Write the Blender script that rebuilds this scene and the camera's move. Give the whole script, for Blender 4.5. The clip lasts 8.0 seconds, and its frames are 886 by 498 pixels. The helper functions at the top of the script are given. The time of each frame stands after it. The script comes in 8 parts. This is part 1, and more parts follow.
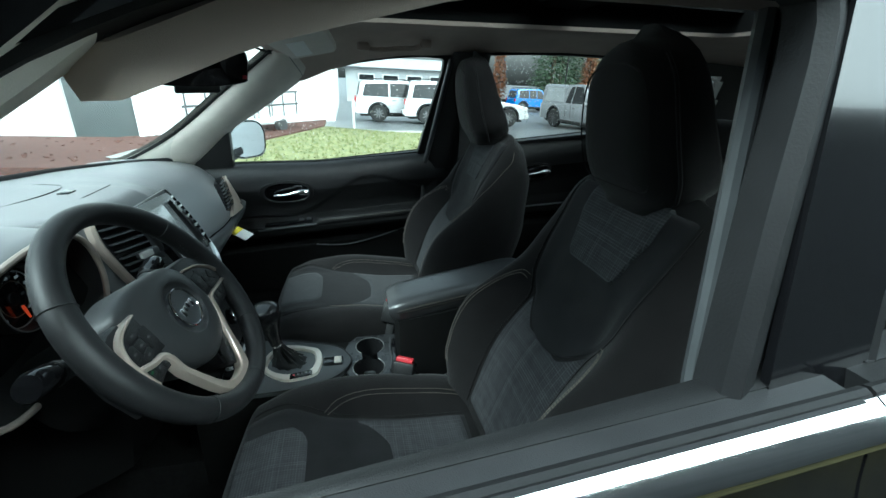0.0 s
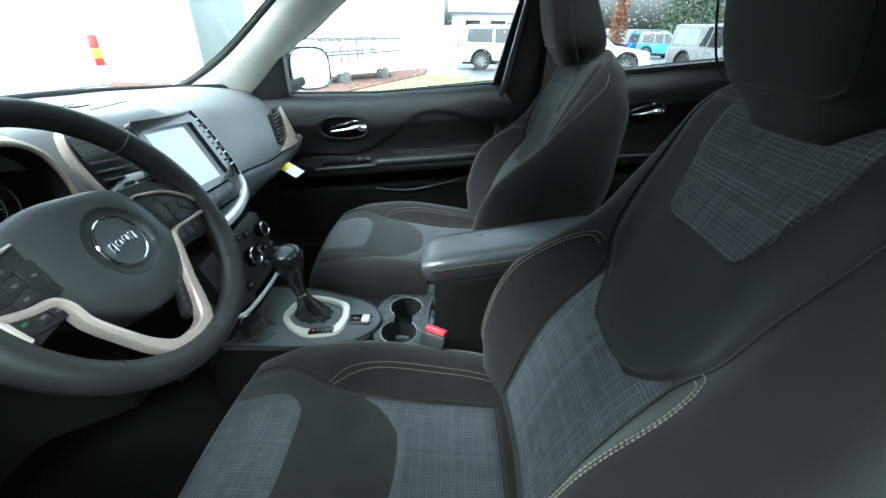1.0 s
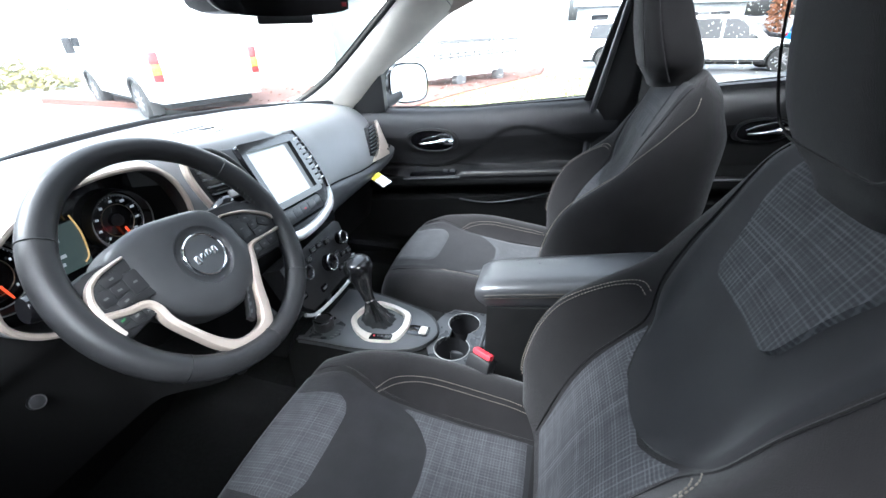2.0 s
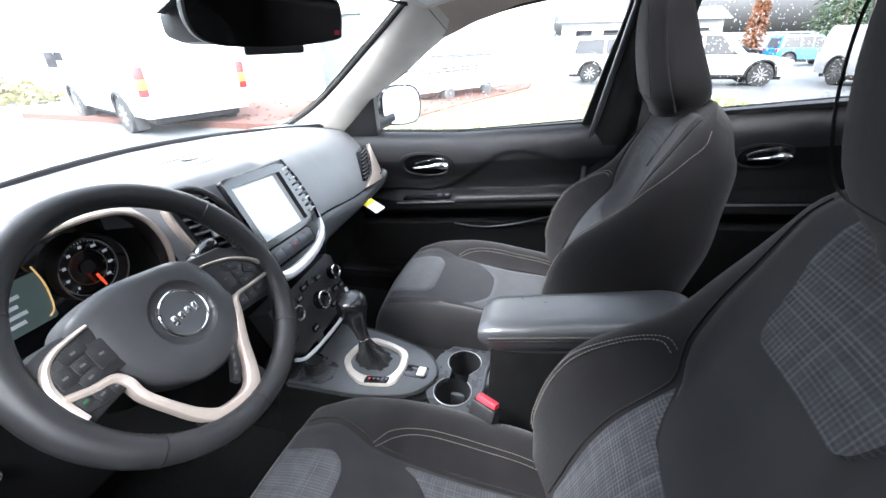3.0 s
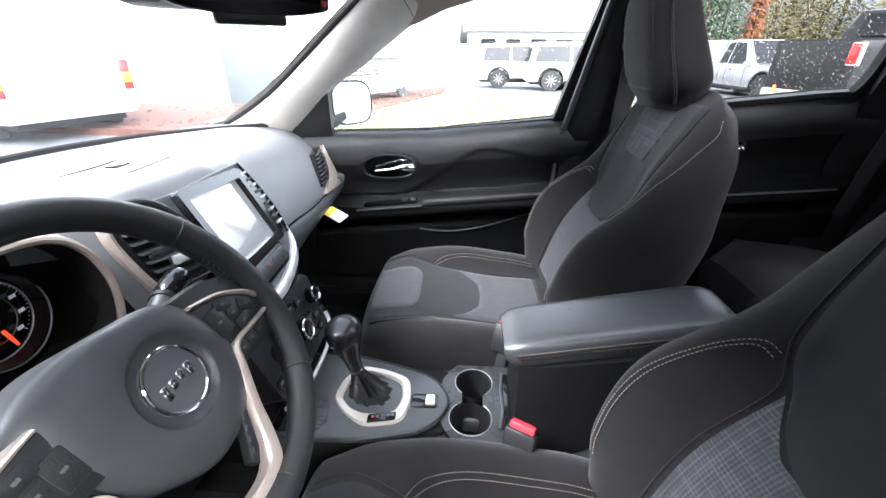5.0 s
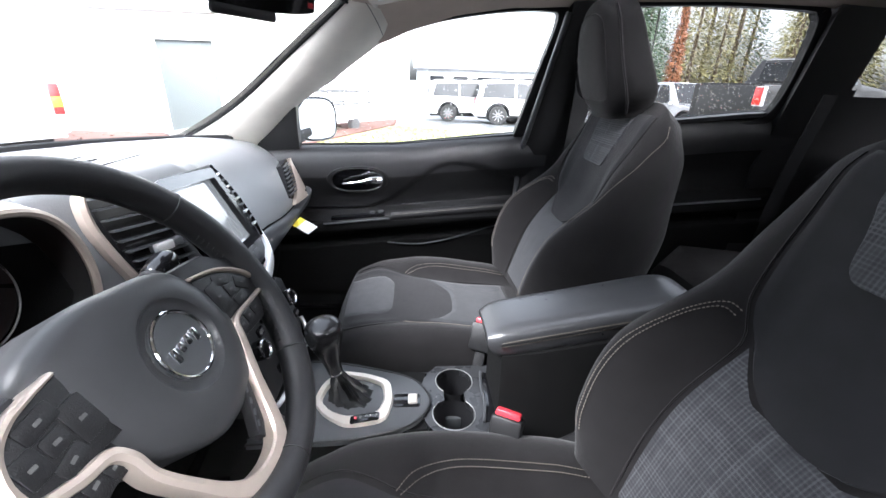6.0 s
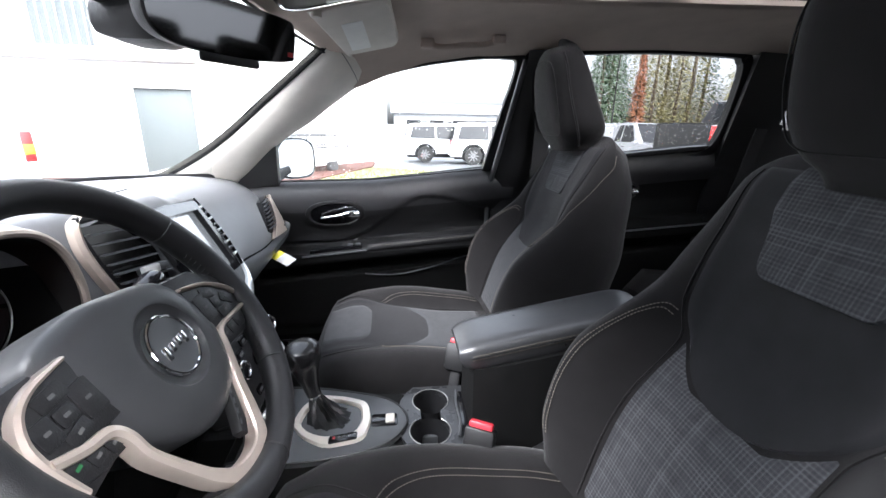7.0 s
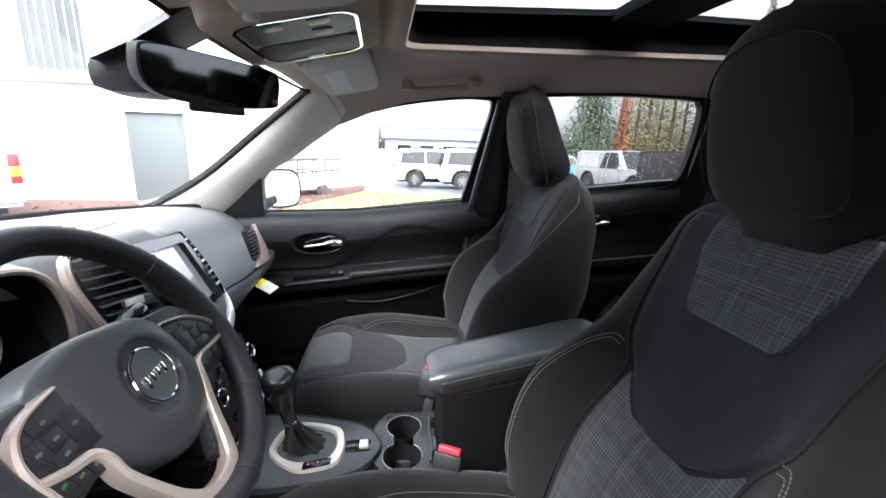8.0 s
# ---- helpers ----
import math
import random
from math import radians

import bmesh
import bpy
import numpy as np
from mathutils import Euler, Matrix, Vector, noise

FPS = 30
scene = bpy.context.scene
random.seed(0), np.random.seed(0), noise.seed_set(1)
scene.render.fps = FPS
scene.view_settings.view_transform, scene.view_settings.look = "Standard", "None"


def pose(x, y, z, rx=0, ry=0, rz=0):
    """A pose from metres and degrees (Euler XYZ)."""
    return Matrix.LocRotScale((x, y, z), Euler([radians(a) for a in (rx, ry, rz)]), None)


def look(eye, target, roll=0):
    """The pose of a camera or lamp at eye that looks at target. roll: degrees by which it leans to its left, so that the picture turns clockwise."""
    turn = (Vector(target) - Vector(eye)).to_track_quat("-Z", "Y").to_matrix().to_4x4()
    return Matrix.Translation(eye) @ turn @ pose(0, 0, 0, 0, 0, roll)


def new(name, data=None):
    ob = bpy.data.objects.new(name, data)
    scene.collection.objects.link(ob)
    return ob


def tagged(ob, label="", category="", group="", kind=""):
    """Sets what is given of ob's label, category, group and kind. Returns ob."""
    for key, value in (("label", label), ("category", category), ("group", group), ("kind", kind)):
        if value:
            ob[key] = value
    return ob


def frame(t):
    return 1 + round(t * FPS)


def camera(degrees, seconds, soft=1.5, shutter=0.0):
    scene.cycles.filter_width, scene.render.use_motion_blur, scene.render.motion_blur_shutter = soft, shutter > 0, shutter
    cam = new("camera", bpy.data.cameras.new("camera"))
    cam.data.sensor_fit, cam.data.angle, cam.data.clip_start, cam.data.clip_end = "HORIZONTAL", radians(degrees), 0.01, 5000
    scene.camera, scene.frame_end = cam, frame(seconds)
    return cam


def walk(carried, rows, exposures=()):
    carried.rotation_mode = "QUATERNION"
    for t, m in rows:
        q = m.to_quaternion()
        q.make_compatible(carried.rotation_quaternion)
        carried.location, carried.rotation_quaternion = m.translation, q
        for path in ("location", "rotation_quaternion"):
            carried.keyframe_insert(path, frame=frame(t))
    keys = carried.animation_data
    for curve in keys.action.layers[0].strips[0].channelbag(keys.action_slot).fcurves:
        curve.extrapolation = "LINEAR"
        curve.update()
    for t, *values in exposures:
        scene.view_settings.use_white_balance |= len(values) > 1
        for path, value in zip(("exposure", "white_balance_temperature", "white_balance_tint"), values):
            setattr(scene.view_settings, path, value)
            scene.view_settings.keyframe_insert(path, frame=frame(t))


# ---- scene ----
cam = camera(94.1, 8.0)
PATH = [
    (0, (0.23, -0.895, 1.309), (0.668, 0.905, 0.555), 2.6),
    (0.5, (0.296, -0.765, 1.238), (0.507, 1.02, 0.361), 0.5),
    (1, (0.355, -0.722, 1.216), (0.348, 1.033, 0.258), 1.2),
    (1.5, (0.406, -0.713, 1.242), (0.065, 1.003, 0.273), 0.4),
    (2, (0.443, -0.702, 1.265), (-0.051, 0.981, 0.303), -1.5),
    (3.3, (0.383, -0.627, 1.29), (-0.022, 1.108, 0.382), -0.9),
    (3.5, (0.365, -0.619, 1.288), (0.006, 1.118, 0.365), -0.3),
    (4, (0.321, -0.596, 1.281), (0.011, 1.137, 0.331), 0.3),
    (4.5, (0.272, -0.571, 1.269), (0.067, 1.202, 0.365), -0.3),
    (4.7, (0.256, -0.569, 1.262), (0.105, 1.198, 0.337), 0.1),
    (5.8, (0.187, -0.609, 1.217), (0.294, 1.237, 0.456), 1.2),
    (6, (0.185, -0.618, 1.204), (0.333, 1.227, 0.446), 2.0),
    (6.5, (0.188, -0.649, 1.195), (0.418, 1.223, 0.528), 1.5),
    (7, (0.197, -0.681, 1.194), (0.439, 1.218, 0.615), 1.2),
    (7.5, (0.21, -0.713, 1.211), (0.472, 1.21, 0.729), 1.4),
    (8, (0.225, -0.729, 1.225), (0.516, 1.194, 0.756), 1.8),
]
EXPOSURE = [(0.0, 1.85, 5350, -14), (0.5, 1.68, 5050, -26), (0.9, 2.75, 5250, -14), (1.3, 3.45, 5400, -2), (2.2, 3.7, 5700, 7), (3.5, 3.7, 5850, 11), (4.7, 3.62, 5900, 12), (6.0, 3.42, 5930, 12), (8.0, 2.98, 5980, 12)]
walk(cam, [(t, look(eye, target, roll)) for t, eye, target, roll in PATH], EXPOSURE)

# ---- world and sun: a wet, overcast day ----
world = bpy.data.worlds.new("overcast_sky")
world.use_nodes = True
scene.world = world
wn = world.node_tree.nodes
wl = world.node_tree.links
sky = wn.new("ShaderNodeTexSky")
sky.sky_type = "NISHITA"
sky.sun_disc = False
sky.sun_elevation = radians(38)
sky.sun_rotation = radians(150)
sky.air_density = 1.0
sky.dust_density = 6.0
sky.ozone_density = 0.6
grey = wn.new("ShaderNodeHueSaturation")
grey.inputs["Saturation"].default_value = 0.22
wl.new(sky.outputs[0], grey.inputs["Color"])
wl.new(grey.outputs[0], wn["Background"].inputs["Color"])
wn["Background"].inputs["Strength"].default_value = 0.15
sun = new("sun", bpy.data.lights.new("sun", "SUN"))
sun.data.energy = 1.5
sun.data.angle = radians(25)
sun.data.color = (1.0, 0.97, 0.93)
sun.matrix_world = look((0, 0, 16), (14, 5, 0))


# ---- small tools ----
def lerp(a, b, k):
    return a + (b - a) * k


def smooth(a, b, x):
    k = min(1.0, max(0.0, (x - a) / (b - a)))
    return k * k * (3 - 2 * k)


def curve(x, pairs):
    """A smooth line without overshoot through (x, value) pairs."""
    if x <= pairs[0][0]:
        return pairs[0][1]
    if x >= pairs[-1][0]:
        return pairs[-1][1]
    n = len(pairs)
    i = max(k for k in range(n - 1) if pairs[k][0] <= x)
    rise = lambda k: (pairs[k + 1][1] - pairs[k][1]) / (pairs[k + 1][0] - pairs[k][0])

    def slope(k):
        if k == 0 or k == n - 1:
            return rise(min(k, n - 2))
        a, b = rise(k - 1), rise(k)
        return 0.0 if a * b <= 0 else 2 * a * b / (a + b)
    h = pairs[i + 1][0] - pairs[i][0]
    t = (x - pairs[i][0]) / h
    return ((1 + 2 * t) * (1 - t) ** 2 * pairs[i][1] + t * (1 - t) ** 2 * h * slope(i)
            + t * t * (3 - 2 * t) * pairs[i + 1][1] + t * t * (t - 1) * h * slope(i + 1))


def spline(points, per=6, closed=False):
    """Catmull-Rom through the points."""
    p = [Vector(q) for q in points]
    n = len(p)
    out = []
    for i in range(n if closed else n - 1):
        a, b, c, d = [p[(i + k) % n] if closed else p[min(n - 1, max(0, i + k))] for k in (-1, 0, 1, 2)]
        for j in range(per):
            t = j / per
            out.append(0.5 * (2 * b + (c - a) * t + (2 * a - 5 * b + 4 * c - d) * t * t + (3 * b - a - 3 * c + d) * t ** 3))
    if not closed:
        out.append(p[-1])
    return out


def cut_corners(points, k=0.18, times=2):
    """A closed outline with its corners rounded off."""
    for _ in range(times):
        out = []
        for (a, b), (c, d) in zip(points, points[1:] + points[:1]):
            out += [(lerp(a, c, k), lerp(b, d, k)), (lerp(c, a, k), lerp(d, b, k))]
        points = out
    return points


def thing(name, label, category, at=(0, 0, 0), kind="", group="", turn=0):
    ob = new(name)
    ob.empty_display_size = 0.05
    ob.matrix_basis = pose(*at, 0, 0, turn)
    return tagged(ob, label, category, group, kind)


def part(name, bm, material, parent=None, label="", local=False, crisp=35):
    """Links a bmesh as one mesh under a thing or a part. The mesh is given in the world's metres, unless local."""
    if parent is not None and not local:
        top = parent
        while top.parent is not None:
            top = top.parent
        bm.transform(top.matrix_basis.inverted())
    bmesh.ops.remove_doubles(bm, verts=bm.verts, dist=0.00002)
    bmesh.ops.recalc_face_normals(bm, faces=bm.faces)
    me = bpy.data.meshes.new(name)
    bm.to_mesh(me)
    bm.free()
    for m in material if isinstance(material, (list, tuple)) else (material,):
        me.materials.append(m)
    me.polygons.foreach_set("use_smooth", [True] * len(me.polygons))
    me.set_sharp_from_angle(angle=radians(crisp))
    ob = new(name, me)
    if parent is not None:
        ob.parent = parent
    if label:
        ob["label"] = label
    return ob


def loft(rings, closed=True, caps=True, bm=None):
    bm = bm or bmesh.new()
    rows = [[bm.verts.new(p) for p in ring] for ring in rings]
    for a, b in zip(rows, rows[1:]):
        n = len(a)
        for i in range(n if closed else n - 1):
            j = (i + 1) % n
            try:
                bm.faces.new((a[i], a[j], b[j], b[i]))
            except ValueError:
                pass
    if caps and closed:
        for ring in (rows[0], rows[-1]):
            try:
                bm.faces.new(ring)
            except ValueError:
                pass
    return bm


def tube(path, r, n=8, closed=False, bm=None, squash=1.0):
    """A round bar along a path; r is a number or one per point."""
    path = [Vector(p) for p in path]
    rings = []
    last = None
    for i, p in enumerate(path):
        a = path[i - 1] if (i > 0 or closed) else p
        b = path[(i + 1) % len(path)] if (i < len(path) - 1 or closed) else p
        d = (b - a).normalized()
        side = d.orthogonal().normalized() if last is None else (last - d * last.dot(d)).normalized()
        last = side
        up = d.cross(side)
        rad = r[i] if isinstance(r, (list, tuple)) else r
        rings.append([p + rad * (math.cos(k * math.tau / n) * side + squash * math.sin(k * math.tau / n) * up) for k in range(n)])
    if closed:
        rings.append(rings[0])
    return loft(rings, True, not closed, bm)


def box(lo, hi, bevel=0.0, segs=2, bm=None, m=None):
    own = bmesh.new()
    bmesh.ops.create_cube(own, size=1.0)
    size = [max(1e-5, b - a) for a, b in zip(lo, hi)]
    mid = [(a + b) / 2 for a, b in zip(lo, hi)]
    bmesh.ops.scale(own, vec=size, verts=own.verts)
    if bevel:
        bmesh.ops.bevel(own, geom=own.edges[:], offset=min(bevel, min(size) * 0.49), segments=segs, profile=0.5, affect="EDGES")
    bmesh.ops.translate(own, vec=mid, verts=own.verts)
    if m is not None:
        own.transform(m)
    if bm is None:
        return own
    merge(bm, own)
    return bm


def merge(bm, other):
    me = bpy.data.meshes.new("tmp")
    other.to_mesh(me)
    other.free()
    bm.from_mesh(me)
    bpy.data.meshes.remove(me)
    return bm


def slab(outline, put, depth, bevel=0.0, segs=2):
    """A plate: a 2D outline carried to 3D by put(a, b, d), d from 0 to depth."""
    bm = bmesh.new()
    low = [bm.verts.new(put(a, b, 0.0)) for a, b in outline]
    high = [bm.verts.new(put(a, b, depth)) for a, b in outline]
    bm.faces.new(low)
    top = bm.faces.new(high)
    n = len(low)
    for i in range(n):
        bm.faces.new((low[i], low[(i + 1) % n], high[(i + 1) % n], high[i]))
    bmesh.ops.recalc_face_normals(bm, faces=bm.faces)
    if bevel:
        bmesh.ops.bevel(bm, geom=list(top.edges), offset=bevel, segments=segs, profile=0.5, affect="EDGES")
    return bm


def ring_plate(outer, inner, put, depth):
    """A frame between two outlines of as many points."""
    rings = [[put(a, b, 0.0) for a, b in outer], [put(a, b, depth) for a, b in outer], [put(a, b, depth) for a, b in inner], [put(a, b, 0.0) for a, b in inner]]
    return loft(rings + [rings[0]], True, False)


def rounded(w, h, r, n=5, cx=0.0, cy=0.0):
    """A rounded rectangle's outline."""
    pts = []
    for sx, sy, a0 in ((1, 1, 0), (-1, 1, 90), (-1, -1, 180), (1, -1, 270)):
        for k in range(n + 1):
            a = radians(a0 + 90 * k / n)
            pts.append((cx + sx * (w / 2 - r) + r * math.cos(a), cy + sy * (h / 2 - r) + r * math.sin(a)))
    return pts


def disc(centre, normal, r, depth, n=32, bevel=0.0):
    nv = Vector(normal).normalized()
    s = nv.orthogonal().normalized()
    t = nv.cross(s)
    c = Vector(centre)
    out = [(r * math.cos(k * math.tau / n), r * math.sin(k * math.tau / n)) for k in range(n)]
    return slab(out, lambda a, b, d: c + a * s + b * t + d * nv, depth, bevel)


def hoop(centre, normal, r, tube_r, n=36, k=8):
    nv = Vector(normal).normalized()
    s = nv.orthogonal().normalized()
    t = nv.cross(s)
    c = Vector(centre)
    return tube([c + r * (math.cos(i * math.tau / n) * s + math.sin(i * math.tau / n) * t) for i in range(n)], tube_r, k, True)


OUTWARD = Vector((-0.6, 0, 0.6))


def skin(fn, rows, lift=0.003, skirt=0.005, steps=16):
    """A panel lying on a surface fn(a, b): rows of (b, a from, a to). Its rim turns down into the surface."""
    def on(a, b, h):
        e = 0.004
        p = Vector(fn(a, b))
        nrm = (Vector(fn(a + e, b)) - Vector(fn(a - e, b))).cross(Vector(fn(a, b + e * 0.3)) - Vector(fn(a, b - e * 0.3)))
        if nrm.length < 1e-12:
            return p
        if nrm.dot(OUTWARD) < 0:
            nrm = -nrm
        return p + h * nrm.normalized()
    bm = bmesh.new()
    grid = []
    last = len(rows) - 1
    for r, (b, a0, a1) in enumerate(rows):
        line = []
        for k in range(steps + 1):
            edge = r in (0, last) or k in (0, steps)
            line.append(bm.verts.new(on(lerp(a0, a1, k / steps), b, -skirt if edge else lift)))
        grid.append(line)
    for r in range(last):
        for k in range(steps):
            bm.faces.new((grid[r][k], grid[r][k + 1], grid[r + 1][k + 1], grid[r + 1][k]))
    return bm


def stitches(fn, path, lift=0.004, step=0.0050, length=0.0034, r=0.0008, outward=OUTWARD):
    """Short threads along a line on a surface, path in the surface's own a, b."""
    pts = spline([(a, b, 0) for a, b in path], 14)
    flat = [Vector(fn(p.x, p.y)) for p in pts]
    cum = [0.0]
    for a, b in zip(flat, flat[1:]):
        cum.append(cum[-1] + (b - a).length)
    bm = bmesh.new()
    d = 0.0

    def at(dist):
        for i in range(len(cum) - 1):
            if cum[i + 1] >= dist:
                k = (dist - cum[i]) / max(1e-9, cum[i + 1] - cum[i])
                a, b = lerp(pts[i].x, pts[i + 1].x, k), lerp(pts[i].y, pts[i + 1].y, k)
                p = Vector(fn(a, b))
                nrm = (Vector(fn(a + 0.004, b)) - Vector(fn(a - 0.004, b))).cross(Vector(fn(a, b + 0.001)) - Vector(fn(a, b - 0.001)))
                if nrm.dot(outward) < 0:
                    nrm = -nrm
                return p + lift * nrm.normalized()
        return flat[-1]
    while d + length < cum[-1]:
        tube([at(d), at(d + length / 2), at(d + length)], [r * 0.6, r, r * 0.6], 5, bm=bm)
        d += step
    return bm


# ---- materials ----
def material(name, colour, rough=0.6, metal=0.0, vary=0.12, scale=30.0, bump=0.0, bump_scale=400.0, coat=0.0, spec=0.5, second=None, sheen=0.0):
    """A surface with variation at two scales and fine relief."""
    m = bpy.data.materials.new(name)
    m.use_nodes = True
    n, l = m.node_tree.nodes, m.node_tree.links
    b = n["Principled BSDF"]
    b.inputs["Roughness"].default_value = rough
    b.inputs["Metallic"].default_value = metal
    b.inputs["Coat Weight"].default_value = coat
    b.inputs["Specular IOR Level"].default_value = spec
    b.inputs["Sheen Weight"].default_value = sheen
    co = n.new("ShaderNodeTexCoord")
    big, fine = n.new("ShaderNodeTexNoise"), n.new("ShaderNodeTexNoise")
    big.inputs["Scale"].default_value = scale
    big.inputs["Detail"].default_value = 4
    fine.inputs["Scale"].default_value = bump_scale
    fine.inputs["Detail"].default_value = 3
    l.new(co.outputs["Object"], big.inputs["Vector"])
    l.new(co.outputs["Object"], fine.inputs["Vector"])
    ramp = n.new("ShaderNodeMapRange")
    ramp.inputs["From Min"].default_value = 0.3
    ramp.inputs["From Max"].default_value = 0.7
    l.new(big.outputs["Fac"], ramp.inputs["Value"])
    mix = n.new("ShaderNodeMix")
    mix.data_type = "RGBA"
    lo = [c * (1 - vary) for c in colour]
    hi = list(second) if second else [min(1.0, c * (1 + vary)) for c in colour]
    mix.inputs["A"].default_value = (*lo, 1)
    mix.inputs["B"].default_value = (*hi, 1)
    l.new(ramp.outputs["Result"], mix.inputs["Factor"])
    l.new(mix.outputs["Result"], b.inputs["Base Color"])
    rr = n.new("ShaderNodeMapRange")
    rr.inputs["To Min"].default_value = max(0.02, rough - 0.06)
    rr.inputs["To Max"].default_value = min(1.0, rough + 0.06)
    l.new(big.outputs["Fac"], rr.inputs["Value"])
    l.new(rr.outputs["Result"], b.inputs["Roughness"])
    if bump:
        bp = n.new("ShaderNodeBump")
        bp.inputs["Strength"].default_value = bump
        bp.inputs["Distance"].default_value = 0.002
        l.new(fine.outputs["Fac"], bp.inputs["Height"])
        l.new(bp.outputs["Normal"], b.inputs["Normal"])
    return m


def woven(name, ground, thread, lean, pitch=0.0048):
    """A plaid of thin pale threads; lean turns it with the backrest."""
    m = material(name, ground, 0.92, vary=0.2, scale=60, bump=0.35, bump_scale=900, sheen=0.0, spec=0.2)
    n, l = m.node_tree.nodes, m.node_tree.links
    b = n["Principled BSDF"]
    co = n.new("ShaderNodeTexCoord")
    sep = n.new("ShaderNodeSeparateXYZ")
    rot = n.new("ShaderNodeVectorRotate")
    rot.rotation_type = "Y_AXIS"
    rot.inputs["Angle"].default_value = radians(lean)
    l.new(co.outputs["Object"], rot.inputs["Vector"])
    l.new(rot.outputs["Vector"], sep.inputs["Vector"])
    lines = []
    for axis, mul in (("X", 1.0), ("Y", 1.0)):
        for p, width, weight in ((pitch, 0.42, 0.85), (pitch / 3, 0.5, 0.3), (pitch * 5, 0.4, 0.18)):
            s = n.new("ShaderNodeMath"); s.operation = "MULTIPLY"; s.inputs[1].default_value = mul / p
            f = n.new("ShaderNodeMath"); f.operation = "PINGPONG"; f.inputs[1].default_value = 0.5
            g = n.new("ShaderNodeMath"); g.operation = "GREATER_THAN"; g.inputs[1].default_value = 0.5 - width / 2
            fl = n.new("ShaderNodeMath"); fl.operation = "FLOOR"
            rnd = n.new("ShaderNodeTexWhiteNoise"); rnd.noise_dimensions = "1D"
            wt = n.new("ShaderNodeMapRange"); wt.inputs["To Min"].default_value = weight * 0.25; wt.inputs["To Max"].default_value = weight * 1.35
            l.new(s.outputs[0], fl.inputs[0]); l.new(fl.outputs[0], rnd.inputs["W"]); l.new(rnd.outputs["Value"], wt.inputs["Value"])
            w = n.new("ShaderNodeMath"); w.operation = "MULTIPLY"
            l.new(wt.outputs["Result"], w.inputs[1])
            l.new(sep.outputs[axis], s.inputs[0]); l.new(s.outputs[0], f.inputs[0]); l.new(f.outputs[0], g.inputs[0]); l.new(g.outputs[0], w.inputs[0])
            lines.append(w)
    total = lines[0]
    for w in lines[1:]:
        a = n.new("ShaderNodeMath"); a.operation = "ADD"
        l.new(total.outputs[0], a.inputs[0]); l.new(w.outputs[0], a.inputs[1])
        total = a
    wear = n.new("ShaderNodeTexNoise")
    wear.inputs["Scale"].default_value = 45
    wear.inputs["Detail"].default_value = 5
    l.new(co.outputs["Object"], wear.inputs["Vector"])
    k = n.new("ShaderNodeMath"); k.operation = "MULTIPLY"
    l.new(total.outputs[0], k.inputs[0]); l.new(wear.outputs["Fac"], k.inputs[1])
    mix = n.new("ShaderNodeMix")
    mix.data_type = "RGBA"
    mix.clamp_factor = True
    old = b.inputs["Base Color"].links[0].from_socket
    l.new(k.outputs[0], mix.inputs["Factor"])
    l.new(old, mix.inputs["A"])
    mix.inputs["B"].default_value = (*thread, 1)
    l.new(mix.outputs["Result"], b.inputs["Base Color"])
    bp = n["Bump"] if "Bump" in n else n.new("ShaderNodeBump")
    l.new(total.outputs[0], bp.inputs["Height"])
    bp.inputs["Distance"].default_value = 0.0006
    return m


def glass(name, tint, gloss=0.04, rough=0.0):
    """A thin pane: it lets light straight through and mirrors a little, more at a slant."""
    m = bpy.data.materials.new(name)
    m.use_nodes = True
    n, l = m.node_tree.nodes, m.node_tree.links
    n.remove(n["Principled BSDF"])
    clear, shine, mix, fr = n.new("ShaderNodeBsdfTransparent"), n.new("ShaderNodeBsdfGlossy"), n.new("ShaderNodeMixShader"), n.new("ShaderNodeLayerWeight")
    clear.inputs["Color"].default_value = (*tint, 1)
    shine.inputs["Roughness"].default_value = rough
    fr.inputs["Blend"].default_value = 0.5
    slant = n.new("ShaderNodeMath")
    slant.operation = "POWER"
    slant.inputs[1].default_value = 5.0
    scale = n.new("ShaderNodeMath")
    scale.operation = "MULTIPLY_ADD"
    scale.inputs[1].default_value = 0.8
    scale.inputs[2].default_value = gloss
    l.new(fr.outputs["Facing"], slant.inputs[0])
    l.new(slant.outputs[0], scale.inputs[0])
    l.new(scale.outputs[0], mix.inputs["Fac"])
    l.new(clear.outputs[0], mix.inputs[1])
    l.new(shine.outputs[0], mix.inputs[2])
    l.new(mix.outputs[0], n["Material Output"].inputs["Surface"])
    return m


CLOTH = material("charcoal_seat_cloth", (0.0185, 0.0182, 0.0196), 0.93, vary=0.15, scale=25, bump=0.25, bump_scale=1400, spec=0.15, sheen=0.12)
CLOTH_SIDE = material("black_bolster_cloth", (0.0115, 0.0105, 0.0108), 0.93, vary=0.15, scale=25, bump=0.3, bump_scale=1200, spec=0.15, sheen=0.12)
WEAVE_BACK = woven("grey_plaid_back", (0.032, 0.033, 0.036), (0.085, 0.085, 0.090), 66)
WEAVE_SEAT = woven("grey_plaid_cushion", (0.040, 0.041, 0.044), (0.078, 0.078, 0.083), 0)
INSERT = material("grey_seat_insert", (0.044, 0.045, 0.048), 0.9, vary=0.15, scale=40, bump=0.3, bump_scale=1500, spec=0.2, sheen=0.15)
THREAD = material("pale_thread", (0.17, 0.150, 0.125), 0.8, vary=0.2, scale=200)
DASH = material("soft_grey_dash", (0.155, 0.158, 0.164), 0.42, vary=0.08, scale=18, bump=0.25, bump_scale=700, spec=0.8)
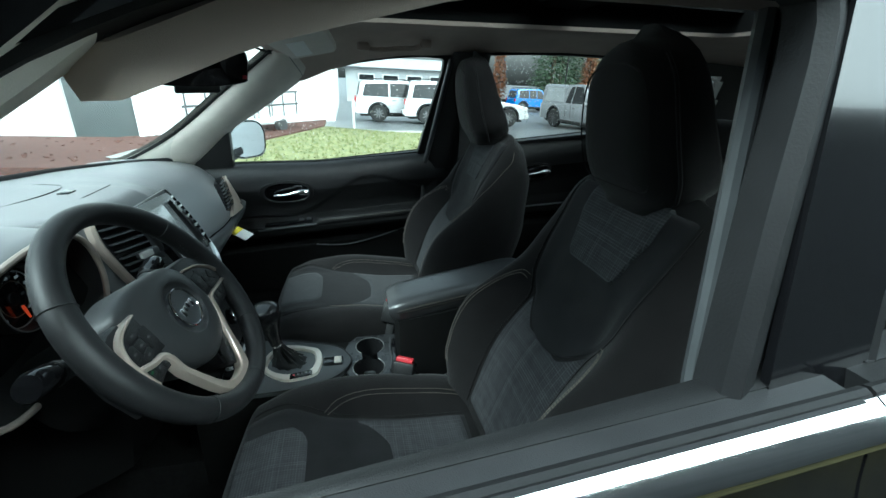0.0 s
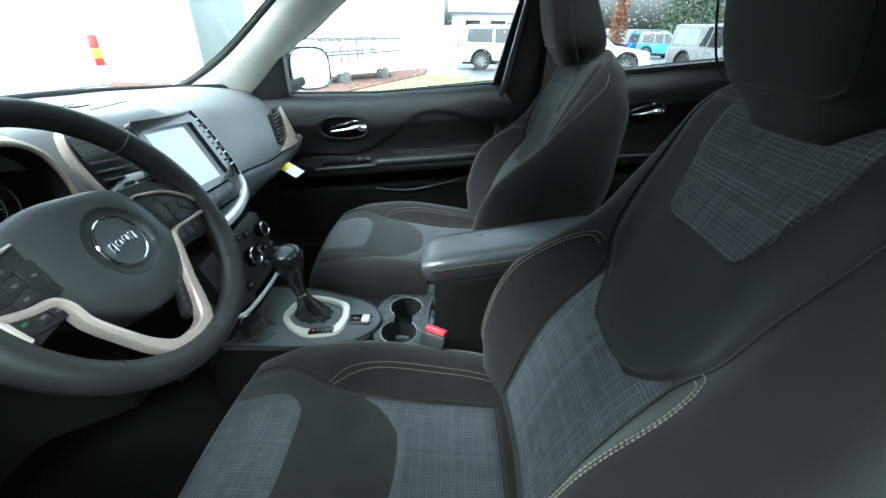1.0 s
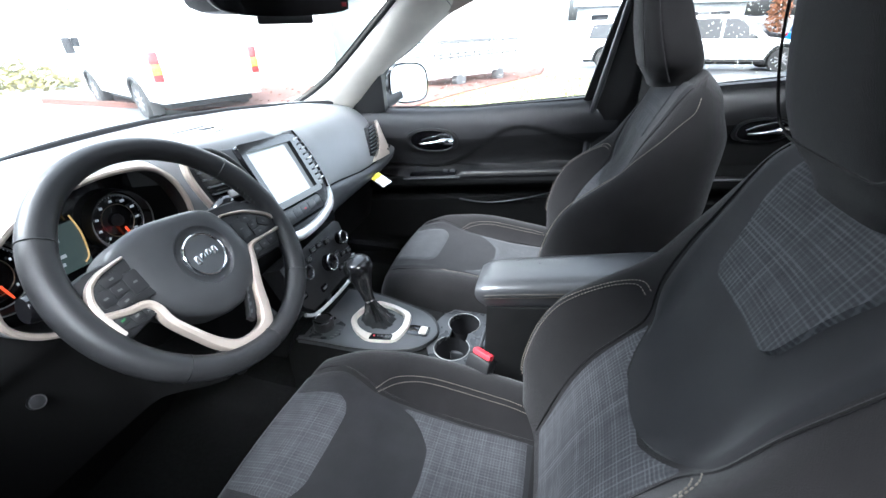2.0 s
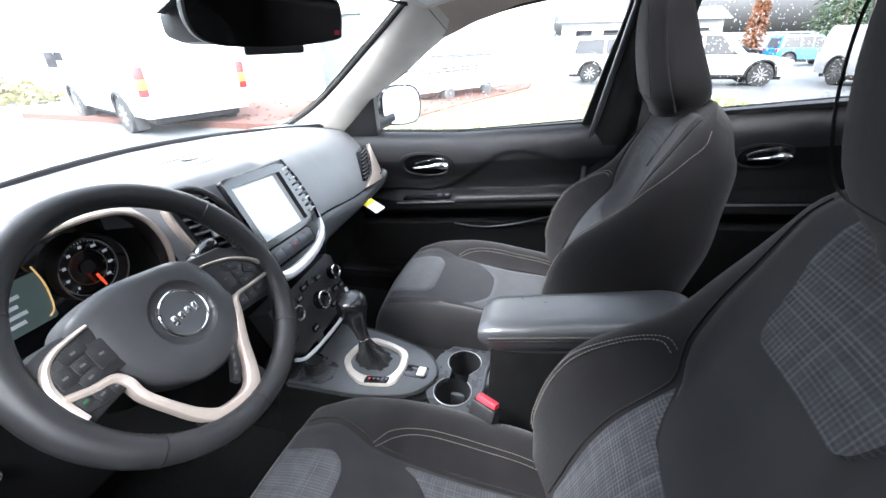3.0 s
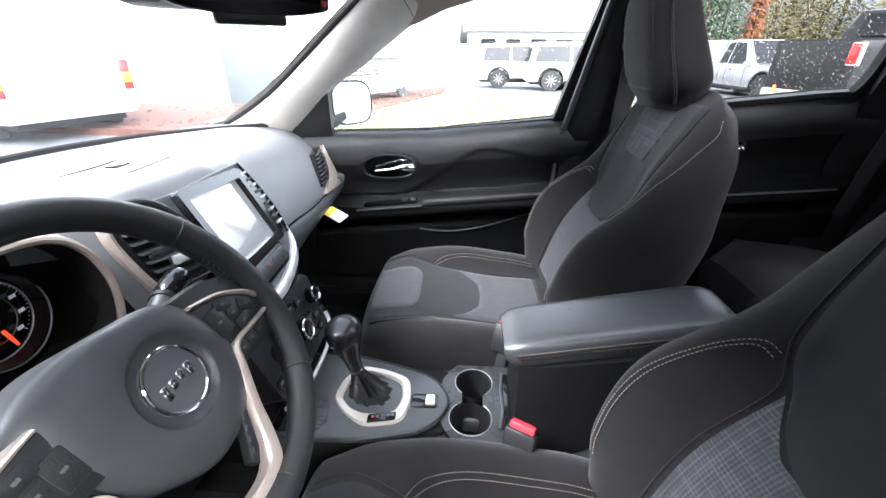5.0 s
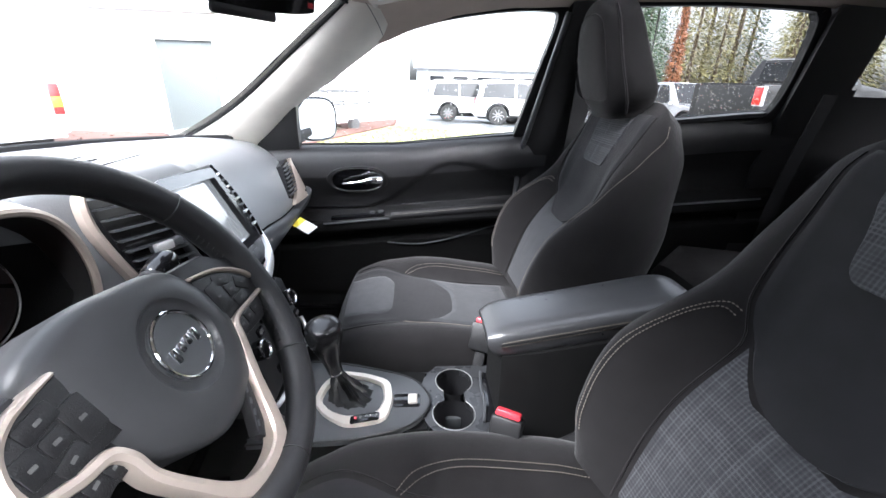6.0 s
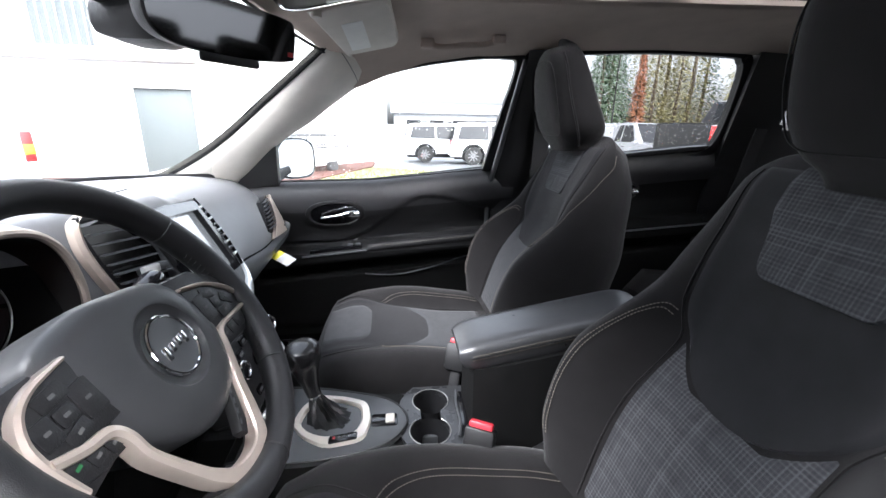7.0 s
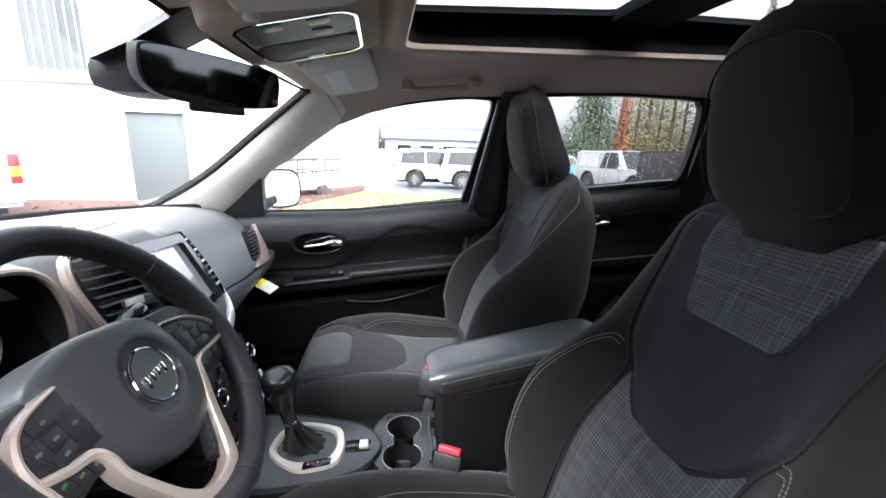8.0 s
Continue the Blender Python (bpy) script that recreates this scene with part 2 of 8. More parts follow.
PLASTIC = material("black_grained_plastic", (0.0135, 0.0135, 0.0142), 0.40, vary=0.15, scale=20, bump=0.3, bump_scale=800, spec=0.45)
TRIMGREY = material("satin_dark_grey_plastic", (0.060, 0.063, 0.067), 0.36, vary=0.08, scale=30, bump=0.1, bump_scale=700)
GLOSSBLACK = material("gloss_black_plastic", (0.006, 0.006, 0.007), 0.12, vary=0.1, scale=10, coat=0.3)
BEZEL = material("pale_champagne_bezel", (0.70, 0.64, 0.57), 0.30, 0.4, vary=0.04, scale=60)
# door vinyl in a lighter tone that stands in for window light on its top
LITPAD = material("soft_vinyl_lit_tone", (0.030, 0.030, 0.032), 0.42, vary=0.12, scale=20, bump=0.2, bump_scale=900, spec=0.55)
SEAL = material("dull_black_seal", (0.004, 0.004, 0.004), 0.9, vary=0.2, scale=40, spec=0.1)
DECK = material("satin_charcoal_deck", (0.030, 0.031, 0.033), 0.28, vary=0.15, scale=30, bump=0.1, bump_scale=900)
LEATHER = material("black_leather", (0.017, 0.017, 0.018), 0.42, vary=0.15, scale=40, bump=0.2, bump_scale=1300, spec=0.36)
COVER = material("dark_grey_grained_cover", (0.038, 0.039, 0.041), 0.40, vary=0.08, scale=30, bump=0.10, bump_scale=1600, spec=0.4)
GLOSSKNOB = material("polished_black_leather", (0.014, 0.014, 0.015), 0.24, vary=0.1, scale=30, bump=0.08, bump_scale=900, coat=0.2)
LIDLEATHER = material("soft_black_armrest_leather", (0.050, 0.051, 0.054), 0.30, vary=0.1, scale=40, bump=0.12, bump_scale=900, spec=0.75)
BOOT = material("soft_black_boot_leather", (0.006, 0.006, 0.006), 0.36, vary=0.2, scale=60, bump=0.3, bump_scale=350, spec=0.22)
CHAMPAGNE = material("champagne_satin_metal", (0.50, 0.43, 0.37), 0.34, 0.5, vary=0.05, scale=50)
SILVER = material("satin_silver", (0.78, 0.78, 0.77), 0.3, 0.5, vary=0.05, scale=60)
CHROME = material("chrome", (0.86, 0.86, 0.87), 0.07, 1.0, vary=0.02, scale=40)
HEADLINER = material("warm_grey_headliner", (0.50, 0.425, 0.37), 0.95, vary=0.06, scale=14, bump=0.25, bump_scale=1500, spec=0.1)
PILLARCLOTH = material("beige_pillar_trim", (0.82, 0.78, 0.71), 0.8, vary=0.05, scale=20, bump=0.15, bump_scale=900, spec=0.25)
VISORCLOTH = material("grey_beige_visor", (0.66, 0.62, 0.565), 0.85, vary=0.05, scale=20, bump=0.2, bump_scale=900)
CARPET = material("black_carpet", (0.006, 0.006, 0.006), 0.98, vary=0.4, scale=120, bump=0.6, bump_scale=1500, spec=0.1)
# darker copy of the black plastic: the shade low in the cabin is in its colour
SHADEBLACK = material("shade_darkened_plastic", (0.005, 0.005, 0.005), 0.75, vary=0.2, scale=30, bump=0.3, bump_scale=800, spec=0.15)
RUBBER = material("black_rubber", (0.010, 0.010, 0.011), 0.6, vary=0.2, scale=30, bump=0.15, spec=0.3)
PAINT = material("wet_black_paint", (0.008, 0.008, 0.009), 0.14, vary=0.2, scale=6, coat=0.6, bump=0.08, bump_scale=60)
RED = material("red_buckle_plastic", (0.58, 0.035, 0.05), 0.4, vary=0.08, scale=80)
NEEDLE = material("red_needle", (0.9, 0.08, 0.03), 0.4, vary=0.05, scale=50)
PAPER = material("white_paper", (0.80, 0.80, 0.78), 0.7, vary=0.03, scale=60)
YELLOW = material("yellow_paper", (0.85, 0.72, 0.05), 0.7, vary=0.04, scale=60)
PRINT = material("pale_print", (0.09, 0.09, 0.089), 0.6, vary=0.05, scale=90)
BRASS = material("dull_brass_glow", (0.5, 0.36, 0.16), 0.4, vary=0.1, scale=90)
SCREEN = material("glossy_lcd_screen", (0.16, 0.165, 0.16), 0.10, vary=0.05, scale=8, coat=1.0, spec=1.0)
SEATBELT = material("black_belt_webbing", (0.02, 0.02, 0.021), 0.8, vary=0.2, scale=300, bump=0.4, bump_scale=700)
DULLLENS = material("smoked_lamp_lens", (0.10, 0.095, 0.085), 0.35, vary=0.1, scale=90)
FLAP = material("brown_grey_flap", (0.16, 0.145, 0.13), 0.55, vary=0.06, scale=40)
LENS = material("clear_lamp_lens", (0.75, 0.74, 0.70), 0.15, vary=0.05, scale=90, coat=0.4)
MIRROR = material("mirror_silvering", (0.92, 0.93, 0.94), 0.01, 1.0, vary=0.01, scale=4)
DARKMIRROR = material("auto_dimming_mirror", (0.20, 0.20, 0.205), 0.02, 1.0, vary=0.02, scale=4)
GREENMARK = material("green_mark", (0.02, 0.12, 0.04), 0.5, vary=0.05, scale=90)
GLASS = glass("window_glass", (0.90, 0.92, 0.91))
PRIVACY = glass("privacy_glass", (0.55, 0.55, 0.54))
ROOFGLASS = glass("tinted_roof_glass", (0.80, 0.80, 0.80))
WATER = material("rain_drop", (0.95, 0.96, 0.96), 0.02, vary=0.01, scale=10)
WATER.node_tree.nodes["Principled BSDF"].inputs["Transmission Weight"].default_value = 1.0
WATER.node_tree.nodes["Principled BSDF"].inputs["IOR"].default_value = 1.33


def lit(m, colour, strength):
    """Lets a surface give off its own light."""
    b = m.node_tree.nodes["Principled BSDF"]
    b.inputs["Emission Color"].default_value = (*colour, 1)
    b.inputs["Emission Strength"].default_value = strength
    return m


# the screen's glow imitates the bright windows reflected in it
lit(SCREEN, (0.94, 0.98, 1.0), 0.026)
lit(NEEDLE, (1.0, 0.10, 0.03), 0.08)
lit(BRASS, (1.0, 0.62, 0.22), 0.05)
DISPLAY = lit(material("grey_green_display", (0.04, 0.055, 0.05), 0.25, vary=0.05, scale=40), (0.75, 1.0, 0.93), 0.0045)
METALRING = material("dial_ring_silver", (0.42, 0.42, 0.41), 0.35, 0.7, vary=0.1, scale=40)
BRONZERING = material("dial_ring_bronze", (0.20, 0.15, 0.10), 0.4, 0.6, vary=0.1, scale=40)
DIALPRINT = lit(material("backlit_dial_print", (0.45, 0.45, 0.45), 0.6, vary=0.05, scale=90), (0.9, 0.95, 1.0), 0.018)


def sheet(fn, us, vs, back=None, hole=None, bm=None):
    """A surface over two lists of parameters; back gives its rear face, hole(u, v) leaves cells out."""
    bm = bm or bmesh.new()
    front = [[bm.verts.new(fn(u, v)) for v in vs] for u in us]
    rear = [[bm.verts.new(back(u, v)) for v in vs] for u in us] if back else None
    nu, nv = len(us) - 1, len(vs) - 1
    live = {(i, j) for i in range(nu) for j in range(nv) if not (hole and hole((us[i] + us[i + 1]) / 2, (vs[j] + vs[j + 1]) / 2))}
    for i, j in live:
        bm.faces.new((front[i][j], front[i + 1][j], front[i + 1][j + 1], front[i][j + 1]))
        if rear:
            bm.faces.new((rear[i][j], rear[i][j + 1], rear[i + 1][j + 1], rear[i + 1][j]))
            for di, dj, a, b in ((-1, 0, (0, 0), (0, 1)), (1, 0, (1, 0), (1, 1)), (0, -1, (0, 0), (1, 0)), (0, 1, (0, 1), (1, 1))):
                if (i + di, j + dj) not in live:
                    bm.faces.new((front[i + a[0]][j + a[1]], front[i + b[0]][j + b[1]], rear[i + b[0]][j + b[1]], rear[i + a[0]][j + a[1]]))
    loose = [v for v in bm.verts if not v.link_faces]
    bmesh.ops.delete(bm, geom=loose, context="VERTS")
    return bm


def steps(a, b, n):
    return [lerp(a, b, i / n) for i in range(n + 1)]


# ---- the car's shell ----
BELT = [(-0.30, 0.998), (-0.176, 1.005), (0.127, 1.014), (0.466, 1.052), (0.90, 1.100), (1.22, 1.136), (1.7, 1.17)]


def belt(x):
    return np.interp(x, [p[0] for p in BELT], [p[1] for p in BELT])


def side_y(z):
    """How far out the window plane stands at a height."""
    return 0.70 - 0.27 * (z - 0.95)


# front and rear side windows: outline as x, z
FRONT_WIN = [(-0.158, 0.984), (-0.15, 1.115), (-0.046, 1.19), (0.079, 1.281), (0.182, 1.326), (0.30, 1.355), (0.437, 1.375), (0.535, 1.379), (0.566, 1.360), (0.534, 1.219), (0.506, 1.095), (0.494, 1.045), (0.482, 1.032), (0.44, 1.0255), (0.30, 1.009), (0.127, 0.993), (-0.02, 0.989), (-0.12, 0.985)]
REAR_WIN = [(0.66, 1.045), (0.69, 1.25), (0.715, 1.385), (0.74, 1.397), (0.985, 1.410), (1.24, 1.409), (1.278, 1.398), (1.294, 1.37), (1.303, 1.28), (1.303, 1.20), (1.292, 1.150), (1.262, 1.122), (1.20, 1.108), (1.08, 1.088), (0.967, 1.072), (0.80, 1.056), (0.70, 1.047)]
QUARTER_WIN = [(1.50, 1.19), (1.49, 1.37), (1.51, 1.383), (1.66, 1.375), (1.70, 1.34), (1.72, 1.22), (1.70, 1.20)]

car_floor = thing("car_floor", "black carpeted car floor", "floor", (0.4, 0, 0.34), "structure")
bm = sheet(lambda x, y: (x, y, 0.36 + 0.01 * math.sin(9 * x) * math.cos(7 * y) + (0.10 * smooth(0.14, 0.08, abs(y)))), steps(-0.75, 2.1, 40), steps(-0.72, 0.72, 36), lambda x, y: (x, y, 0.30))
part("carpet", bm, CARPET, car_floor)
firewall = thing("firewall", "black carpeted bulkhead in front of the footwells", "bulkhead", (-0.66, 0, 0.34), "structure")
part("bulkhead_panel", sheet(lambda y, z: (-0.50 - 0.2 * smooth(0.45, 0.9, z), y, z), steps(-0.74, 0.74, 8), steps(0.3, 0.96, 10), lambda y, z: (-0.55 - 0.2 * smooth(0.45, 0.9, z), y, z)), CARPET, firewall)

for sg in (-1, 1):
    kick = thing("kick_panel", "black carpeted side of the footwell", "side panel", (-0.45, sg * 0.74, 0.34), "structure")
    part("side_lining", box((-0.78, min(sg * 0.735, sg * 0.76), 0.28), (-0.29, max(sg * 0.735, sg * 0.76), 0.955)), CARPET, kick)

# tailgate that closes the car behind
tailgate = thing("tailgate", "black tailgate with a dark rear window", "tailgate", (2.1, 0, 0.4), "structure")
bm = sheet(lambda y, z: (2.12 - 0.30 * smooth(1.0, 1.5, z), y, z), steps(-0.74, 0.74, 14), steps(0.32, 1.50, 16), lambda y, z: (2.16 - 0.30 * smooth(1.0, 1.5, z), y, z), lambda y, z: abs(y) < 0.54 and 1.10 < z < 1.40)
part("inner_panel", bm, PLASTIC, tailgate)
part("rear_window", sheet(lambda y, z: (2.14 - 0.30 * smooth(1.0, 1.5, z), y, z), steps(-0.6, 0.6, 6), steps(1.06, 1.44, 5)), PRIVACY, tailgate, "dark tinted glass")


# ---- seats ----
def back_pt(u, s, dip=0.0):
    """The front of a backrest: u across from -1 to 1, s metres up its slope."""
    w = curve(s, [(0.0, 0.212), (0.08, 0.230), (0.17, 0.236), (0.26, 0.226), (0.36, 0.208), (0.42, 0.200), (0.47, 0.190), (0.50, 0.178), (0.52, 0.163), (0.535, 0.144), (0.545, 0.120), (0.551, 0.094)])
    b = curve(s, [(0.0, 0.03), (0.08, 0.064), (0.19, 0.070), (0.27, 0.052), (0.36, 0.020), (0.44, 0.004), (0.55, 0.0)])
    a = abs(u)
    h = b * smooth(0.40, 0.78, a) - 0.006 * (1 - smooth(0.0, 0.5, a))
    h += 0.012 * math.exp(-((s - 0.15) / 0.09) ** 2) - 0.012 * math.exp(-((s - 0.31) / 0.06) ** 2)
    edge = max(0.0, (a - 0.72) / 0.28)
    h -= (0.045 + b * 0.9) * (1 - 0.92 * smooth(0.46, 0.545, s)) * (1 - math.sqrt(max(0.0, 1 - edge * edge)))
    h -= 0.018 * smooth(0.49, 0.56, s)
    h -= dip
    ca, sa = math.cos(radians(24)), math.sin(radians(24))
    return Vector((0.455 + s * sa - h * ca, u * w, 0.68 + s * ca + h * sa))


def cushion_pt(u, x):
    """The top of a cushion: u across, x from front (0) to back (0.5); below 0 it rolls over the front edge."""
    w = curve(x, [(-0.1, 0.205), (0.0, 0.222), (0.12, 0.243), (0.40, 0.245), (0.5, 0.235)])
    a = abs(u)
    b = curve(x, [(0.0, 0.004), (0.10, 0.014), (0.19, 0.032), (0.30, 0.040), (0.40, 0.034), (0.48, 0.024)])
    z = curve(x, [(0.0, 0.662), (0.07, 0.676), (0.2, 0.664), (0.35, 0.645), (0.5, 0.640)])
    z += b * smooth(0.47, 0.76, a)
    edge = max(0.0, (a - 0.80) / 0.20)
    z -= 0.055 * (1 - math.sqrt(max(0.0, 1 - edge * edge)))
    if x < 0.0:
        k = min(1.0, -x / 0.09)
        return Vector((0.02 - 0.035 * math.sin(k * math.pi / 2) + 0.02 * a * a, u * w, z - 0.115 * (1 - math.cos(k * math.pi / 2))))
    return Vector((0.02 + x * 0.94 + 0.02 * a * a * (1 - x / 0.5), u * w, z))


def car_seat(name, label, yc, hr_back, inner):
    driver = yc < 0
    low_cloth, low_label = (None, "grey plaid cloth") if driver else (INSERT, "smooth grey cloth")
    seat = thing(name, label, "car seat", (0, yc, 0.36), group="front seats")
    shift = Matrix.Translation((0, 0, -0.36))

    def put(nm, bm, mat, parent=seat, lab="", crisp=50):
        bm.transform(shift)
        return part(nm, bm, mat, parent, lab, True, crisp)

    us = [i / 26 - 1 for i in range(53)]
    # backrest: front skin, then round the sides to a hard back
    rings = []
    for s in [0.0, 0.02] + steps(0.05, 0.50, 44) + [0.51, 0.52, 0.528, 0.535, 0.54, 0.545, 0.549]:
        front = [back_pt(u, s) for u in us]
        deep = curve(s, [(0.0, 0.21), (0.1, 0.215), (0.2, 0.20), (0.3, 0.165), (0.4, 0.136), (0.46, 0.112), (0.49, 0.088), (0.52, 0.052), (0.535, 0.030), (0.551, 0.014)])
        nrm = Vector((math.cos(radians(24)), 0, -math.sin(radians(24))))
        mid = back_pt(0, s)
        rear = []
        for k in range(1, 12):
            a = math.pi * k / 12
            w = front[-1].y * (1 - 0.02 * smooth(0.40, 0.50, s))
            rear.append(mid + Vector((0, math.copysign(abs(math.cos(a)) ** 0.9, math.cos(a)) * w * 0.985, 0)) + nrm * (0.025 + deep * math.sin(a) ** 0.7) * (1 - 0.5 * smooth(0.53, 0.558, s)) - Vector((0, 0, 0.035 * math.sin(a) * smooth(0.44, 0.55, s))))
        rings.append(front + rear)
    back = put("backrest", loft(rings), CLOTH_SIDE)
    # dark bib over the middle, plaid insert below it and plaid patch at the top
    edge = [(0.228, 0.02), (0.232, 0.14), (0.245, 0.27), (0.265, 0.38), (0.285, 0.46), (0.305, 0.54), (0.33, 0.60), (0.38, 0.65), (0.44, 0.71), (0.49, 0.79), (0.525, 0.86)]
    bib = [(s, -curve(s, edge), curve(s, edge)) for s in [0.228, 0.229, 0.2305] + steps(0.232, 0.522, 44)]
    put("centre_panel", skin(back_pt, bib, 0.0035, 0.004, 30), CLOTH, back, "smooth charcoal cloth")
    ins = []
    for k in range(27):
        u = lerp(-0.46, 0.46, k / 26)
        a = abs(u)
        top = curve(a, [(0.0, 0.238), (0.20, 0.238), (0.30, 0.252), (0.40, 0.274), (0.46, 0.290)])
        ins.append((u, 0.008, top))
    put("lumbar_insert", skin(lambda s, u: back_pt(u, s), ins, 0.0025, 0.004, 20), low_cloth or WEAVE_BACK, back, low_label)
    patch = [(s, e) for s, e in ((0.386, 0.25), (0.388, 0.30), (0.392, 0.335), (0.400, 0.365), (0.412, 0.385), (0.43, 0.41), (0.45, 0.45), (0.47, 0.50), (0.485, 0.515), (0.50, 0.535), (0.525, 0.56))]
    wide = 1.0 if driver else 0.82
    top = [(s, -curve(s, patch) * wide, curve(s, patch) * wide) for s in [0.386, 0.3875, 0.390] + steps(0.394, 0.525, 26)]
    put("shoulder_patch", skin(back_pt, top, 0.007, 0.002, 24), WEAVE_BACK, back, "grey plaid cloth")
    for sg in (-1, 1):
        for off in (0.0, 0.0085):
            put("stitching", stitches(back_pt, [(sg * 0.575, 0.307 - off), (sg * 0.635, 0.308 - off), (sg * (0.685 - off), 0.292 - off), (sg * (0.72 - off * 2), 0.258 - off * 0.4), (sg * (0.74 - off * 2.6), 0.19), (sg * (0.745 - off * 2.6), 0.12), (sg * (0.735 - off * 2.6), 0.05)], 0.0032, r=0.0009), THREAD, back, "double row of pale stitching")
        if sg == inner and not driver:
            put("side_seam", stitches(lambda u, s: back_pt(u, s, 0.0), [(sg * 0.995, 0.505), (sg * 0.985, 0.485), (sg * 0.955, 0.462), (sg * 0.93, 0.44), (sg * 0.90, 0.41), (sg * 0.86, 0.38), (sg * 0.81, 0.35), (sg * 0.78, 0.31), (sg * 0.76, 0.26)], 0.0028), THREAD, back, "row of pale stitching")
        # folded seam where the bolster meets the bib
        seam = [back_pt(sg * u, s) + Vector((-0.001, 0, 0)) for u, s in ((0.47, 0.01), (0.47, 0.10), (0.465, 0.18), (0.465, 0.26), (0.49, 0.285), (0.545, 0.305), (0.605, 0.33), (0.655, 0.38), (0.715, 0.44), (0.79, 0.488), (0.85, 0.515))]
        put("seam", tube(spline(seam, 5), 0.0014, 5), CLOTH_SIDE, back)
    # cushion
    rings = []
    for x in [-0.09, -0.075, -0.06, -0.045, -0.03, -0.015, 0.0] + steps(0.02, 0.5, 24):
        topline = [cushion_pt(u, x) for u in us]
        low = 0.545 if x >= 0 else lerp(0.545, 0.55, -x / 0.09)
        e = topline[-1]
        under = [Vector((e.x, e.y * 0.99, lerp(e.z, low, k / 3))) for k in (1, 2, 3)]
        s0 = topline[0]
        rings.append(topline + under + [Vector((e.x, 0, low))] + [Vector((s0.x, s0.y * 0.99, lerp(s0.z, low, k / 3))) for k in (3, 2, 1)])
    cush = put("cushion", loft(rings), CLOTH_SIDE)
    mid = [(-0.03, 0.64), (-0.01, 0.66), (0.03, 0.68), (0.07, 0.66), (0.11, 0.60), (0.15, 0.54), (0.20, 0.51), (0.25, 0.50), (0.40, 0.49), (0.47, 0.48)]
    mid = [(x, -curve(x, mid), curve(x, mid)) for x in steps(-0.03, 0.47, 40)]
    put("centre_panel", skin(cushion_pt, mid, 0.002, 0.004, 26), CLOTH, cush, "smooth charcoal cloth")
    ins = []
    for k in range(25):
        u = lerp(-0.475, 0.475, k / 24)
        a = abs(u)
        ins.append((u, curve(a, [(0.0, 0.282), (0.18, 0.278), (0.30, 0.258), (0.40, 0.230), (0.45, 0.205), (0.475, 0.205)]), 0.46))
    put("seat_insert", skin(lambda x, u: cushion_pt(u, x), ins, 0.005, 0.003, 16), low_cloth or WEAVE_SEAT, cush, low_label)
    fr = []
    for k in range(21):
        u = lerp(-0.45, 0.45, k / 20)
        a = abs(u)
        fr.append((u, -0.012, curve(a, [(0.0, 0.132), (0.24, 0.130), (0.34, 0.120), (0.41, 0.098), (0.45, 0.07)])))
    put("front_patch", skin(lambda x, u: cushion_pt(u, x), fr, 0.005, 0.003, 12), low_cloth or WEAVE_SEAT, cush, low_label)
    for sg in (-1, 1):
        for off in (0.0, 0.032):
            put("stitching", stitches(cushion_pt, [(sg * (0.52 + off * 0.6), 0.155 - off * 0.2), (sg * (0.60 + off), 0.185 - off * 0.3), (sg * (0.645 + off), 0.23), (sg * (0.655 + off), 0.30), (sg * (0.65 + off), 0.40), (sg * (0.63 + off), 0.49)], 0.0026), THREAD, cush, "double row of pale stitching")
        seam = [cushion_pt(sg * u, x) for u, x in ((0.66, -0.05), (0.69, 0.0), (0.68, 0.06), (0.61, 0.11), (0.55, 0.15), (0.515, 0.20), (0.50, 0.30), (0.49, 0.46))]
        put("seam", tube(spline(seam, 5), 0.0014, 5), CLOTH_SIDE, cush)
    # hard base, side shields and hinge covers
    put("seat_base", box((0.05, -0.215, 0.40), (0.47, 0.215, 0.56), 0.02), PLASTIC)
    for sg in (-1, 1):
        put("hinge_cover", slab([(0.36, 0.50), (0.52, 0.50), (0.56, 0.62), (0.555, 0.72), (0.51, 0.735), (0.46, 0.66), (0.36, 0.60)], lambda a, b, d: (a, sg * (0.212 + d), b), 0.032, 0.008), PLASTIC)
        put("seat_rail", box((0.0, sg * 0.19 - 0.02, 0.365), (0.56, sg * 0.19 + 0.02, 0.405), 0.004), PLASTIC)
    # head restraint: a tall cushion that leans forward on two posts
    def hr_ring(v):
        full = max(0.30, (1 - abs(2 * v - 1) ** 4.0) ** 0.5) if 0 < v < 1 else 0.22
        full = max(full, 0.62) if v < 0.5 else full
        t = lerp(0.060, 0.029, v) * (0.4 + 0.6 * full)
        cx = hr_back + lerp(0.578, 0.533, v) + lerp(0.060, 0.029, v) - 0.010 * math.sin(v * math.pi)
        return cx, 1.148 + 0.231 * v, 0.118 * full * lerp(1.0, 0.76, v) + 0.002, t

    rings = []
    for k in range(19):
        cx, z, w, t = hr_ring(0.5 - 0.5 * math.cos(math.pi * k / 18))
        ring = []
        for i in range(36):
            a = math.tau * i / 36
            ca, sa = math.cos(a), math.sin(a)
            ring.append(Vector((cx + t * math.copysign(abs(ca) ** 0.62, ca) + 0.020 * (abs(sa) ** 3), w * math.copysign(abs(sa) ** 0.55, sa), z + 0.02 * math.copysign(abs(ca) ** 0.62, ca) * 0.6)))
        rings.append(ring)
    hr = put("head_restraint", loft(rings), CLOTH_SIDE, seat, "charcoal cloth head restraint")
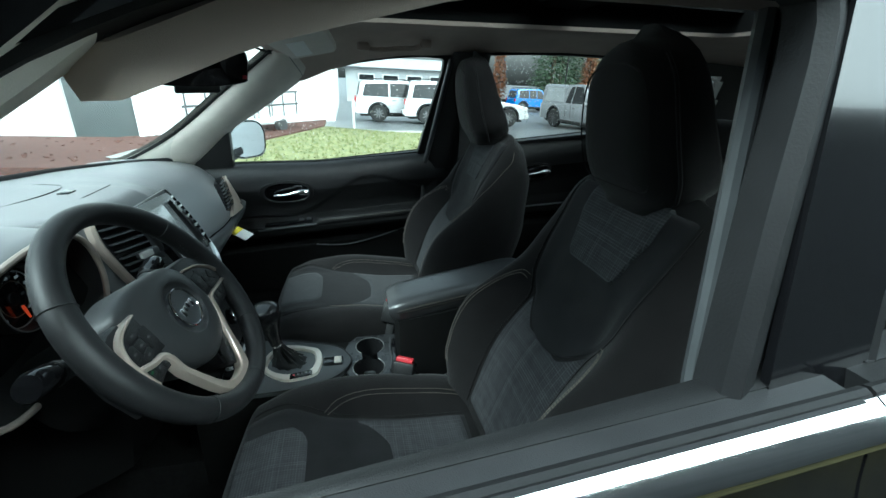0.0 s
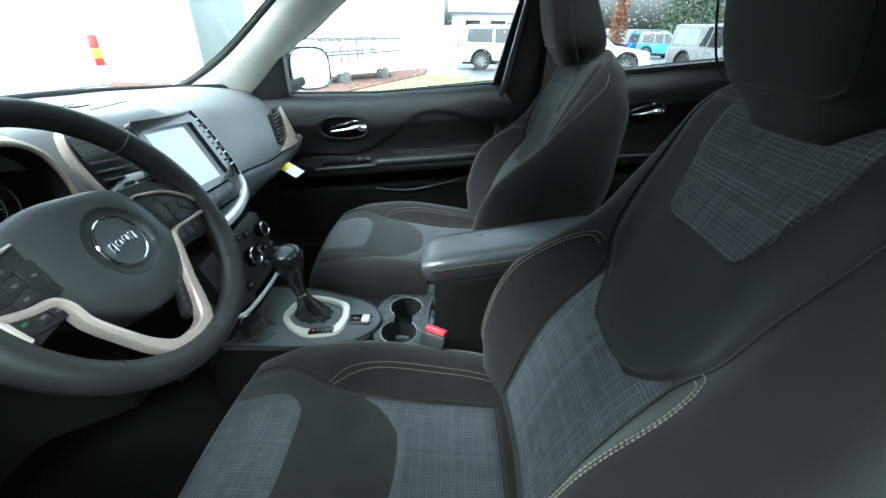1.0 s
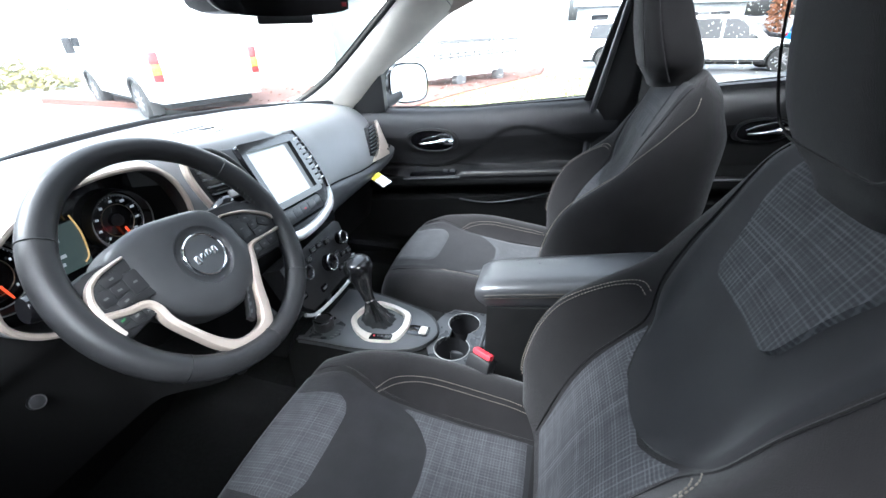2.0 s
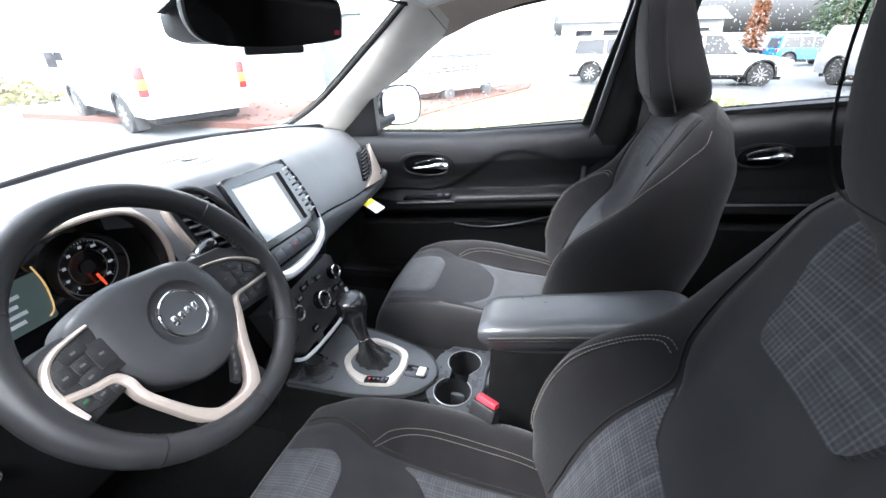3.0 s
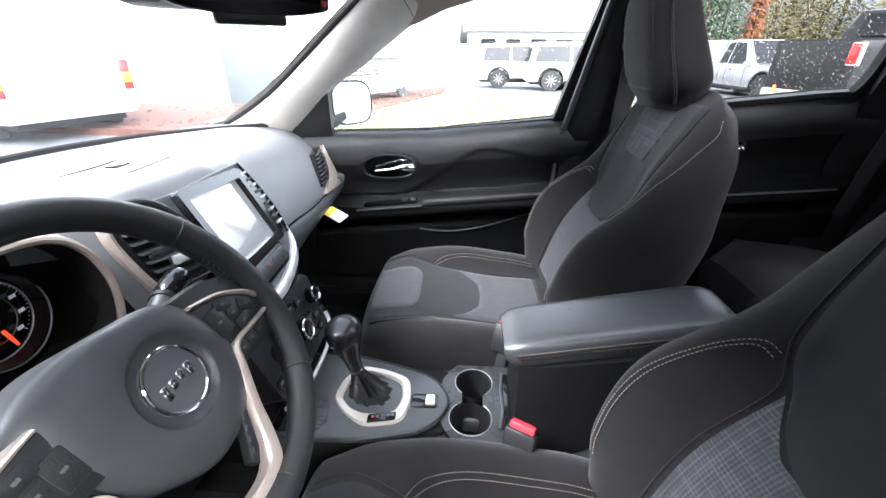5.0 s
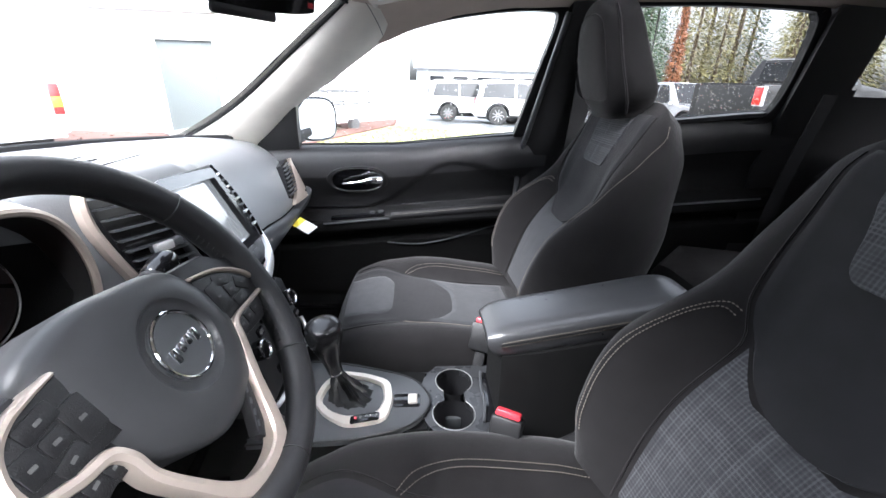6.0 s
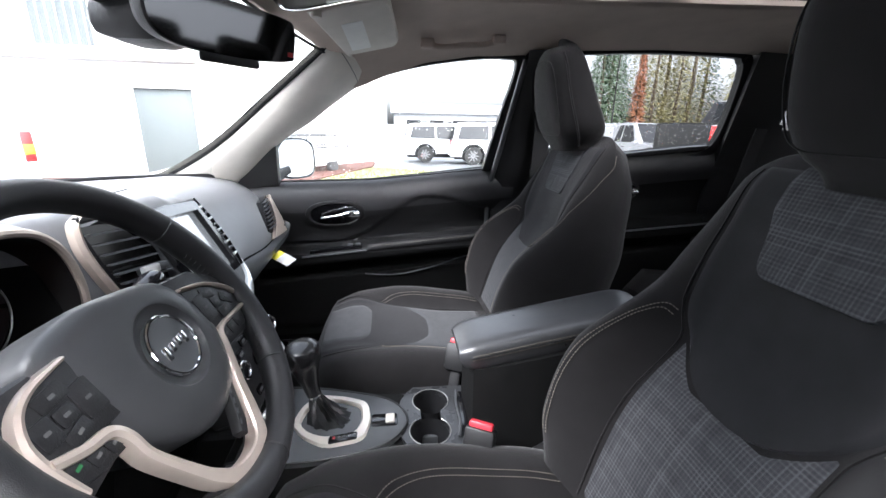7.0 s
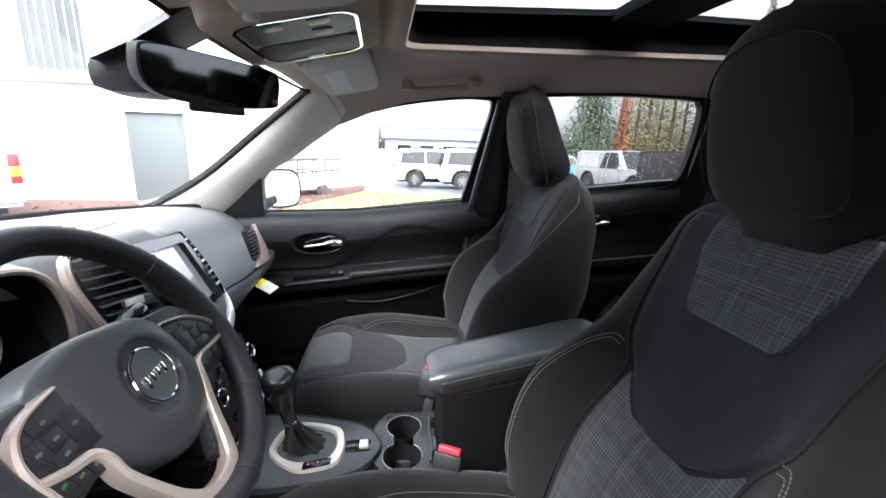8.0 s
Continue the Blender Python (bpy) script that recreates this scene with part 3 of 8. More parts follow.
    for sg in (-1, 1):
        edge = []
        for v in (0.04, 0.12, 0.25, 0.4, 0.6, 0.8, 0.92):
            cx, z, w, t = hr_ring(v)
            edge.append(Vector((cx - t * 0.62 + 0.014, sg * w * 0.955, z - 0.007)))
        put("piping", tube(spline(edge, 5), 0.0028, 6), CLOTH_SIDE, hr)
        put("post", tube([(0.655 + hr_back, sg * 0.05, 1.10), (0.645 + hr_back, sg * 0.05, 1.17)], 0.006, 10), TRIMGREY, seat)
    face = []
    for v, f in ((0.16, 0.0), (0.16, 0.35), (0.17, 0.62), (0.24, 0.74), (0.45, 0.78), (0.68, 0.76), (0.82, 0.66), (0.88, 0.35), (0.89, 0.0)):
        cx, z, w, t = hr_ring(v)
        face.append(Vector((cx - t + 0.020 * abs(f) ** 6 + 0.0005, f * w, z - 0.012)))
    face += [Vector((p.x, -p.y, p.z)) for p in reversed(face[1:-1])]
    put("face_seam", tube(spline(face, 5, True), 0.0013, 5, True), CLOTH_SIDE, hr)
    return seat


car_seat("driver_seat", "charcoal cloth driver seat with grey plaid inserts", -0.345, 0.057, 1)
car_seat("passenger_seat", "charcoal cloth passenger seat with smooth grey inserts", 0.351, 0.02, -1)

# rear bench
rear_seat = thing("rear_bench_seat", "black cloth rear bench seat with three head restraints", "car seat", (1.5, 0, 0.36))
rings = []
for y in [-0.64, -0.63] + steps(-0.60, 0.60, 24) + [0.63, 0.64]:
    e = smooth(0.66, 0.58, abs(y))
    b = 0.02 * math.cos(y * 9.0) ** 2
    rings.append([(1.02 + 0.03 * (1 - e), y, 0.45), (1.00 + 0.03 * (1 - e), y, 0.58), (1.02, y, 0.66 * e + 0.6 * (1 - e)), (1.10, y, 0.69 + b), (1.3, y, 0.67 + b), (1.5, y, 0.65), (1.52, y, 0.45)])
part("cushion", loft(rings), CLOTH_SIDE, rear_seat)
rings = []
for y in [-0.64, -0.63] + steps(-0.60, 0.60, 24) + [0.63, 0.64]:
    e = smooth(0.66, 0.58, abs(y))
    b = 0.025 * math.cos(y * 9.0) ** 2
    rings.append([(1.42, y, 0.6), (1.45 - b, y, 0.75), (1.52 - b, y, 0.95), (1.57, y, 1.06 * e + 1.0 * (1 - e)), (1.62, y, 1.07 * e + 1.0 * (1 - e)), (1.66, y, 1.02), (1.56, y, 0.6)])
part("backrest", loft(rings), CLOTH_SIDE, rear_seat)
for y in (-0.38, 0.0, 0.38):
    part("head_restraint", box((1.56, y - 0.12, 1.08), (1.66, y + 0.12, 1.22), 0.04, 4), CLOTH_SIDE, rear_seat)


# ---- steering wheel ----
WA = radians(30)
WN = Vector((math.cos(WA), 0, math.sin(WA)))
WU = Vector((-math.sin(WA), 0, math.cos(WA)))
WC = Vector((0.0, -0.327, 1.0))


def on_wheel(a, b, d=0.0):
    """A point of the wheel: a to the car's right, b up its face, d towards the driver."""
    return WC + Vector((0, a, 0)) + WU * b + WN * d


wheel = thing("steering_wheel", "black leather steering wheel with champagne metal spokes", "steering wheel", tuple(WC - WN * 0.10))
RIM_TILT, RIM_R = radians(34.4), 0.1555
RIM_N = Vector((math.cos(RIM_TILT), 0, math.sin(RIM_TILT)))
RIM_U = Vector((-math.sin(RIM_TILT), 0, math.cos(RIM_TILT)))
RIM_C = WC + Vector((0, -0.002, 0)) + RIM_U * 0.0102 - RIM_N * 0.008


def on_rim(deg, r=RIM_R, d=0.0):
    """A point round the rim: an angle, a distance from its middle, d towards the driver."""
    a = radians(deg)
    return RIM_C + Vector((0, r * math.cos(a), 0)) + RIM_U * (r * math.sin(a)) + RIM_N * d


def grip(deg):
    """The rim is thicker where the fingers hold it."""
    return 0.0146 + 0.0026 * abs(math.cos(radians(deg))) ** 1.5


rim = part("rim", tube([on_rim(k * 3.75) for k in range(96)], [grip(k * 3.75) for k in range(96)], 16, True), LEATHER, wheel, "black leather rim")
for deg in (34, 146, -44, 224, 270):
    part("seam", hoop(on_rim(deg), on_rim(deg + 1) - on_rim(deg - 1), grip(deg) + 0.0002, 0.0009, 20, 5), PLASTIC, rim)
# thread down the inner side of the grip
for deg0, deg1 in ((-40, 20), (160, 220)):
    bm = bmesh.new()
    d = deg0
    while d < deg1:
        q = RIM_R - grip(d) + 0.0004
        tube([on_rim(d, q, -0.004), on_rim(d + 0.7, q - 0.0006, 0.003)], 0.0009, 4, bm=bm)
        d += 2.6
    part("grip_stitching", bm, PLASTIC, rim)

# airbag cover: domed, with a round recess for the badge
hub = [(-0.087, 0.058), (-0.044, 0.070), (0.0, 0.066), (0.046, 0.056), (0.066, 0.032), (0.077, -0.020), (0.062, -0.060), (0.028, -0.080), (-0.015, -0.082), (-0.048, -0.064), (-0.078, -0.034), (-0.097, 0.006), (-0.100, 0.036)]
hub = [(p.x, p.y) for p in spline([(a, b, 0) for a, b in hub], 5, True)]


def to_circle(f, r, d):
    """A ring between the cover's outline and a circle round the badge."""
    out = []
    for a, b in hub:
        q = math.hypot(a, b)
        out.append(on_wheel(lerp(a, a / q * r, f), lerp(b, b / q * r, f), d))
    return out


rings = [to_circle(0, 0.04, -0.060), to_circle(0, 0.04, -0.020), to_circle(0.03, 0.04, -0.012), to_circle(0.10, 0.04, -0.0065), to_circle(0.25, 0.04, -0.001), to_circle(0.55, 0.04, 0.0025), to_circle(0.97, 0.0415, 0.004), to_circle(1, 0.0405, 0.0034), to_circle(1, 0.0385, 0.0), to_circle(1, 0.034, -0.0022), to_circle(1, 0.029, -0.0026), to_circle(1, 0.004, -0.0026)]
cover = part("airbag_cover", loft(rings), COVER, wheel, "black grained airbag cover")
badge = part("badge", disc(on_wheel(0, 0, -0.003), WN, 0.029, 0.0055, 40), TRIMGREY, cover, "round grey badge")
part("badge_ring", hoop(on_wheel(0, 0, 0.0026), WN, 0.0285, 0.0018, 48, 8), CHROME, badge)
for k, (x0, w, h, yy) in enumerate(((-0.019, 0.007, 0.013, -0.002), (-0.009, 0.007, 0.009, -0.0005), (0.001, 0.007, 0.009, 0.0004), (0.011, 0.007, 0.012, -0.001))):
    part("badge_mark", slab(rounded(w, h, 0.002, 3, x0 + w / 2, yy), lambda a, b, d: on_wheel(a, b, 0.0024 + d), 0.0016, 0.0005), CHROME, badge)
part("airbag_mark", slab(rounded(0.014, 0.009, 0.003, 3, 0.046, -0.040), lambda a, b, d: on_wheel(a, b, -0.0012 + d), 0.001), PLASTIC, cover)
# column shroud behind the hub
part("column_shroud", tube([on_wheel(0, -0.01, -0.05), on_wheel(0, -0.012, -0.12), on_wheel(0, -0.02, -0.20)], [0.062, 0.060, 0.066], 18), SHADEBLACK, wheel)


def band(line, name, label, lift=0.0015):
    """A flat rounded metal band along (a, b, half width) on the wheel's face."""
    pts = spline([(a, b, w) for a, b, w in line], 6)
    rings = []
    for i, p in enumerate(pts):
        q, r = pts[max(0, i - 1)], pts[min(len(pts) - 1, i + 1)]
        t = Vector((r.x - q.x, r.y - q.y)).normalized()
        n = Vector((-t.y, t.x))
        rings.append([on_wheel(p.x + n.x * p.z * k, p.y + n.y * p.z * k, lift + d) for k, d in ((-1, -0.014), (-1, -0.0025), (-0.8, -0.0004), (0, 0.0010), (0.8, -0.0004), (1, -0.0025), (1, -0.014))])
    return part(name, loft(rings), CHAMPAGNE, wheel, label)


def plate_on_wheel(name, outline, base, depth, mat, bevel=0.0015, parent=None):
    return part(name, slab(outline, lambda a, b, d: on_wheel(a, b, base + d), depth, bevel), mat, parent or wheel)


def switch(a, b, w, h, turn, mat, base):
    """One switch cap with a small printed mark."""
    c, s_ = math.cos(radians(turn)), math.sin(radians(turn))
    spin = lambda pts: [(a + u * c - v * s_, b + u * s_ + v * c) for u, v in pts]
    key = plate_on_wheel("button", spin(rounded(w, h, 0.002, 3)), base, 0.0014, PLASTIC, 0.0005)
    plate_on_wheel("print", spin(rounded(0.0050, 0.0024, 0.0005, 2)), base + 0.0014, 0.0003, mat, 0.0, key)


# leather flanks that carry the switches out to the rim
plate_on_wheel("spoke", [(-0.100, 0.050), (-0.122, 0.050), (-0.158, 0.040), (-0.162, 0.0), (-0.156, -0.040), (-0.135, -0.036), (-0.100, -0.030), (-0.080, -0.030), (-0.088, 0.020)], -0.032, 0.026, LEATHER, 0.006)
plate_on_wheel("spoke", [(0.050, 0.050), (0.105, 0.044), (0.146, 0.018), (0.152, -0.020), (0.140, -0.052), (0.120, -0.052), (0.060, -0.046)], -0.032, 0.026, LEATHER, 0.006)
# switch beds
plate_on_wheel("switch_pod", [(-0.082, 0.044), (-0.112, 0.040), (-0.127, 0.032), (-0.136, 0.018), (-0.138, 0.004), (-0.116, -0.005), (-0.080, -0.008)], -0.007, 0.006, PLASTIC)
plate_on_wheel("switch_pod", [(-0.090, -0.010), (-0.117, -0.008), (-0.137, 0.0), (-0.136, -0.022), (-0.118, -0.027), (-0.092, -0.028)], -0.009, 0.006, PLASTIC)
plate_on_wheel("switch_pod", [(0.060, 0.030), (0.100, 0.022), (0.128, 0.004), (0.141, -0.014), (0.140, -0.023), (0.103, -0.021), (0.060, -0.020)], -0.007, 0.006, PLASTIC)
plate_on_wheel("switch_pod", [(0.064, -0.024), (0.103, -0.025), (0.136, -0.027), (0.124, -0.043), (0.064, -0.041)], -0.009, 0.006, PLASTIC)
for a, b, w, h, turn in ((-0.109, 0.0165, 0.0150, 0.0125, 0), (-0.108, 0.0310, 0.0240, 0.0125, 5), (-0.111, 0.0030, 0.0200, 0.0110, 12), (-0.1258, 0.0155, 0.0155, 0.0190, 0), (-0.0905, 0.0160, 0.0185, 0.0270, 0)):
    switch(a, b, w, h, turn, PRINT, -0.0012)
for k, (a, b) in enumerate(((-0.127, -0.0125), (-0.113, -0.0165), (-0.099, -0.0185))):
    switch(a, b, 0.0125, 0.012, 10, (GREENMARK, PRINT, PRINT)[k], -0.0032)
for a, b, w, h, turn in ((0.097, 0.0, 0.0150, 0.0120, -8), (0.093, 0.0140, 0.0220, 0.0120, -14), (0.102, -0.0140, 0.0240, 0.0115, 0), (0.1185, -0.0040, 0.0210, 0.0130, -38), (0.0755, 0.003, 0.0220, 0.030, 0)):
    switch(a, b, w, h, turn, PRINT, -0.0012)
for a in (0.078, 0.095, 0.112):
    switch(a, -0.0335, 0.0150, 0.012, 0, PRINT, -0.0032)
# champagne frames: over each pod, along its lower side and into the broad U below
metal = "champagne satin metal"
band([(-0.084, 0.046, 0.0018), (-0.100, 0.044, 0.0022), (-0.116, 0.041, 0.0028), (-0.130, 0.033, 0.0034), (-0.1385, 0.019, 0.0040), (-0.1405, 0.004, 0.0046), (-0.139, -0.012, 0.0046), (-0.136, -0.027, 0.0036)], "spoke_frame", metal)
band([(-0.138, 0.000, 0.0040), (-0.117, -0.0075, 0.0044), (-0.098, -0.0115, 0.0048), (-0.0905, -0.024, 0.0052), (-0.0885, -0.045, 0.0050), (-0.0745, -0.078, 0.0056), (-0.0615, -0.1025, 0.0068), (-0.0435, -0.1215, 0.0080), (-0.015, -0.130, 0.0086), (0.009, -0.126, 0.0092), (0.0235, -0.107, 0.0080), (0.039, -0.075, 0.0066), (0.060, -0.0405, 0.0054), (0.068, -0.0265, 0.0044), (0.080, -0.0225, 0.0030), (0.103, -0.0235, 0.0026), (0.140, -0.025, 0.0028)], "lower_spoke_frame", "champagne satin metal U", 0.0018)
band([(0.060, 0.0335, 0.0016), (0.082, 0.0285, 0.0022), (0.103, 0.0215, 0.0026), (0.130, 0.0045, 0.0032), (0.1435, -0.013, 0.0036), (0.1425, -0.026, 0.0032)], "spoke_frame", metal)
inset = plate_on_wheel("lower_spoke_inset", [(-0.002, -0.112), (0.010, -0.102), (0.021, -0.084), (0.038, -0.056), (0.050, -0.044), (0.042, -0.038), (0.026, -0.056), (0.008, -0.086), (-0.006, -0.104)], -0.012, 0.011, PLASTIC)
for k in range(5):
    a, b = lerp(0.003, 0.026, k / 4), lerp(-0.100, -0.065, k / 4)
    plate_on_wheel("print", [(a - 0.002, b - 0.001), (a + 0.002, b + 0.003), (a, b + 0.0045), (a - 0.004, b + 0.0005)], -0.001, 0.0004, TRIMGREY, 0.0, inset)
plate_on_wheel("lower_spoke_back", [(-0.062, -0.112), (-0.02, -0.130), (0.014, -0.130), (0.034, -0.104), (0.046, -0.150), (-0.060, -0.156)], -0.024, 0.018, LEATHER, 0.005)
# column stalks
for sg, label in ((1, "grey wiper stalk with a black end"), (-1, "grey indicator stalk with a black end")):
    stalk = part("stalk", tube([on_wheel(sg * 0.05, 0.010, -0.090), on_wheel(sg * 0.09, 0.030, -0.086), on_wheel(sg * 0.122, 0.041, -0.083)], [0.010, 0.0125, 0.0160], 14, squash=0.8), TRIMGREY, wheel, label)
    part("stalk_ring", tube([on_wheel(sg * 0.119, 0.040, -0.083), on_wheel(sg * 0.124, 0.0417, -0.0828)], 0.0180, 14, squash=0.8), PLASTIC, stalk)
    part("stalk_end", tube([on_wheel(sg * 0.124, 0.0417, -0.0828), on_wheel(sg * 0.130, 0.0435, -0.082), on_wheel(sg * 0.150, 0.049, -0.080), on_wheel(sg * 0.155, 0.050, -0.080)], [0.0165, 0.0195, 0.0205, 0.0180], 14, squash=0.75), GLOSSBLACK, stalk, "black twist end")

# ---- dashboard ----
DASH_KEYS = {
    -0.74: [(-0.34, 1.03), (-0.30, 1.03), (-0.27, 1.015), (-0.23, 0.99), (-0.24, 0.95), (-0.24, 0.91), (-0.24, 0.87), (-0.245, 0.845), (-0.27, 0.80), (-0.30, 0.60)],
    -0.52: [(-0.47, 1.045), (-0.40, 1.055), (-0.31, 1.06), (-0.25, 1.05), (-0.225, 1.01), (-0.26, 0.95), (-0.25, 0.88), (-0.25, 0.845), (-0.27, 0.80), (-0.30, 0.60)],
    -0.44: [(-0.51, 1.05), (-0.42, 1.06), (-0.34, 1.074), (-0.30, 1.076), (-0.305, 1.05), (-0.30, 0.96), (-0.26, 0.90), (-0.25, 0.86), (-0.27, 0.80), (-0.30, 0.60)],
    -0.30: [(-0.56, 1.06), (-0.45, 1.07), (-0.35, 1.084), (-0.30, 1.088), (-0.305, 1.06), (-0.30, 0.96), (-0.26, 0.905), (-0.24, 0.87), (-0.26, 0.80), (-0.30, 0.60)],
    -0.20: [(-0.58, 1.06), (-0.46, 1.07), (-0.34, 1.080), (-0.25, 1.084), (-0.215, 1.070), (-0.205, 1.0), (-0.15, 0.91), (-0.13, 0.86), (-0.15, 0.80), (-0.19, 0.60)],
    -0.12: [(-0.59, 1.06), (-0.47, 1.066), (-0.34, 1.075), (-0.25, 1.081), (-0.200, 1.074), (-0.185, 1.0), (-0.15, 0.90), (-0.13, 0.84), (-0.14, 0.78), (-0.18, 0.60)],
    0.10: [(-0.595, 1.06), (-0.47, 1.066), (-0.34, 1.070), (-0.26, 1.070), (-0.215, 1.058), (-0.19, 1.0), (-0.15, 0.90), (-0.13, 0.84), (-0.14, 0.78), (-0.18, 0.60)],
    0.165: [(-0.585, 1.059), (-0.46, 1.063), (-0.33, 1.064), (-0.24, 1.052), (-0.20, 1.02), (-0.175, 0.97), (-0.145, 0.91), (-0.125, 0.862), (-0.16, 0.81), (-0.22, 0.60)],
    0.28: [(-0.56, 1.056), (-0.44, 1.058), (-0.33, 1.052), (-0.265, 1.03), (-0.22, 0.995), (-0.18, 0.94), (-0.145, 0.88), (-0.150, 0.845), (-0.21, 0.80), (-0.26, 0.60)],
    0.48: [(-0.49, 1.048), (-0.40, 1.048), (-0.32, 1.038), (-0.265, 1.018), (-0.225, 0.985), (-0.19, 0.935), (-0.155, 0.878), (-0.158, 0.848), (-0.22, 0.80), (-0.26, 0.60)],
    0.64: [(-0.42, 1.038), (-0.36, 1.036), (-0.30, 1.022), (-0.255, 1.002), (-0.22, 0.972), (-0.19, 0.93), (-0.160, 0.878), (-0.165, 0.85), (-0.22, 0.80), (-0.26, 0.60)],
    0.705: [(-0.36, 1.02), (-0.32, 1.016), (-0.29, 1.005), (-0.26, 0.985), (-0.235, 0.955), (-0.21, 0.915), (-0.19, 0.872), (-0.195, 0.85), (-0.23, 0.80), (-0.27, 0.60)],
}
KY = sorted(DASH_KEYS)


def dash_ring(y):
    i = max(k for k in range(len(KY) - 1) if KY[k] <= y + 1e-9)
    k = smooth(KY[i], KY[i + 1], y)
    pts = [(lerp(a[0], b[0], k), y, lerp(a[1], b[1], k)) for a, b in zip(DASH_KEYS[KY[i]], DASH_KEYS[KY[i + 1]])]
    return spline(pts, 5)


dash = thing("dashboard", "soft grey dashboard with champagne and silver trim", "dashboard", (-0.3, 0, 0.6))
ys = sorted(set([round(v, 4) for v in steps(-0.74, 0.705, 60)]))
ys[-1] = 0.705
rows = [dash_ring(y) for y in ys]
near = [r for r in rows if r[0].y < -0.145]
far = [r for r in rows if r[0].y > -0.178]
# the grey pad comes down to the band before the passenger, and only over the cluster before the driver
def behind_face(p):
    """Keeps the pad behind the instrument face inside the hood."""
    k = smooth(0.885, 0.915, p.z)
    return Vector((lerp(p.x, min(p.x, -0.264), k), p.y, p.z)) if -0.475 < p.y < -0.190 else p


near_pad = [[behind_face(p) for p in r] for r in near]
for some, cut, label in ((near_pad, 23, "soft grey grained pad over the cluster"), (far, 33, "soft grey grained upper pad")):
    part("upper_pad", loft([r[:cut + 1] + [Vector((p.x - 0.005, p.y, p.z - 0.005)) for p in reversed(r[1:cut + 1])] for r in some]), DASH, dash, label)
    part("pad_lining", loft([[Vector((p.x - 0.008, p.y, p.z - 0.008)) for p in r[1:cut + 1]] + [Vector((p.x - 0.03, p.y, p.z - 0.02)) for p in reversed(r[1:cut + 1:6])] for r in some]), SHADEBLACK, dash, "black underside of the pad")
    # the footwell's shade is put into this panel's colour
    part("lower_panel", loft([r[cut:] + [Vector((-0.40, r[0].y, 0.60)), Vector((-0.34, r[0].y, 0.84))] for r in some]), SHADEBLACK, dash, "lower panel darkened for shade")
# seam line and sensor on the pad, speaker grille line near the windscreen
part("pad_seam", tube(spline([(-0.262, y, 1.0745 + 0.007 * math.exp(-((y + 0.2) / 0.1) ** 2)) for y in (-0.19, -0.10, 0.0, 0.10)], 6), 0.0010, 5), PLASTIC, dash)
part("speaker_seam", tube(spline([(-0.42, -0.15, 1.0675), (-0.36, -0.04, 1.0715), (-0.345, 0.06, 1.0712), (-0.37, 0.13, 1.067), (-0.46, 0.17, 1.0615)], 6), 0.0014, 5), PLASTIC, dash)
part("sun_sensor", box((-0.325, 0.035, 1.070), (-0.305, 0.065, 1.0745), 0.002), GLOSSBLACK, dash)
# round switch on the knee panel
part("knee_switch", disc((-0.252, -0.461, 0.794), (0.9, 0, 0.42), 0.011, 0.006, 24, 0.002), RUBBER, dash, "round black switch")
part("knee_switch_ring", hoop((-0.2465, -0.461, 0.7965), (0.9, 0, 0.42), 0.0100, 0.0010, 24, 6), PLASTIC, dash)
# glovebox latch
part("glovebox_latch", box((-0.212, 0.30, 0.805), (-0.204, 0.36, 0.818), 0.003), SILVER, dash)
# dark grey band under the passenger pad
line = [(-0.112, 0.150, 0.840), (-0.126, 0.175, 0.850), (-0.138, 0.22, 0.852), (-0.146, 0.30, 0.850), (-0.152, 0.48, 0.850), (-0.154, 0.58, 0.852), (-0.150, 0.640, 0.862), (-0.146, 0.662, 0.880)]
pts = spline(line, 6)


def band_top(y):
    """The band narrows towards the door."""
    return lerp(0.037, 0.008, smooth(0.20, 0.50, y))


rings = []
for p in pts:
    h = band_top(p.y)
    rings.append([p + Vector((dx, 0, dz)) for dx, dz in ((-0.012, h + 0.003), (0.002, h), (0.011, lerp(h, -0.01, 0.22)), (0.017, lerp(h, -0.01, 0.55)), (0.018, lerp(h, -0.01, 0.9)), (0.015, -0.020), (0.005, -0.032), (-0.010, -0.037), (-0.05, -0.036), (-0.06, h - 0.008))])
part("lower_strip", loft(rings), TRIMGREY, dash, "satin dark grey band")
part("band_gap", tube([p + Vector((0.001, 0, band_top(p.y) + 0.0015)) for p in pts], 0.0024, 6), SEAL, dash, "dark gap")


STACK_N = Vector((0.862, 0.14, 0.486)).normalized()


def on_stack(y, z, d=0.0):
    """The face of the centre stack, turned a little to the driver, d metres proud."""
    return Vector(((0.3657 - 0.14 * y - 0.486 * z) / 0.862, y, z)) + STACK_N * d


# screen surround, screen, keys
surround = [(-0.130, 1.074), (-0.044, 1.062), (0.06, 1.055), (0.178, 1.045), (0.187, 1.0), (0.184, 0.945), (0.172, 0.912), (0.145, 0.889), (0.08, 0.880), (0.0, 0.880), (-0.045, 0.886), (-0.066, 0.905), (-0.062, 0.96), (-0.070, 1.02), (-0.085, 1.055)]
part("screen_surround", slab(surround, lambda a, b, d: on_stack(a, b, -0.035 + d), 0.037, 0.003), TRIMGREY, dash, "dark grey screen surround")


def on_screen(u, v, d=0.0):
    """The screen: u from 0 to 1 across, v from 0 to 1 down."""
    return on_stack(-0.046 + 0.170 * u - 0.009 * v, 1.046 - 0.019 * u - 0.100 * v, d)


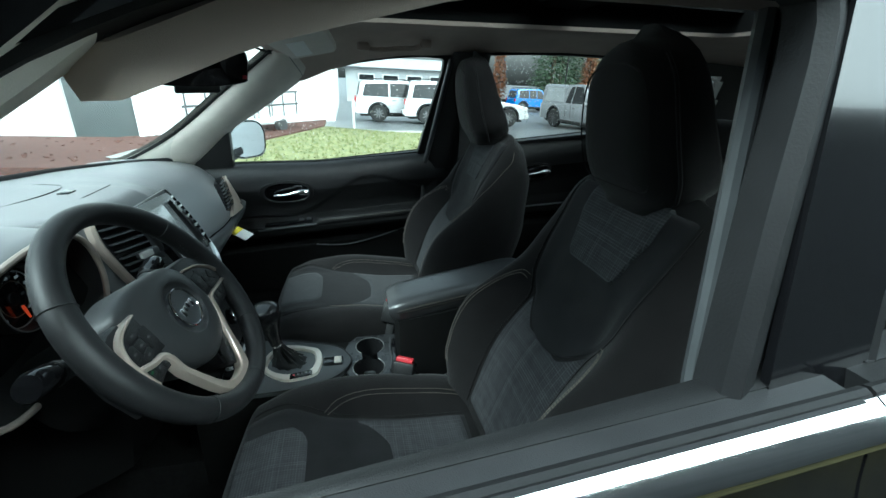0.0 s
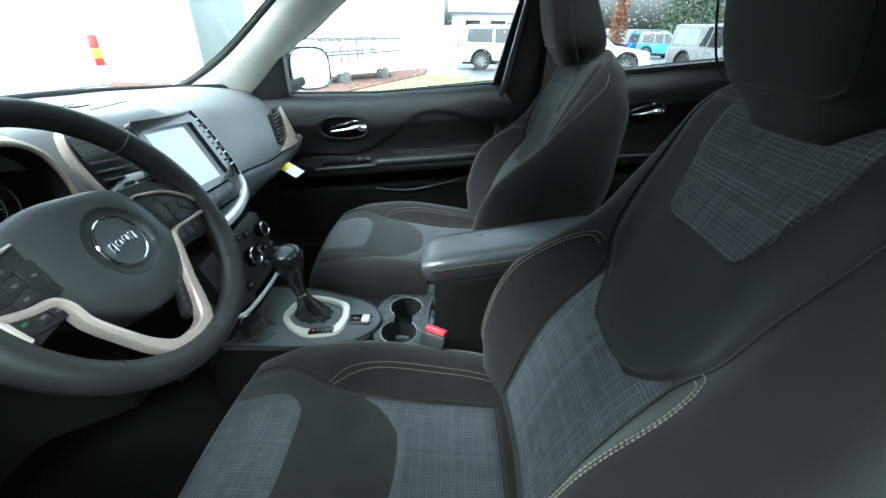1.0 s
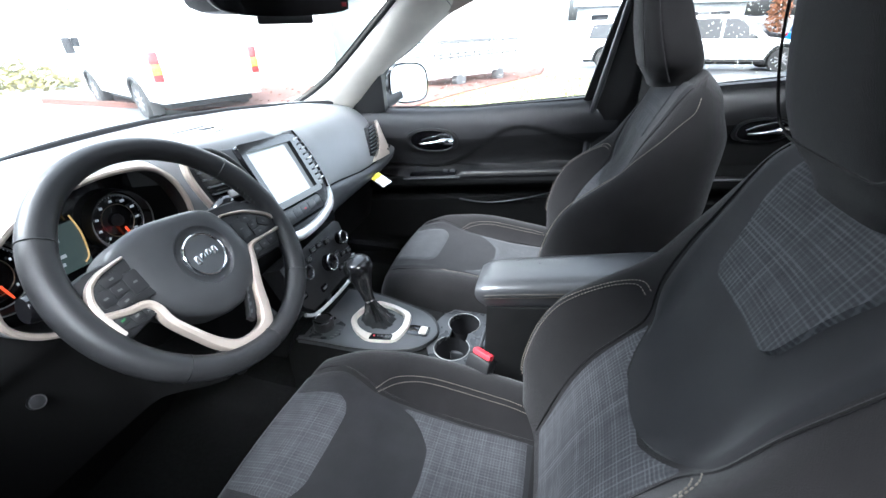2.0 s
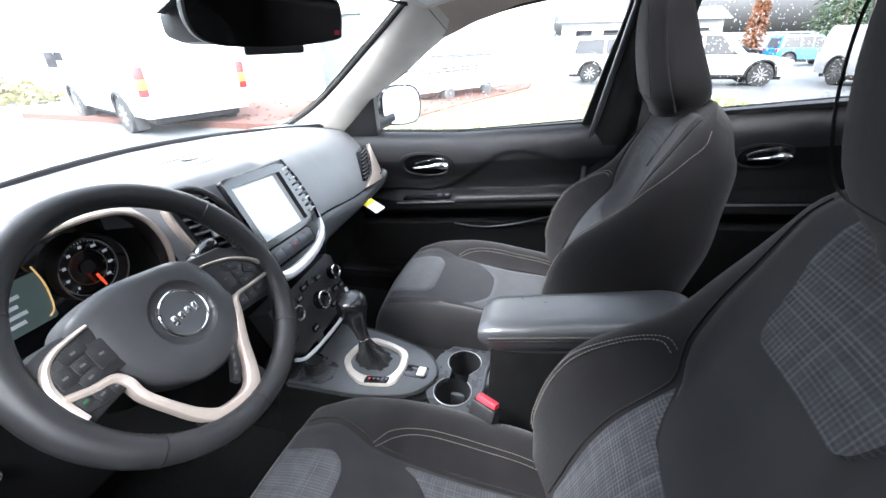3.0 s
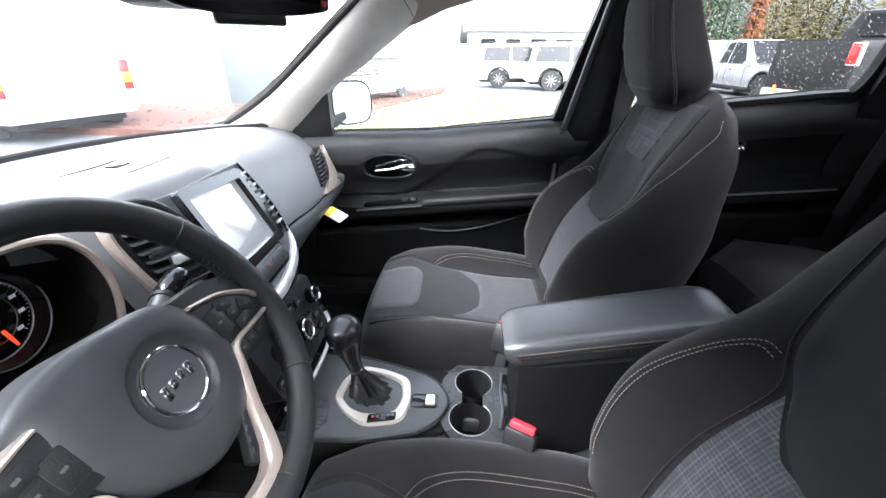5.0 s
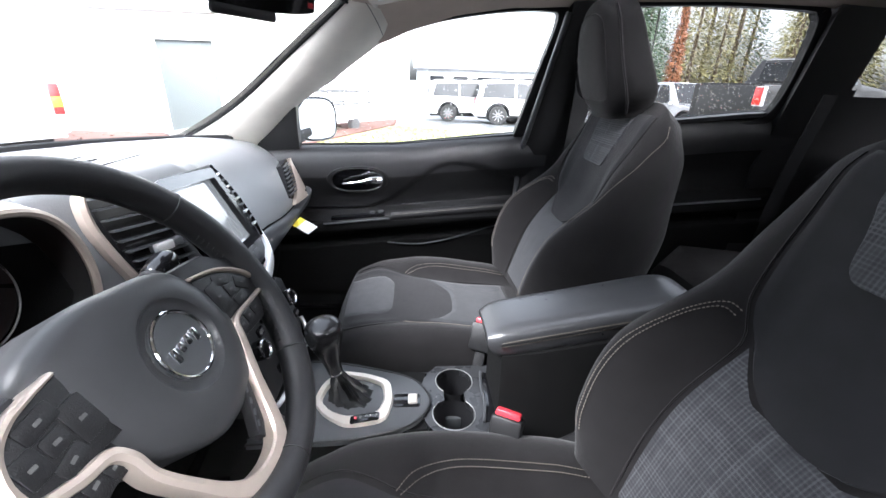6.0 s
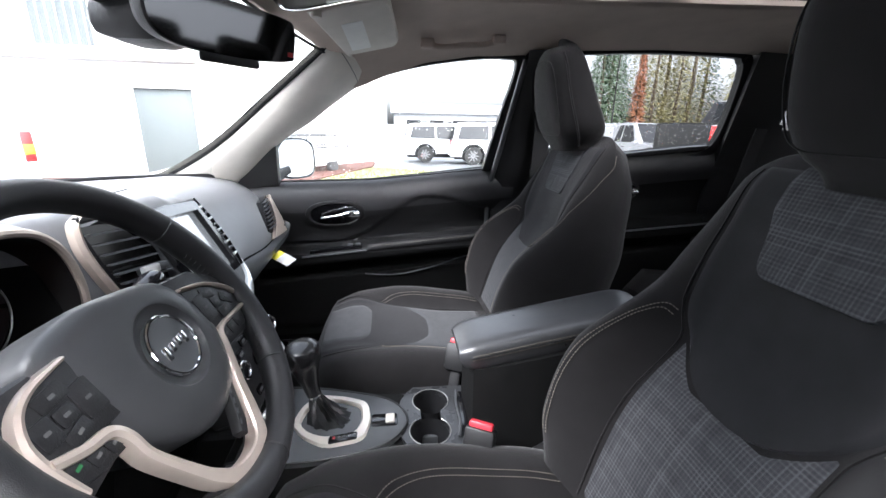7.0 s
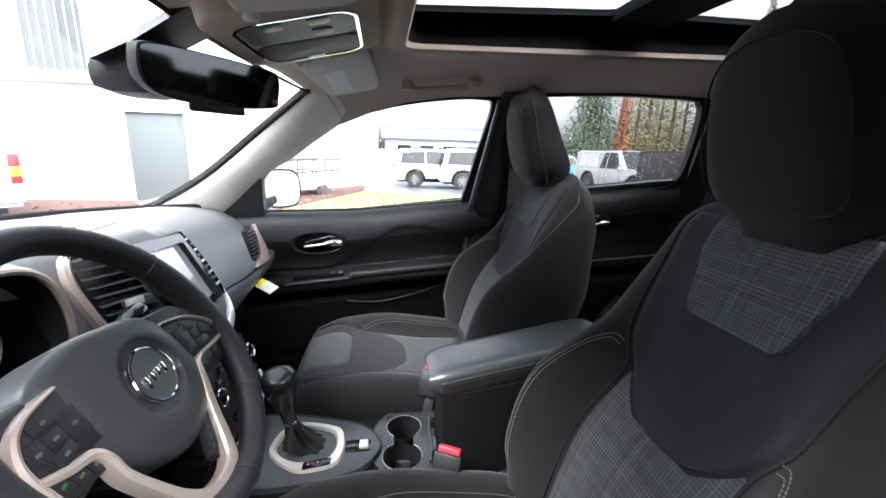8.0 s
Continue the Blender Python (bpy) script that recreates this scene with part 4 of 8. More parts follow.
part("screen_frame", ring_plate(rounded(1.17, 1.26, 0.06, 5, 0.5, 0.48), rounded(0.99, 0.99, 0.02, 5, 0.5, 0.5), lambda a, b, d: on_screen(a, b, 0.001 + d), 0.013), GLOSSBLACK, dash, "deep black frame")
part("screen", slab(rounded(1.0, 1.0, 0.02, 4, 0.5, 0.5), lambda a, b, d: on_screen(a, b, 0.0028 + d), 0.001), SCREEN, dash, "glossy screen glowing as if mirroring bright windows")
part("key_gap", slab(rounded(1.04, 0.37, 0.10, 5, 0.48, 1.285), lambda a, b, d: on_screen(a, b, 0.0005 + d), 0.003, 0.001), SEAL, dash, "dark gap round the keys")
part("key_row", slab(rounded(0.95, 0.28, 0.06, 4, 0.48, 1.28), lambda a, b, d: on_screen(a, b, 0.001 + d), 0.006, 0.002), TRIMGREY, dash)
for k in range(5):
    u = 0.115 + 0.183 * k
    key = part("key", slab(rounded(0.181, 0.17, 0.02, 3, u, 1.28), lambda a, b, d: on_screen(a, b, 0.0065 + d), 0.002, 0.0007), TRIMGREY, dash)
    part("print", slab(rounded(0.045, 0.03, 0.008, 2, u, 1.28), lambda a, b, d: on_screen(a, b, 0.0084 + d), 0.0004), RED if k == 2 else PRINT, key)
# narrow vent down the surround's right flank
part("flank_vent", slab([(0.146, 1.038), (0.172, 1.036), (0.180, 0.99), (0.174, 0.935), (0.160, 0.918), (0.140, 0.925)], lambda a, b, d: on_stack(a, b, -0.004 + d), 0.007), GLOSSBLACK, dash)
for k in range(9):
    f = k / 8
    y, z = lerp(0.160, 0.163, f) + 0.008 * math.sin(f * math.pi), lerp(1.026, 0.932, f)
    part("flank_fin", box((-0.008, -0.011, -0.0020), (0.006, 0.010, 0.0020), 0.0012, 2, m=Matrix.Translation(on_stack(y, z, 0.004)) @ pose(0, 0, 0, 0, -28, 8)), SILVER if k % 2 == 0 else TRIMGREY, dash)
part("flank_trim", tube(spline([on_stack(0.174, 1.044, 0.003), on_stack(0.187, 1.0, 0.004), on_stack(0.184, 0.945, 0.004), on_stack(0.170, 0.908, 0.003)], 6), 0.0030, 6), GLOSSBLACK, dash)
# the silver blade that wraps the stack from below
blade = [(-0.085, 0.905, 0.002), (-0.055, 0.884, 0.006), (0.0, 0.874, 0.008), (0.07, 0.872, 0.008), (0.13, 0.879, 0.007), (0.165, 0.896, 0.005), (0.186, 0.925, 0.0), (0.190, 0.955, -0.004)]
pts = spline(blade, 6)
rings = []
for p in pts:
    w = 0.010
    rings.append([on_stack(p.x, p.y + w * 0.9, p.z - 0.006), on_stack(p.x, p.y + w * 0.7, p.z), on_stack(p.x, p.y, p.z + 0.003), on_stack(p.x, p.y - w * 0.8, p.z + 0.001), on_stack(p.x, p.y - w, p.z - 0.010)])
part("stack_blade", loft(rings), SILVER, dash, "satin silver trim blade")


# climate panel below
def on_climate(y, z, d=0.0):
    x = -0.072 + (0.84 - z) * 0.36
    return Vector((x + 0.94 * d, y, z + 0.34 * d))


clim = [(-0.115, 0.838), (0.112, 0.846), (0.128, 0.835), (0.124, 0.79), (0.114, 0.745), (0.09, 0.725), (-0.085, 0.722), (-0.108, 0.745)]
part("climate_panel", slab(clim, lambda a, b, d: on_climate(a, b, -0.05 + d), 0.05, 0.004), PLASTIC, dash, "charcoal climate panel")
for y, z, r in ((0.098, 0.805, 0.016), (0.020, 0.780, 0.020), (-0.062, 0.800, 0.016)):
    knob = part("climate_knob", disc(on_climate(y, z, 0.0), (0.94, 0, 0.34), r, 0.016, 28, 0.003), GLOSSBLACK, dash, "black knob with a bright ring")
    part("knob_ring", hoop(on_climate(y, z, 0.0155), (0.94, 0, 0.34), r * 0.88, 0.0024, 28, 6), CHROME, knob)
for y, z in ((-0.095, 0.765), (-0.030, 0.815), (-0.005, 0.826), (0.020, 0.826), (0.050, 0.820), (0.060, 0.782), (0.084, 0.772), (0.108, 0.768), (0.055, 0.750), (0.080, 0.748), (-0.030, 0.745)):
    key = part("climate_key", slab(rounded(0.020, 0.013, 0.002, 3, y, z), lambda a, b, d: on_climate(a, b, d), 0.004, 0.001), GLOSSBLACK, dash)
    part("print", slab(rounded(0.013, 0.005, 0.0010, 2, y, z), lambda a, b, d: on_climate(a, b, 0.004 + d), 0.0004), PRINT, key)
part("climate_blade", tube(spline([on_climate(-0.12, 0.735, 0.004), on_climate(-0.085, 0.718, 0.005), on_climate(0.02, 0.712, 0.006), on_climate(0.085, 0.718, 0.005), on_climate(0.112, 0.736, 0.003), on_climate(0.120, 0.752, 0.0)], 6), 0.0040, 8), SILVER, dash, "thin silver edge")
part("stack_base", slab([(-0.12, 0.72), (0.15, 0.72), (0.15, 0.60), (-0.12, 0.60)], lambda a, b, d: (-0.05 - d + (0.72 - b) * -0.5, a, b), 0.05), SHADEBLACK, dash)


# ---- air vents ----
def air_vent(outline, put, slats, trim, name_label):
    """A dark box with slats and a champagne rim on one flank."""
    v = part("air_vent", slab(outline, lambda a, b, d: put(a, b, -0.040 + d), 0.034), GLOSSBLACK, dash, name_label)
    for (a0, b0), (a1, b1) in slats:
        p, q = put(a0, b0, 0.0), put(a1, b1, 0.0)
        n = (put(a0, b0, 0.01) - put(a0, b0, 0.0)).normalized()
        up = (q - p).cross(n).normalized()
        ringa = [p - n * 0.006 + up * 0.001, p + n * 0.004 + up * 0.0012, p + n * 0.004 - up * 0.0012, p - n * 0.006 - up * 0.001]
        ringb = [q - n * 0.006 + up * 0.001, q + n * 0.004 + up * 0.0012, q + n * 0.004 - up * 0.0012, q - n * 0.006 - up * 0.001]
        part("slat", loft([ringa, ringb]), TRIMGREY, v)
    pts = spline([(a, b, 0) for a, b, w in trim], 6)
    ws = [w for a, b, w in trim]
    rings = []
    for i, p in enumerate(pts):
        w = np.interp(i / (len(pts) - 1), steps(0, 1, len(ws) - 1), ws)
        rings.append([put(p.x - w, p.y, -0.008), put(p.x - w * 0.9, p.y, 0.005), put(p.x, p.y, 0.009), put(p.x + w * 0.8, p.y, 0.006), put(p.x + w, p.y, -0.008)])
    part("vent_blade", loft(rings), CHAMPAGNE, v, "champagne satin metal")
    return v


def on_vent(y, z, d=0.0):
    """The vent beside the cluster, turned a little to the passenger side."""
    return Vector((-0.163 + 0.40 * (y + 0.15) + 0.2 * (1.0 - z) + 0.9 * d, y - 0.36 * d, z + 0.18 * d))


left_outline = [(-0.148, 1.066), (-0.10, 1.064), (-0.078, 1.03), (-0.060, 0.98), (-0.052, 0.93), (-0.09, 0.912), (-0.117, 0.925), (-0.134, 0.98)]
sl = []
for k in range(10):
    z = 1.055 - 0.0138 * k
    y0 = np.interp(z, [0.93, 0.98, 1.055], [-0.116, -0.131, -0.146])
    y1 = np.interp(z, [0.93, 0.98, 1.055], [-0.056, -0.064, -0.094])
    sl.append(((y0, z), (y1, z - 0.003)))
lv = air_vent(left_outline, on_vent, sl, [(-0.144, 1.081, 0.0030), (-0.155, 1.070, 0.0042), (-0.158, 1.04, 0.0048), (-0.152, 1.005, 0.0050), (-0.141, 0.965, 0.0052), (-0.127, 0.92, 0.0050)], "dark slatted air vent")
part("vent_tab", box((-0.004, -0.019, -0.005), (0.012, 0.019, 0.005), 0.002, m=Matrix.Translation(on_vent(-0.098, 0.995, 0.008)) @ pose(0, 0, 0, 0, -10, -20)), TRIMGREY, lv)
part("tab_edge", box((0.006, -0.021, -0.005), (0.0150, 0.003, 0.0065), 0.002, m=Matrix.Translation(on_vent(-0.098, 0.995, 0.008)) @ pose(0, 0, 0, 0, -10, -20)), SILVER, lv)
part("vent_surround", tube(spline([on_vent(-0.155, 1.074, 0.004), on_vent(-0.11, 1.073, 0.004), on_vent(-0.080, 1.04, 0.004), on_vent(-0.060, 0.985, 0.004), on_vent(-0.050, 0.93, 0.004)], 5), 0.005, 8), PLASTIC, lv)


END = [Vector(p) for p in ((-0.145, 0.505, 0.868), (-0.134, 0.640, 0.866), (-0.181, 0.584, 0.968), (-0.186, 0.656, 0.976))]
END_N = Vector((0.85, -0.40, 0.32)).normalized()


def on_end(a, b, d=0.0):
    """The vent at the pad's outer end: a from 0 to 1 outward, b from 0 to 1 up."""
    return END[0].lerp(END[1], a).lerp(END[2].lerp(END[3], a), b) + END_N * d


sl = [((0.03, 0.92 - 0.095 * k), (0.60, 0.94 - 0.095 * k)) for k in range(8)]
ev = air_vent([(0.0, 0.98), (0.80, 1.0), (0.72, 0.6), (0.60, 0.15), (0.30, 0.10), (0.0, 0.20)], on_end, sl, [(0.90, 0.98, 0.05), (0.84, 0.86, 0.14), (0.80, 0.66, 0.20), (0.77, 0.46, 0.24), (0.72, 0.28, 0.29), (0.60, 0.12, 0.40), (0.52, 0.0, 0.44)], "dark slatted air vent beside the door")
part("vent_screw", disc(on_end(0.84, 0.14, 0.009), END_N, 0.0035, 0.002, 12), PLASTIC, ev)

# ---- instrument cluster ----
cluster_out = [(-0.475, 0.95), (-0.475, 1.0), (-0.455, 1.045), (-0.40, 1.078), (-0.33, 1.091), (-0.27, 1.090), (-0.225, 1.078), (-0.196, 1.048), (-0.182, 1.0), (-0.190, 0.955), (-0.215, 0.925), (-0.30, 0.905), (-0.42, 0.91)]
co = [(p.x, p.y) for p in spline([(a, b, 0) for a, b in cluster_out], 5, True)]
cy, cz = -0.33, 1.0


def ring_at(k, x, dx=0.0):
    return [Vector((x + dx * (b - 1.0), cy + (a - cy) * k, cz + (b - cz) * k)) for a, b in co]


def ring_up(k, x, dx=0.0):
    """The same ring, spread at the top and sides only."""
    out = []
    for a, b in co:
        q = lerp(1.03, k, smooth(0.96, 1.04, b))
        out.append(Vector((x + dx * (b - 1.0), cy + (a - cy) * q, cz + (b - cz) * q)))
    return out


cluster = thing("instrument_cluster", "dark instrument cluster under a hood with a champagne rim", "instrument cluster", (-0.24, cy, 0.93))
part("hood", loft([ring_up(1.16, -0.32), ring_up(1.12, -0.24), ring_up(1.07, -0.185), ring_at(1.02, -0.170), ring_at(0.98, -0.166)], True, False), DASH, cluster, "soft grey hood")
part("hood_lining", loft([ring_at(0.98, -0.166), ring_at(0.975, -0.18), ring_at(1.02, -0.22), ring_at(1.03, -0.258)], True, False), PLASTIC, cluster, "black lining inside the hood")
part("hood_rim", tube([p + Vector((0.002, 0, 0)) for p in ring_at(0.985, -0.166)], 0.0046, 8, True), CHAMPAGNE, cluster, "champagne satin metal rim")
part("face", loft([ring_at(1.04, -0.252), ring_at(0.5, -0.250), ring_at(0.1, -0.249)]), GLOSSBLACK, cluster, "black instrument face")
for gy, dz, top in ((-0.252, 0.992, 160), (-0.432, 0.990, 8)):
    # a bright outer ring stands in front of the dial at the end of a short dark tube
    g = part("dial", loft([[(x, gy - 0.002 + q * math.cos(a), dz + 0.002 + q * math.sin(a)) for a in steps(0, math.tau, 49)[:-1]] for q, x in ((0.0505, -0.250), (0.0500, -0.229), (0.0480, -0.2285), (0.0455, -0.246))], False, False), PLASTIC, cluster, "round dial in a black tube with a grey ring")
    part("outer_ring", hoop((-0.2280, gy - 0.002, dz + 0.002), (1, 0, 0.1), 0.0488, 0.0011, 56, 6), METALRING, g, "thin silver ring")
    part("scale_ring", hoop((-0.2455, gy, dz), (1, 0, 0.1), 0.0425, 0.0009, 56, 5), METALRING, g)
    part("inner_ring", hoop((-0.2455, gy, dz), (1, 0, 0.1), 0.0262, 0.0007, 48, 5), BRONZERING, g, "thin bronze ring")
    part("hub", disc((-0.2480, gy, dz), (1, 0, 0.1), 0.0100, 0.004, 28, 0.0015), PLASTIC, g)
    bm = bmesh.new()
    for k in range(41):
        a = radians(225 - 270 * k / 40)
        r0 = 0.0395 if k % 5 else 0.0375
        tube([(-0.2460, gy + q * math.cos(a), dz + q * math.sin(a)) for q in (r0, 0.0412)], 0.00035, 4, bm=bm)
    part("scale_marks", bm, DIALPRINT, g)
    for k in range(9):
        a = radians(225 - 270 * k / 8)
        w = 0.0034 if top * k / 8 >= 100 else 0.0024 if top * k / 8 >= 10 else 0.0013
        y0, z0 = gy + 0.0328 * math.cos(a), dz + 0.0328 * math.sin(a)
        part("figure", box((-0.2465, y0 - w, z0 - 0.0019), (-0.2455, y0 + w, z0 + 0.0019)), DIALPRINT, g)
    a = radians(-74)
    part("needle", tube([(-0.2410, gy + q * math.cos(a), dz + q * math.sin(a)) for q in (0.0140, 0.026, 0.0375)], [0.0021, 0.0021, 0.0015], 6), NEEDLE, g)
part("display", slab(rounded(0.072, 0.072, 0.005, 3, -0.350, 0.985), lambda a, b, d: (-0.2450 + d, a, b), 0.002), DISPLAY, cluster, "small grey-green display")
part("display_mark", tube(spline([(-0.2410, -0.318, 1.03), (-0.2410, -0.313, 1.0), (-0.2410, -0.316, 0.965), (-0.2410, -0.325, 0.955)], 5), 0.0012, 5), BRASS, cluster)
for k in range(4):
    part("display_line", box((-0.2425, -0.375, 0.962 + 0.012 * k), (-0.2415, -0.350 + 0.006 * (k % 2), 0.967 + 0.012 * k)), DIALPRINT, cluster)

# ---- price tag hanging from the strip ----
tag = thing("paper_tag", "white paper tag with a yellow band hanging from the dash", "tag", (-0.117, 0.5, 0.80))
T0, TU, TV = Vector((-0.150, 0.486, 0.821)), Vector((0.043, 0.004, -0.030)), Vector((0.023, 0.020, 0.015))
TN = TU.cross(TV).normalized()
on_tag = lambda a, b, d: T0 + TU * a + TV * b + TN * (d + 0.004 * math.sin(a * 2.5))
card = sheet(lambda a, b: on_tag(a, b, 0), steps(0.30, 1, 6), [0, 1], lambda a, b: on_tag(a, b, -0.0008))
part("card", card, PAPER, tag)
part("band", sheet(lambda a, b: on_tag(a, b, 0), steps(-0.02, 0.30, 4), [0, 1], lambda a, b: on_tag(a, b, -0.0008)), YELLOW, tag)
part("string", tube([on_tag(0.02, 0.7, 0), Vector((-0.140, 0.505, 0.850))], 0.0006, 4), PAPER, tag)

# ---- centre console ----
console = thing("centre_console", "dark centre console with cup holders and a padded armrest", "console", (0.2, 0.01, 0.38))


def taper(x):
    return curve(x, [(-0.10, 0.105), (0.10, 0.095), (0.22, 0.082), (0.33, 0.085), (0.70, 0.09)])


rings = []
for x in steps(-0.12, 0.212, 14) + [0.213, 0.26, 0.335]:
    w = taper(x)
    c = 0.010
    z = 0.634 + 0.02 * smooth(0.02, -0.12, x) if x < 0.2125 else 0.556
    rings.append([(x, c - w - 0.012, 0.38), (x, c - w - 0.006, 0.56), (x, c - w, z - 0.008), (x, c - w + 0.006, z), (x, c + w - 0.006, z), (x, c + w, z - 0.008), (x, c + w + 0.006, 0.56), (x, c + w + 0.012, 0.38)])
part("tunnel", loft(rings), SHADEBLACK, console, "grained tunnel darkened for shade")
# grey top plate round the selector, rounded at its rear end
plate = [(-0.085, -0.098), (-0.034, -0.096), (0.069, -0.094), (0.156, -0.076), (0.198, -0.052), (0.220, -0.010), (0.205, 0.032), (0.174, 0.060), (0.107, 0.085), (0.013, 0.108), (-0.085, 0.112)]
plate = [(p.x, p.y) for p in spline([(a, b, 0) for a, b in plate], 4)]
part("top_plate", slab(plate, lambda a, b, d: (a, b, 0.632 + d), 0.014, 0.004), TRIMGREY, console, "satin dark grey top plate")
part("plate_rim", tube([(a * 1.0, b * 1.02, 0.6445) for a, b in plate], 0.0024, 6), PLASTIC, console)
bez_o = [(0.003, -0.010), (0.030, -0.046), (0.072, -0.074), (0.140, -0.062), (0.152, -0.010), (0.144, 0.044), (0.095, 0.066), (0.041, 0.076), (0.012, 0.040)]
bez_i = [(0.018, -0.008), (0.040, -0.034), (0.070, -0.046), (0.122, -0.040), (0.134, -0.006), (0.128, 0.032), (0.092, 0.050), (0.050, 0.058), (0.026, 0.032)]
bez_o, bez_i = cut_corners(bez_o), cut_corners(bez_i)
rings = [[(a, b, 0.645) for a, b in bez_o], [(lerp(a, c, 0.12), lerp(b, d, 0.12), 0.652) for (a, b), (c, d) in zip(bez_o, bez_i)], [(lerp(a, c, 0.8), lerp(b, d, 0.8), 0.653) for (a, b), (c, d) in zip(bez_o, bez_i)], [(a, b, 0.648) for a, b in bez_i], [(a, b, 0.640) for a, b in bez_i]]
part("selector_bezel", loft(rings, True, False), BEZEL, console, "pale champagne bezel")
# gathered leather boot, collar and knob
boot = []
for k in range(9):
    f = k / 8
    cxx, cyy = lerp(0.078, 0.044, f), lerp(0.004, 0.026, f)
    ring = []
    for i, (a, b) in enumerate(bez_i):
        fold = 1 + 0.26 * math.sin(i * 1.9 + f * 5) * math.sin(f * math.pi) + 0.05 * math.sin(i * 4.3)  * math.sin(f * math.pi)
        q = lerp(0.99, 0.20, f ** 0.55) * fold
        ring.append((cxx + (a - 0.078) * q, cyy + (b - 0.004) * q, 0.643 + 0.045 * f ** 1.6))
    boot.append(ring)
sel = part("selector_boot", loft(boot), BOOT, console, "gathered black leather boot")
part("selector_collar", tube([(0.043, 0.027, 0.685), (0.041, 0.026, 0.693)], 0.0128, 16), CHROME, sel)
part("selector_knob", tube(spline([(0.041, 0.026, 0.690), (0.036, 0.024, 0.715), (0.032, 0.021, 0.742), (0.029, 0.018, 0.772), (0.027, 0.017, 0.797), (0.026, 0.016, 0.806)], 4), [0.0135, 0.0138, 0.0143, 0.0150, 0.0160, 0.0174, 0.0192, 0.0212, 0.0234, 0.0256, 0.0276, 0.0304, 0.0322, 0.0332, 0.0333, 0.0325, 0.0305, 0.0268, 0.0212, 0.0138, 0.004], 20), GLOSSKNOB, sel, "polished black gear knob")
# shift gate window, parking brake switch
part("gate_window", slab(rounded(0.050, 0.018, 0.004, 4, 0.103, -0.056), lambda a, b, d: (a, b + (a - 0.1) * 0.18, 0.650 + d), 0.004, 0.001), GLOSSBLACK, console)
for k in range(5):
    part("gate_mark", box((0.085 + 0.009 * k, -0.059 + 0.0016 * k, 0.654), (0.089 + 0.009 * k, -0.054 + 0.0016 * k, 0.6545)), RED if k == 0 else PRINT, console)
part("brake_switch_well", slab(rounded(0.050, 0.034, 0.006, 4, 0.176, -0.008), lambda a, b, d: (a, b, 0.645 + d), 0.0025, 0.001), GLOSSBLACK, console)
part("brake_switch", box((0.178, -0.020, 0.646), (0.196, 0.005, 0.652), 0.003), BEZEL, console, "bright parking brake switch")
# terrain dial and small switches in front of it
part("terrain_plate", slab([(-0.085, -0.092), (-0.01, -0.088), (0.006, -0.066), (0.002, -0.030), (-0.030, -0.012), (-0.085, -0.010)], lambda a, b, d: (a, b, 0.6455 + d), 0.003, 0.001), DECK, console)
dial = part("terrain_dial", disc((-0.042, -0.050, 0.646), (0, 0, 1), 0.024, 0.026, 30, 0.003), PLASTIC, console, "ribbed black dial with a bright ring")
part("dial_ring", hoop((-0.042, -0.050, 0.6720), (0, 0, 1), 0.0190, 0.0020, 30, 6), CHROME, dial)
for k in range(4):
    part("print", box((-0.011 + 0.002 * k, -0.079 + 0.009 * k, 0.6485), (-0.001 + 0.001 * k, -0.077 + 0.009 * k, 0.649)), PRINT, console)
part("tray_well", box((-0.115, 0.0, 0.648), (-0.07, 0.09, 0.658), 0.003), GLOSSBLACK, console)
part("power_socket", disc((-0.100, -0.040, 0.648), (0, 0, 1), 0.012, 0.008, 20, 0.002), PLASTIC, console)
part("usb_switch", box((-0.100, 0.020, 0.655), (-0.072, 0.045, 0.676), 0.003), TRIMGREY, console)
for sg in (-1, 1):
    part("cup_flank", loft([[(x, 0.010 + sg * (taper(x) + 0.006), 0.55), (x, 0.010 + sg * (taper(x) + 0.001), 0.629), (x, 0.010 + sg * (taper(x) - 0.005), 0.629), (x, 0.010 + sg * (taper(x) - 0.005), 0.55)] for x in steps(0.205, 0.345, 6)]), PLASTIC, console)
# cup holders: a grey deck with two bored wells and bright lips
hc = [(0.270, 0.044, 0.037), (0.262, -0.044, 0.039)]


def in_cup(x, y):
    return any(math.hypot(x - a, y - b) < r - 0.001 for a, b, r in hc) or (abs(x - 0.266) < 0.020 and abs(y) < 0.03) or x < 0.203 + 0.034 * (abs(y + 0.003) / 0.095) ** 3


deck = sheet(lambda x, y: (x, y + 0.006, 0.640), steps(0.205, 0.345, 70), steps(-0.098, 0.092, 95), lambda x, y: (x, y + 0.006, 0.628), in_cup)
part("cup_deck", deck, DECK, console, "satin charcoal deck")
for x, y, r in hc:
    y += 0.006
    cup = part("cup_well", loft([[(x + q * math.cos(a), y + q * math.sin(a), z) for a in steps(0, math.tau, 32)[:-1]] for q, z in ((r * 0.1, 0.563), (r * 0.84, 0.564), (r * 0.92, 0.60), (r * 0.985, 0.636))], True, False), RUBBER, console, "deep black cup well")
    arc = [(x + r * math.cos(a), y + r * math.sin(a), 0.6405) for a in (steps(radians(-50), radians(230), 30) if y > 0 else steps(radians(130), radians(410), 30))]
    part("cup_lip", tube(arc, 0.0011, 6), METALRING, cup, "thin bright lip")
part("cup_divider", box((0.250, -0.010, 0.566), (0.282, 0.022, 0.600), 0.004), TRIMGREY, console)
part("phone_slot", slab([(0.315, -0.062), (0.338, -0.055), (0.345, 0.0), (0.345, 0.07), (0.328, 0.075), (0.326, 0.0)], lambda a, b, d: (a, b, 0.638 + d), 0.004, 0.001), GLOSSBLACK, console)
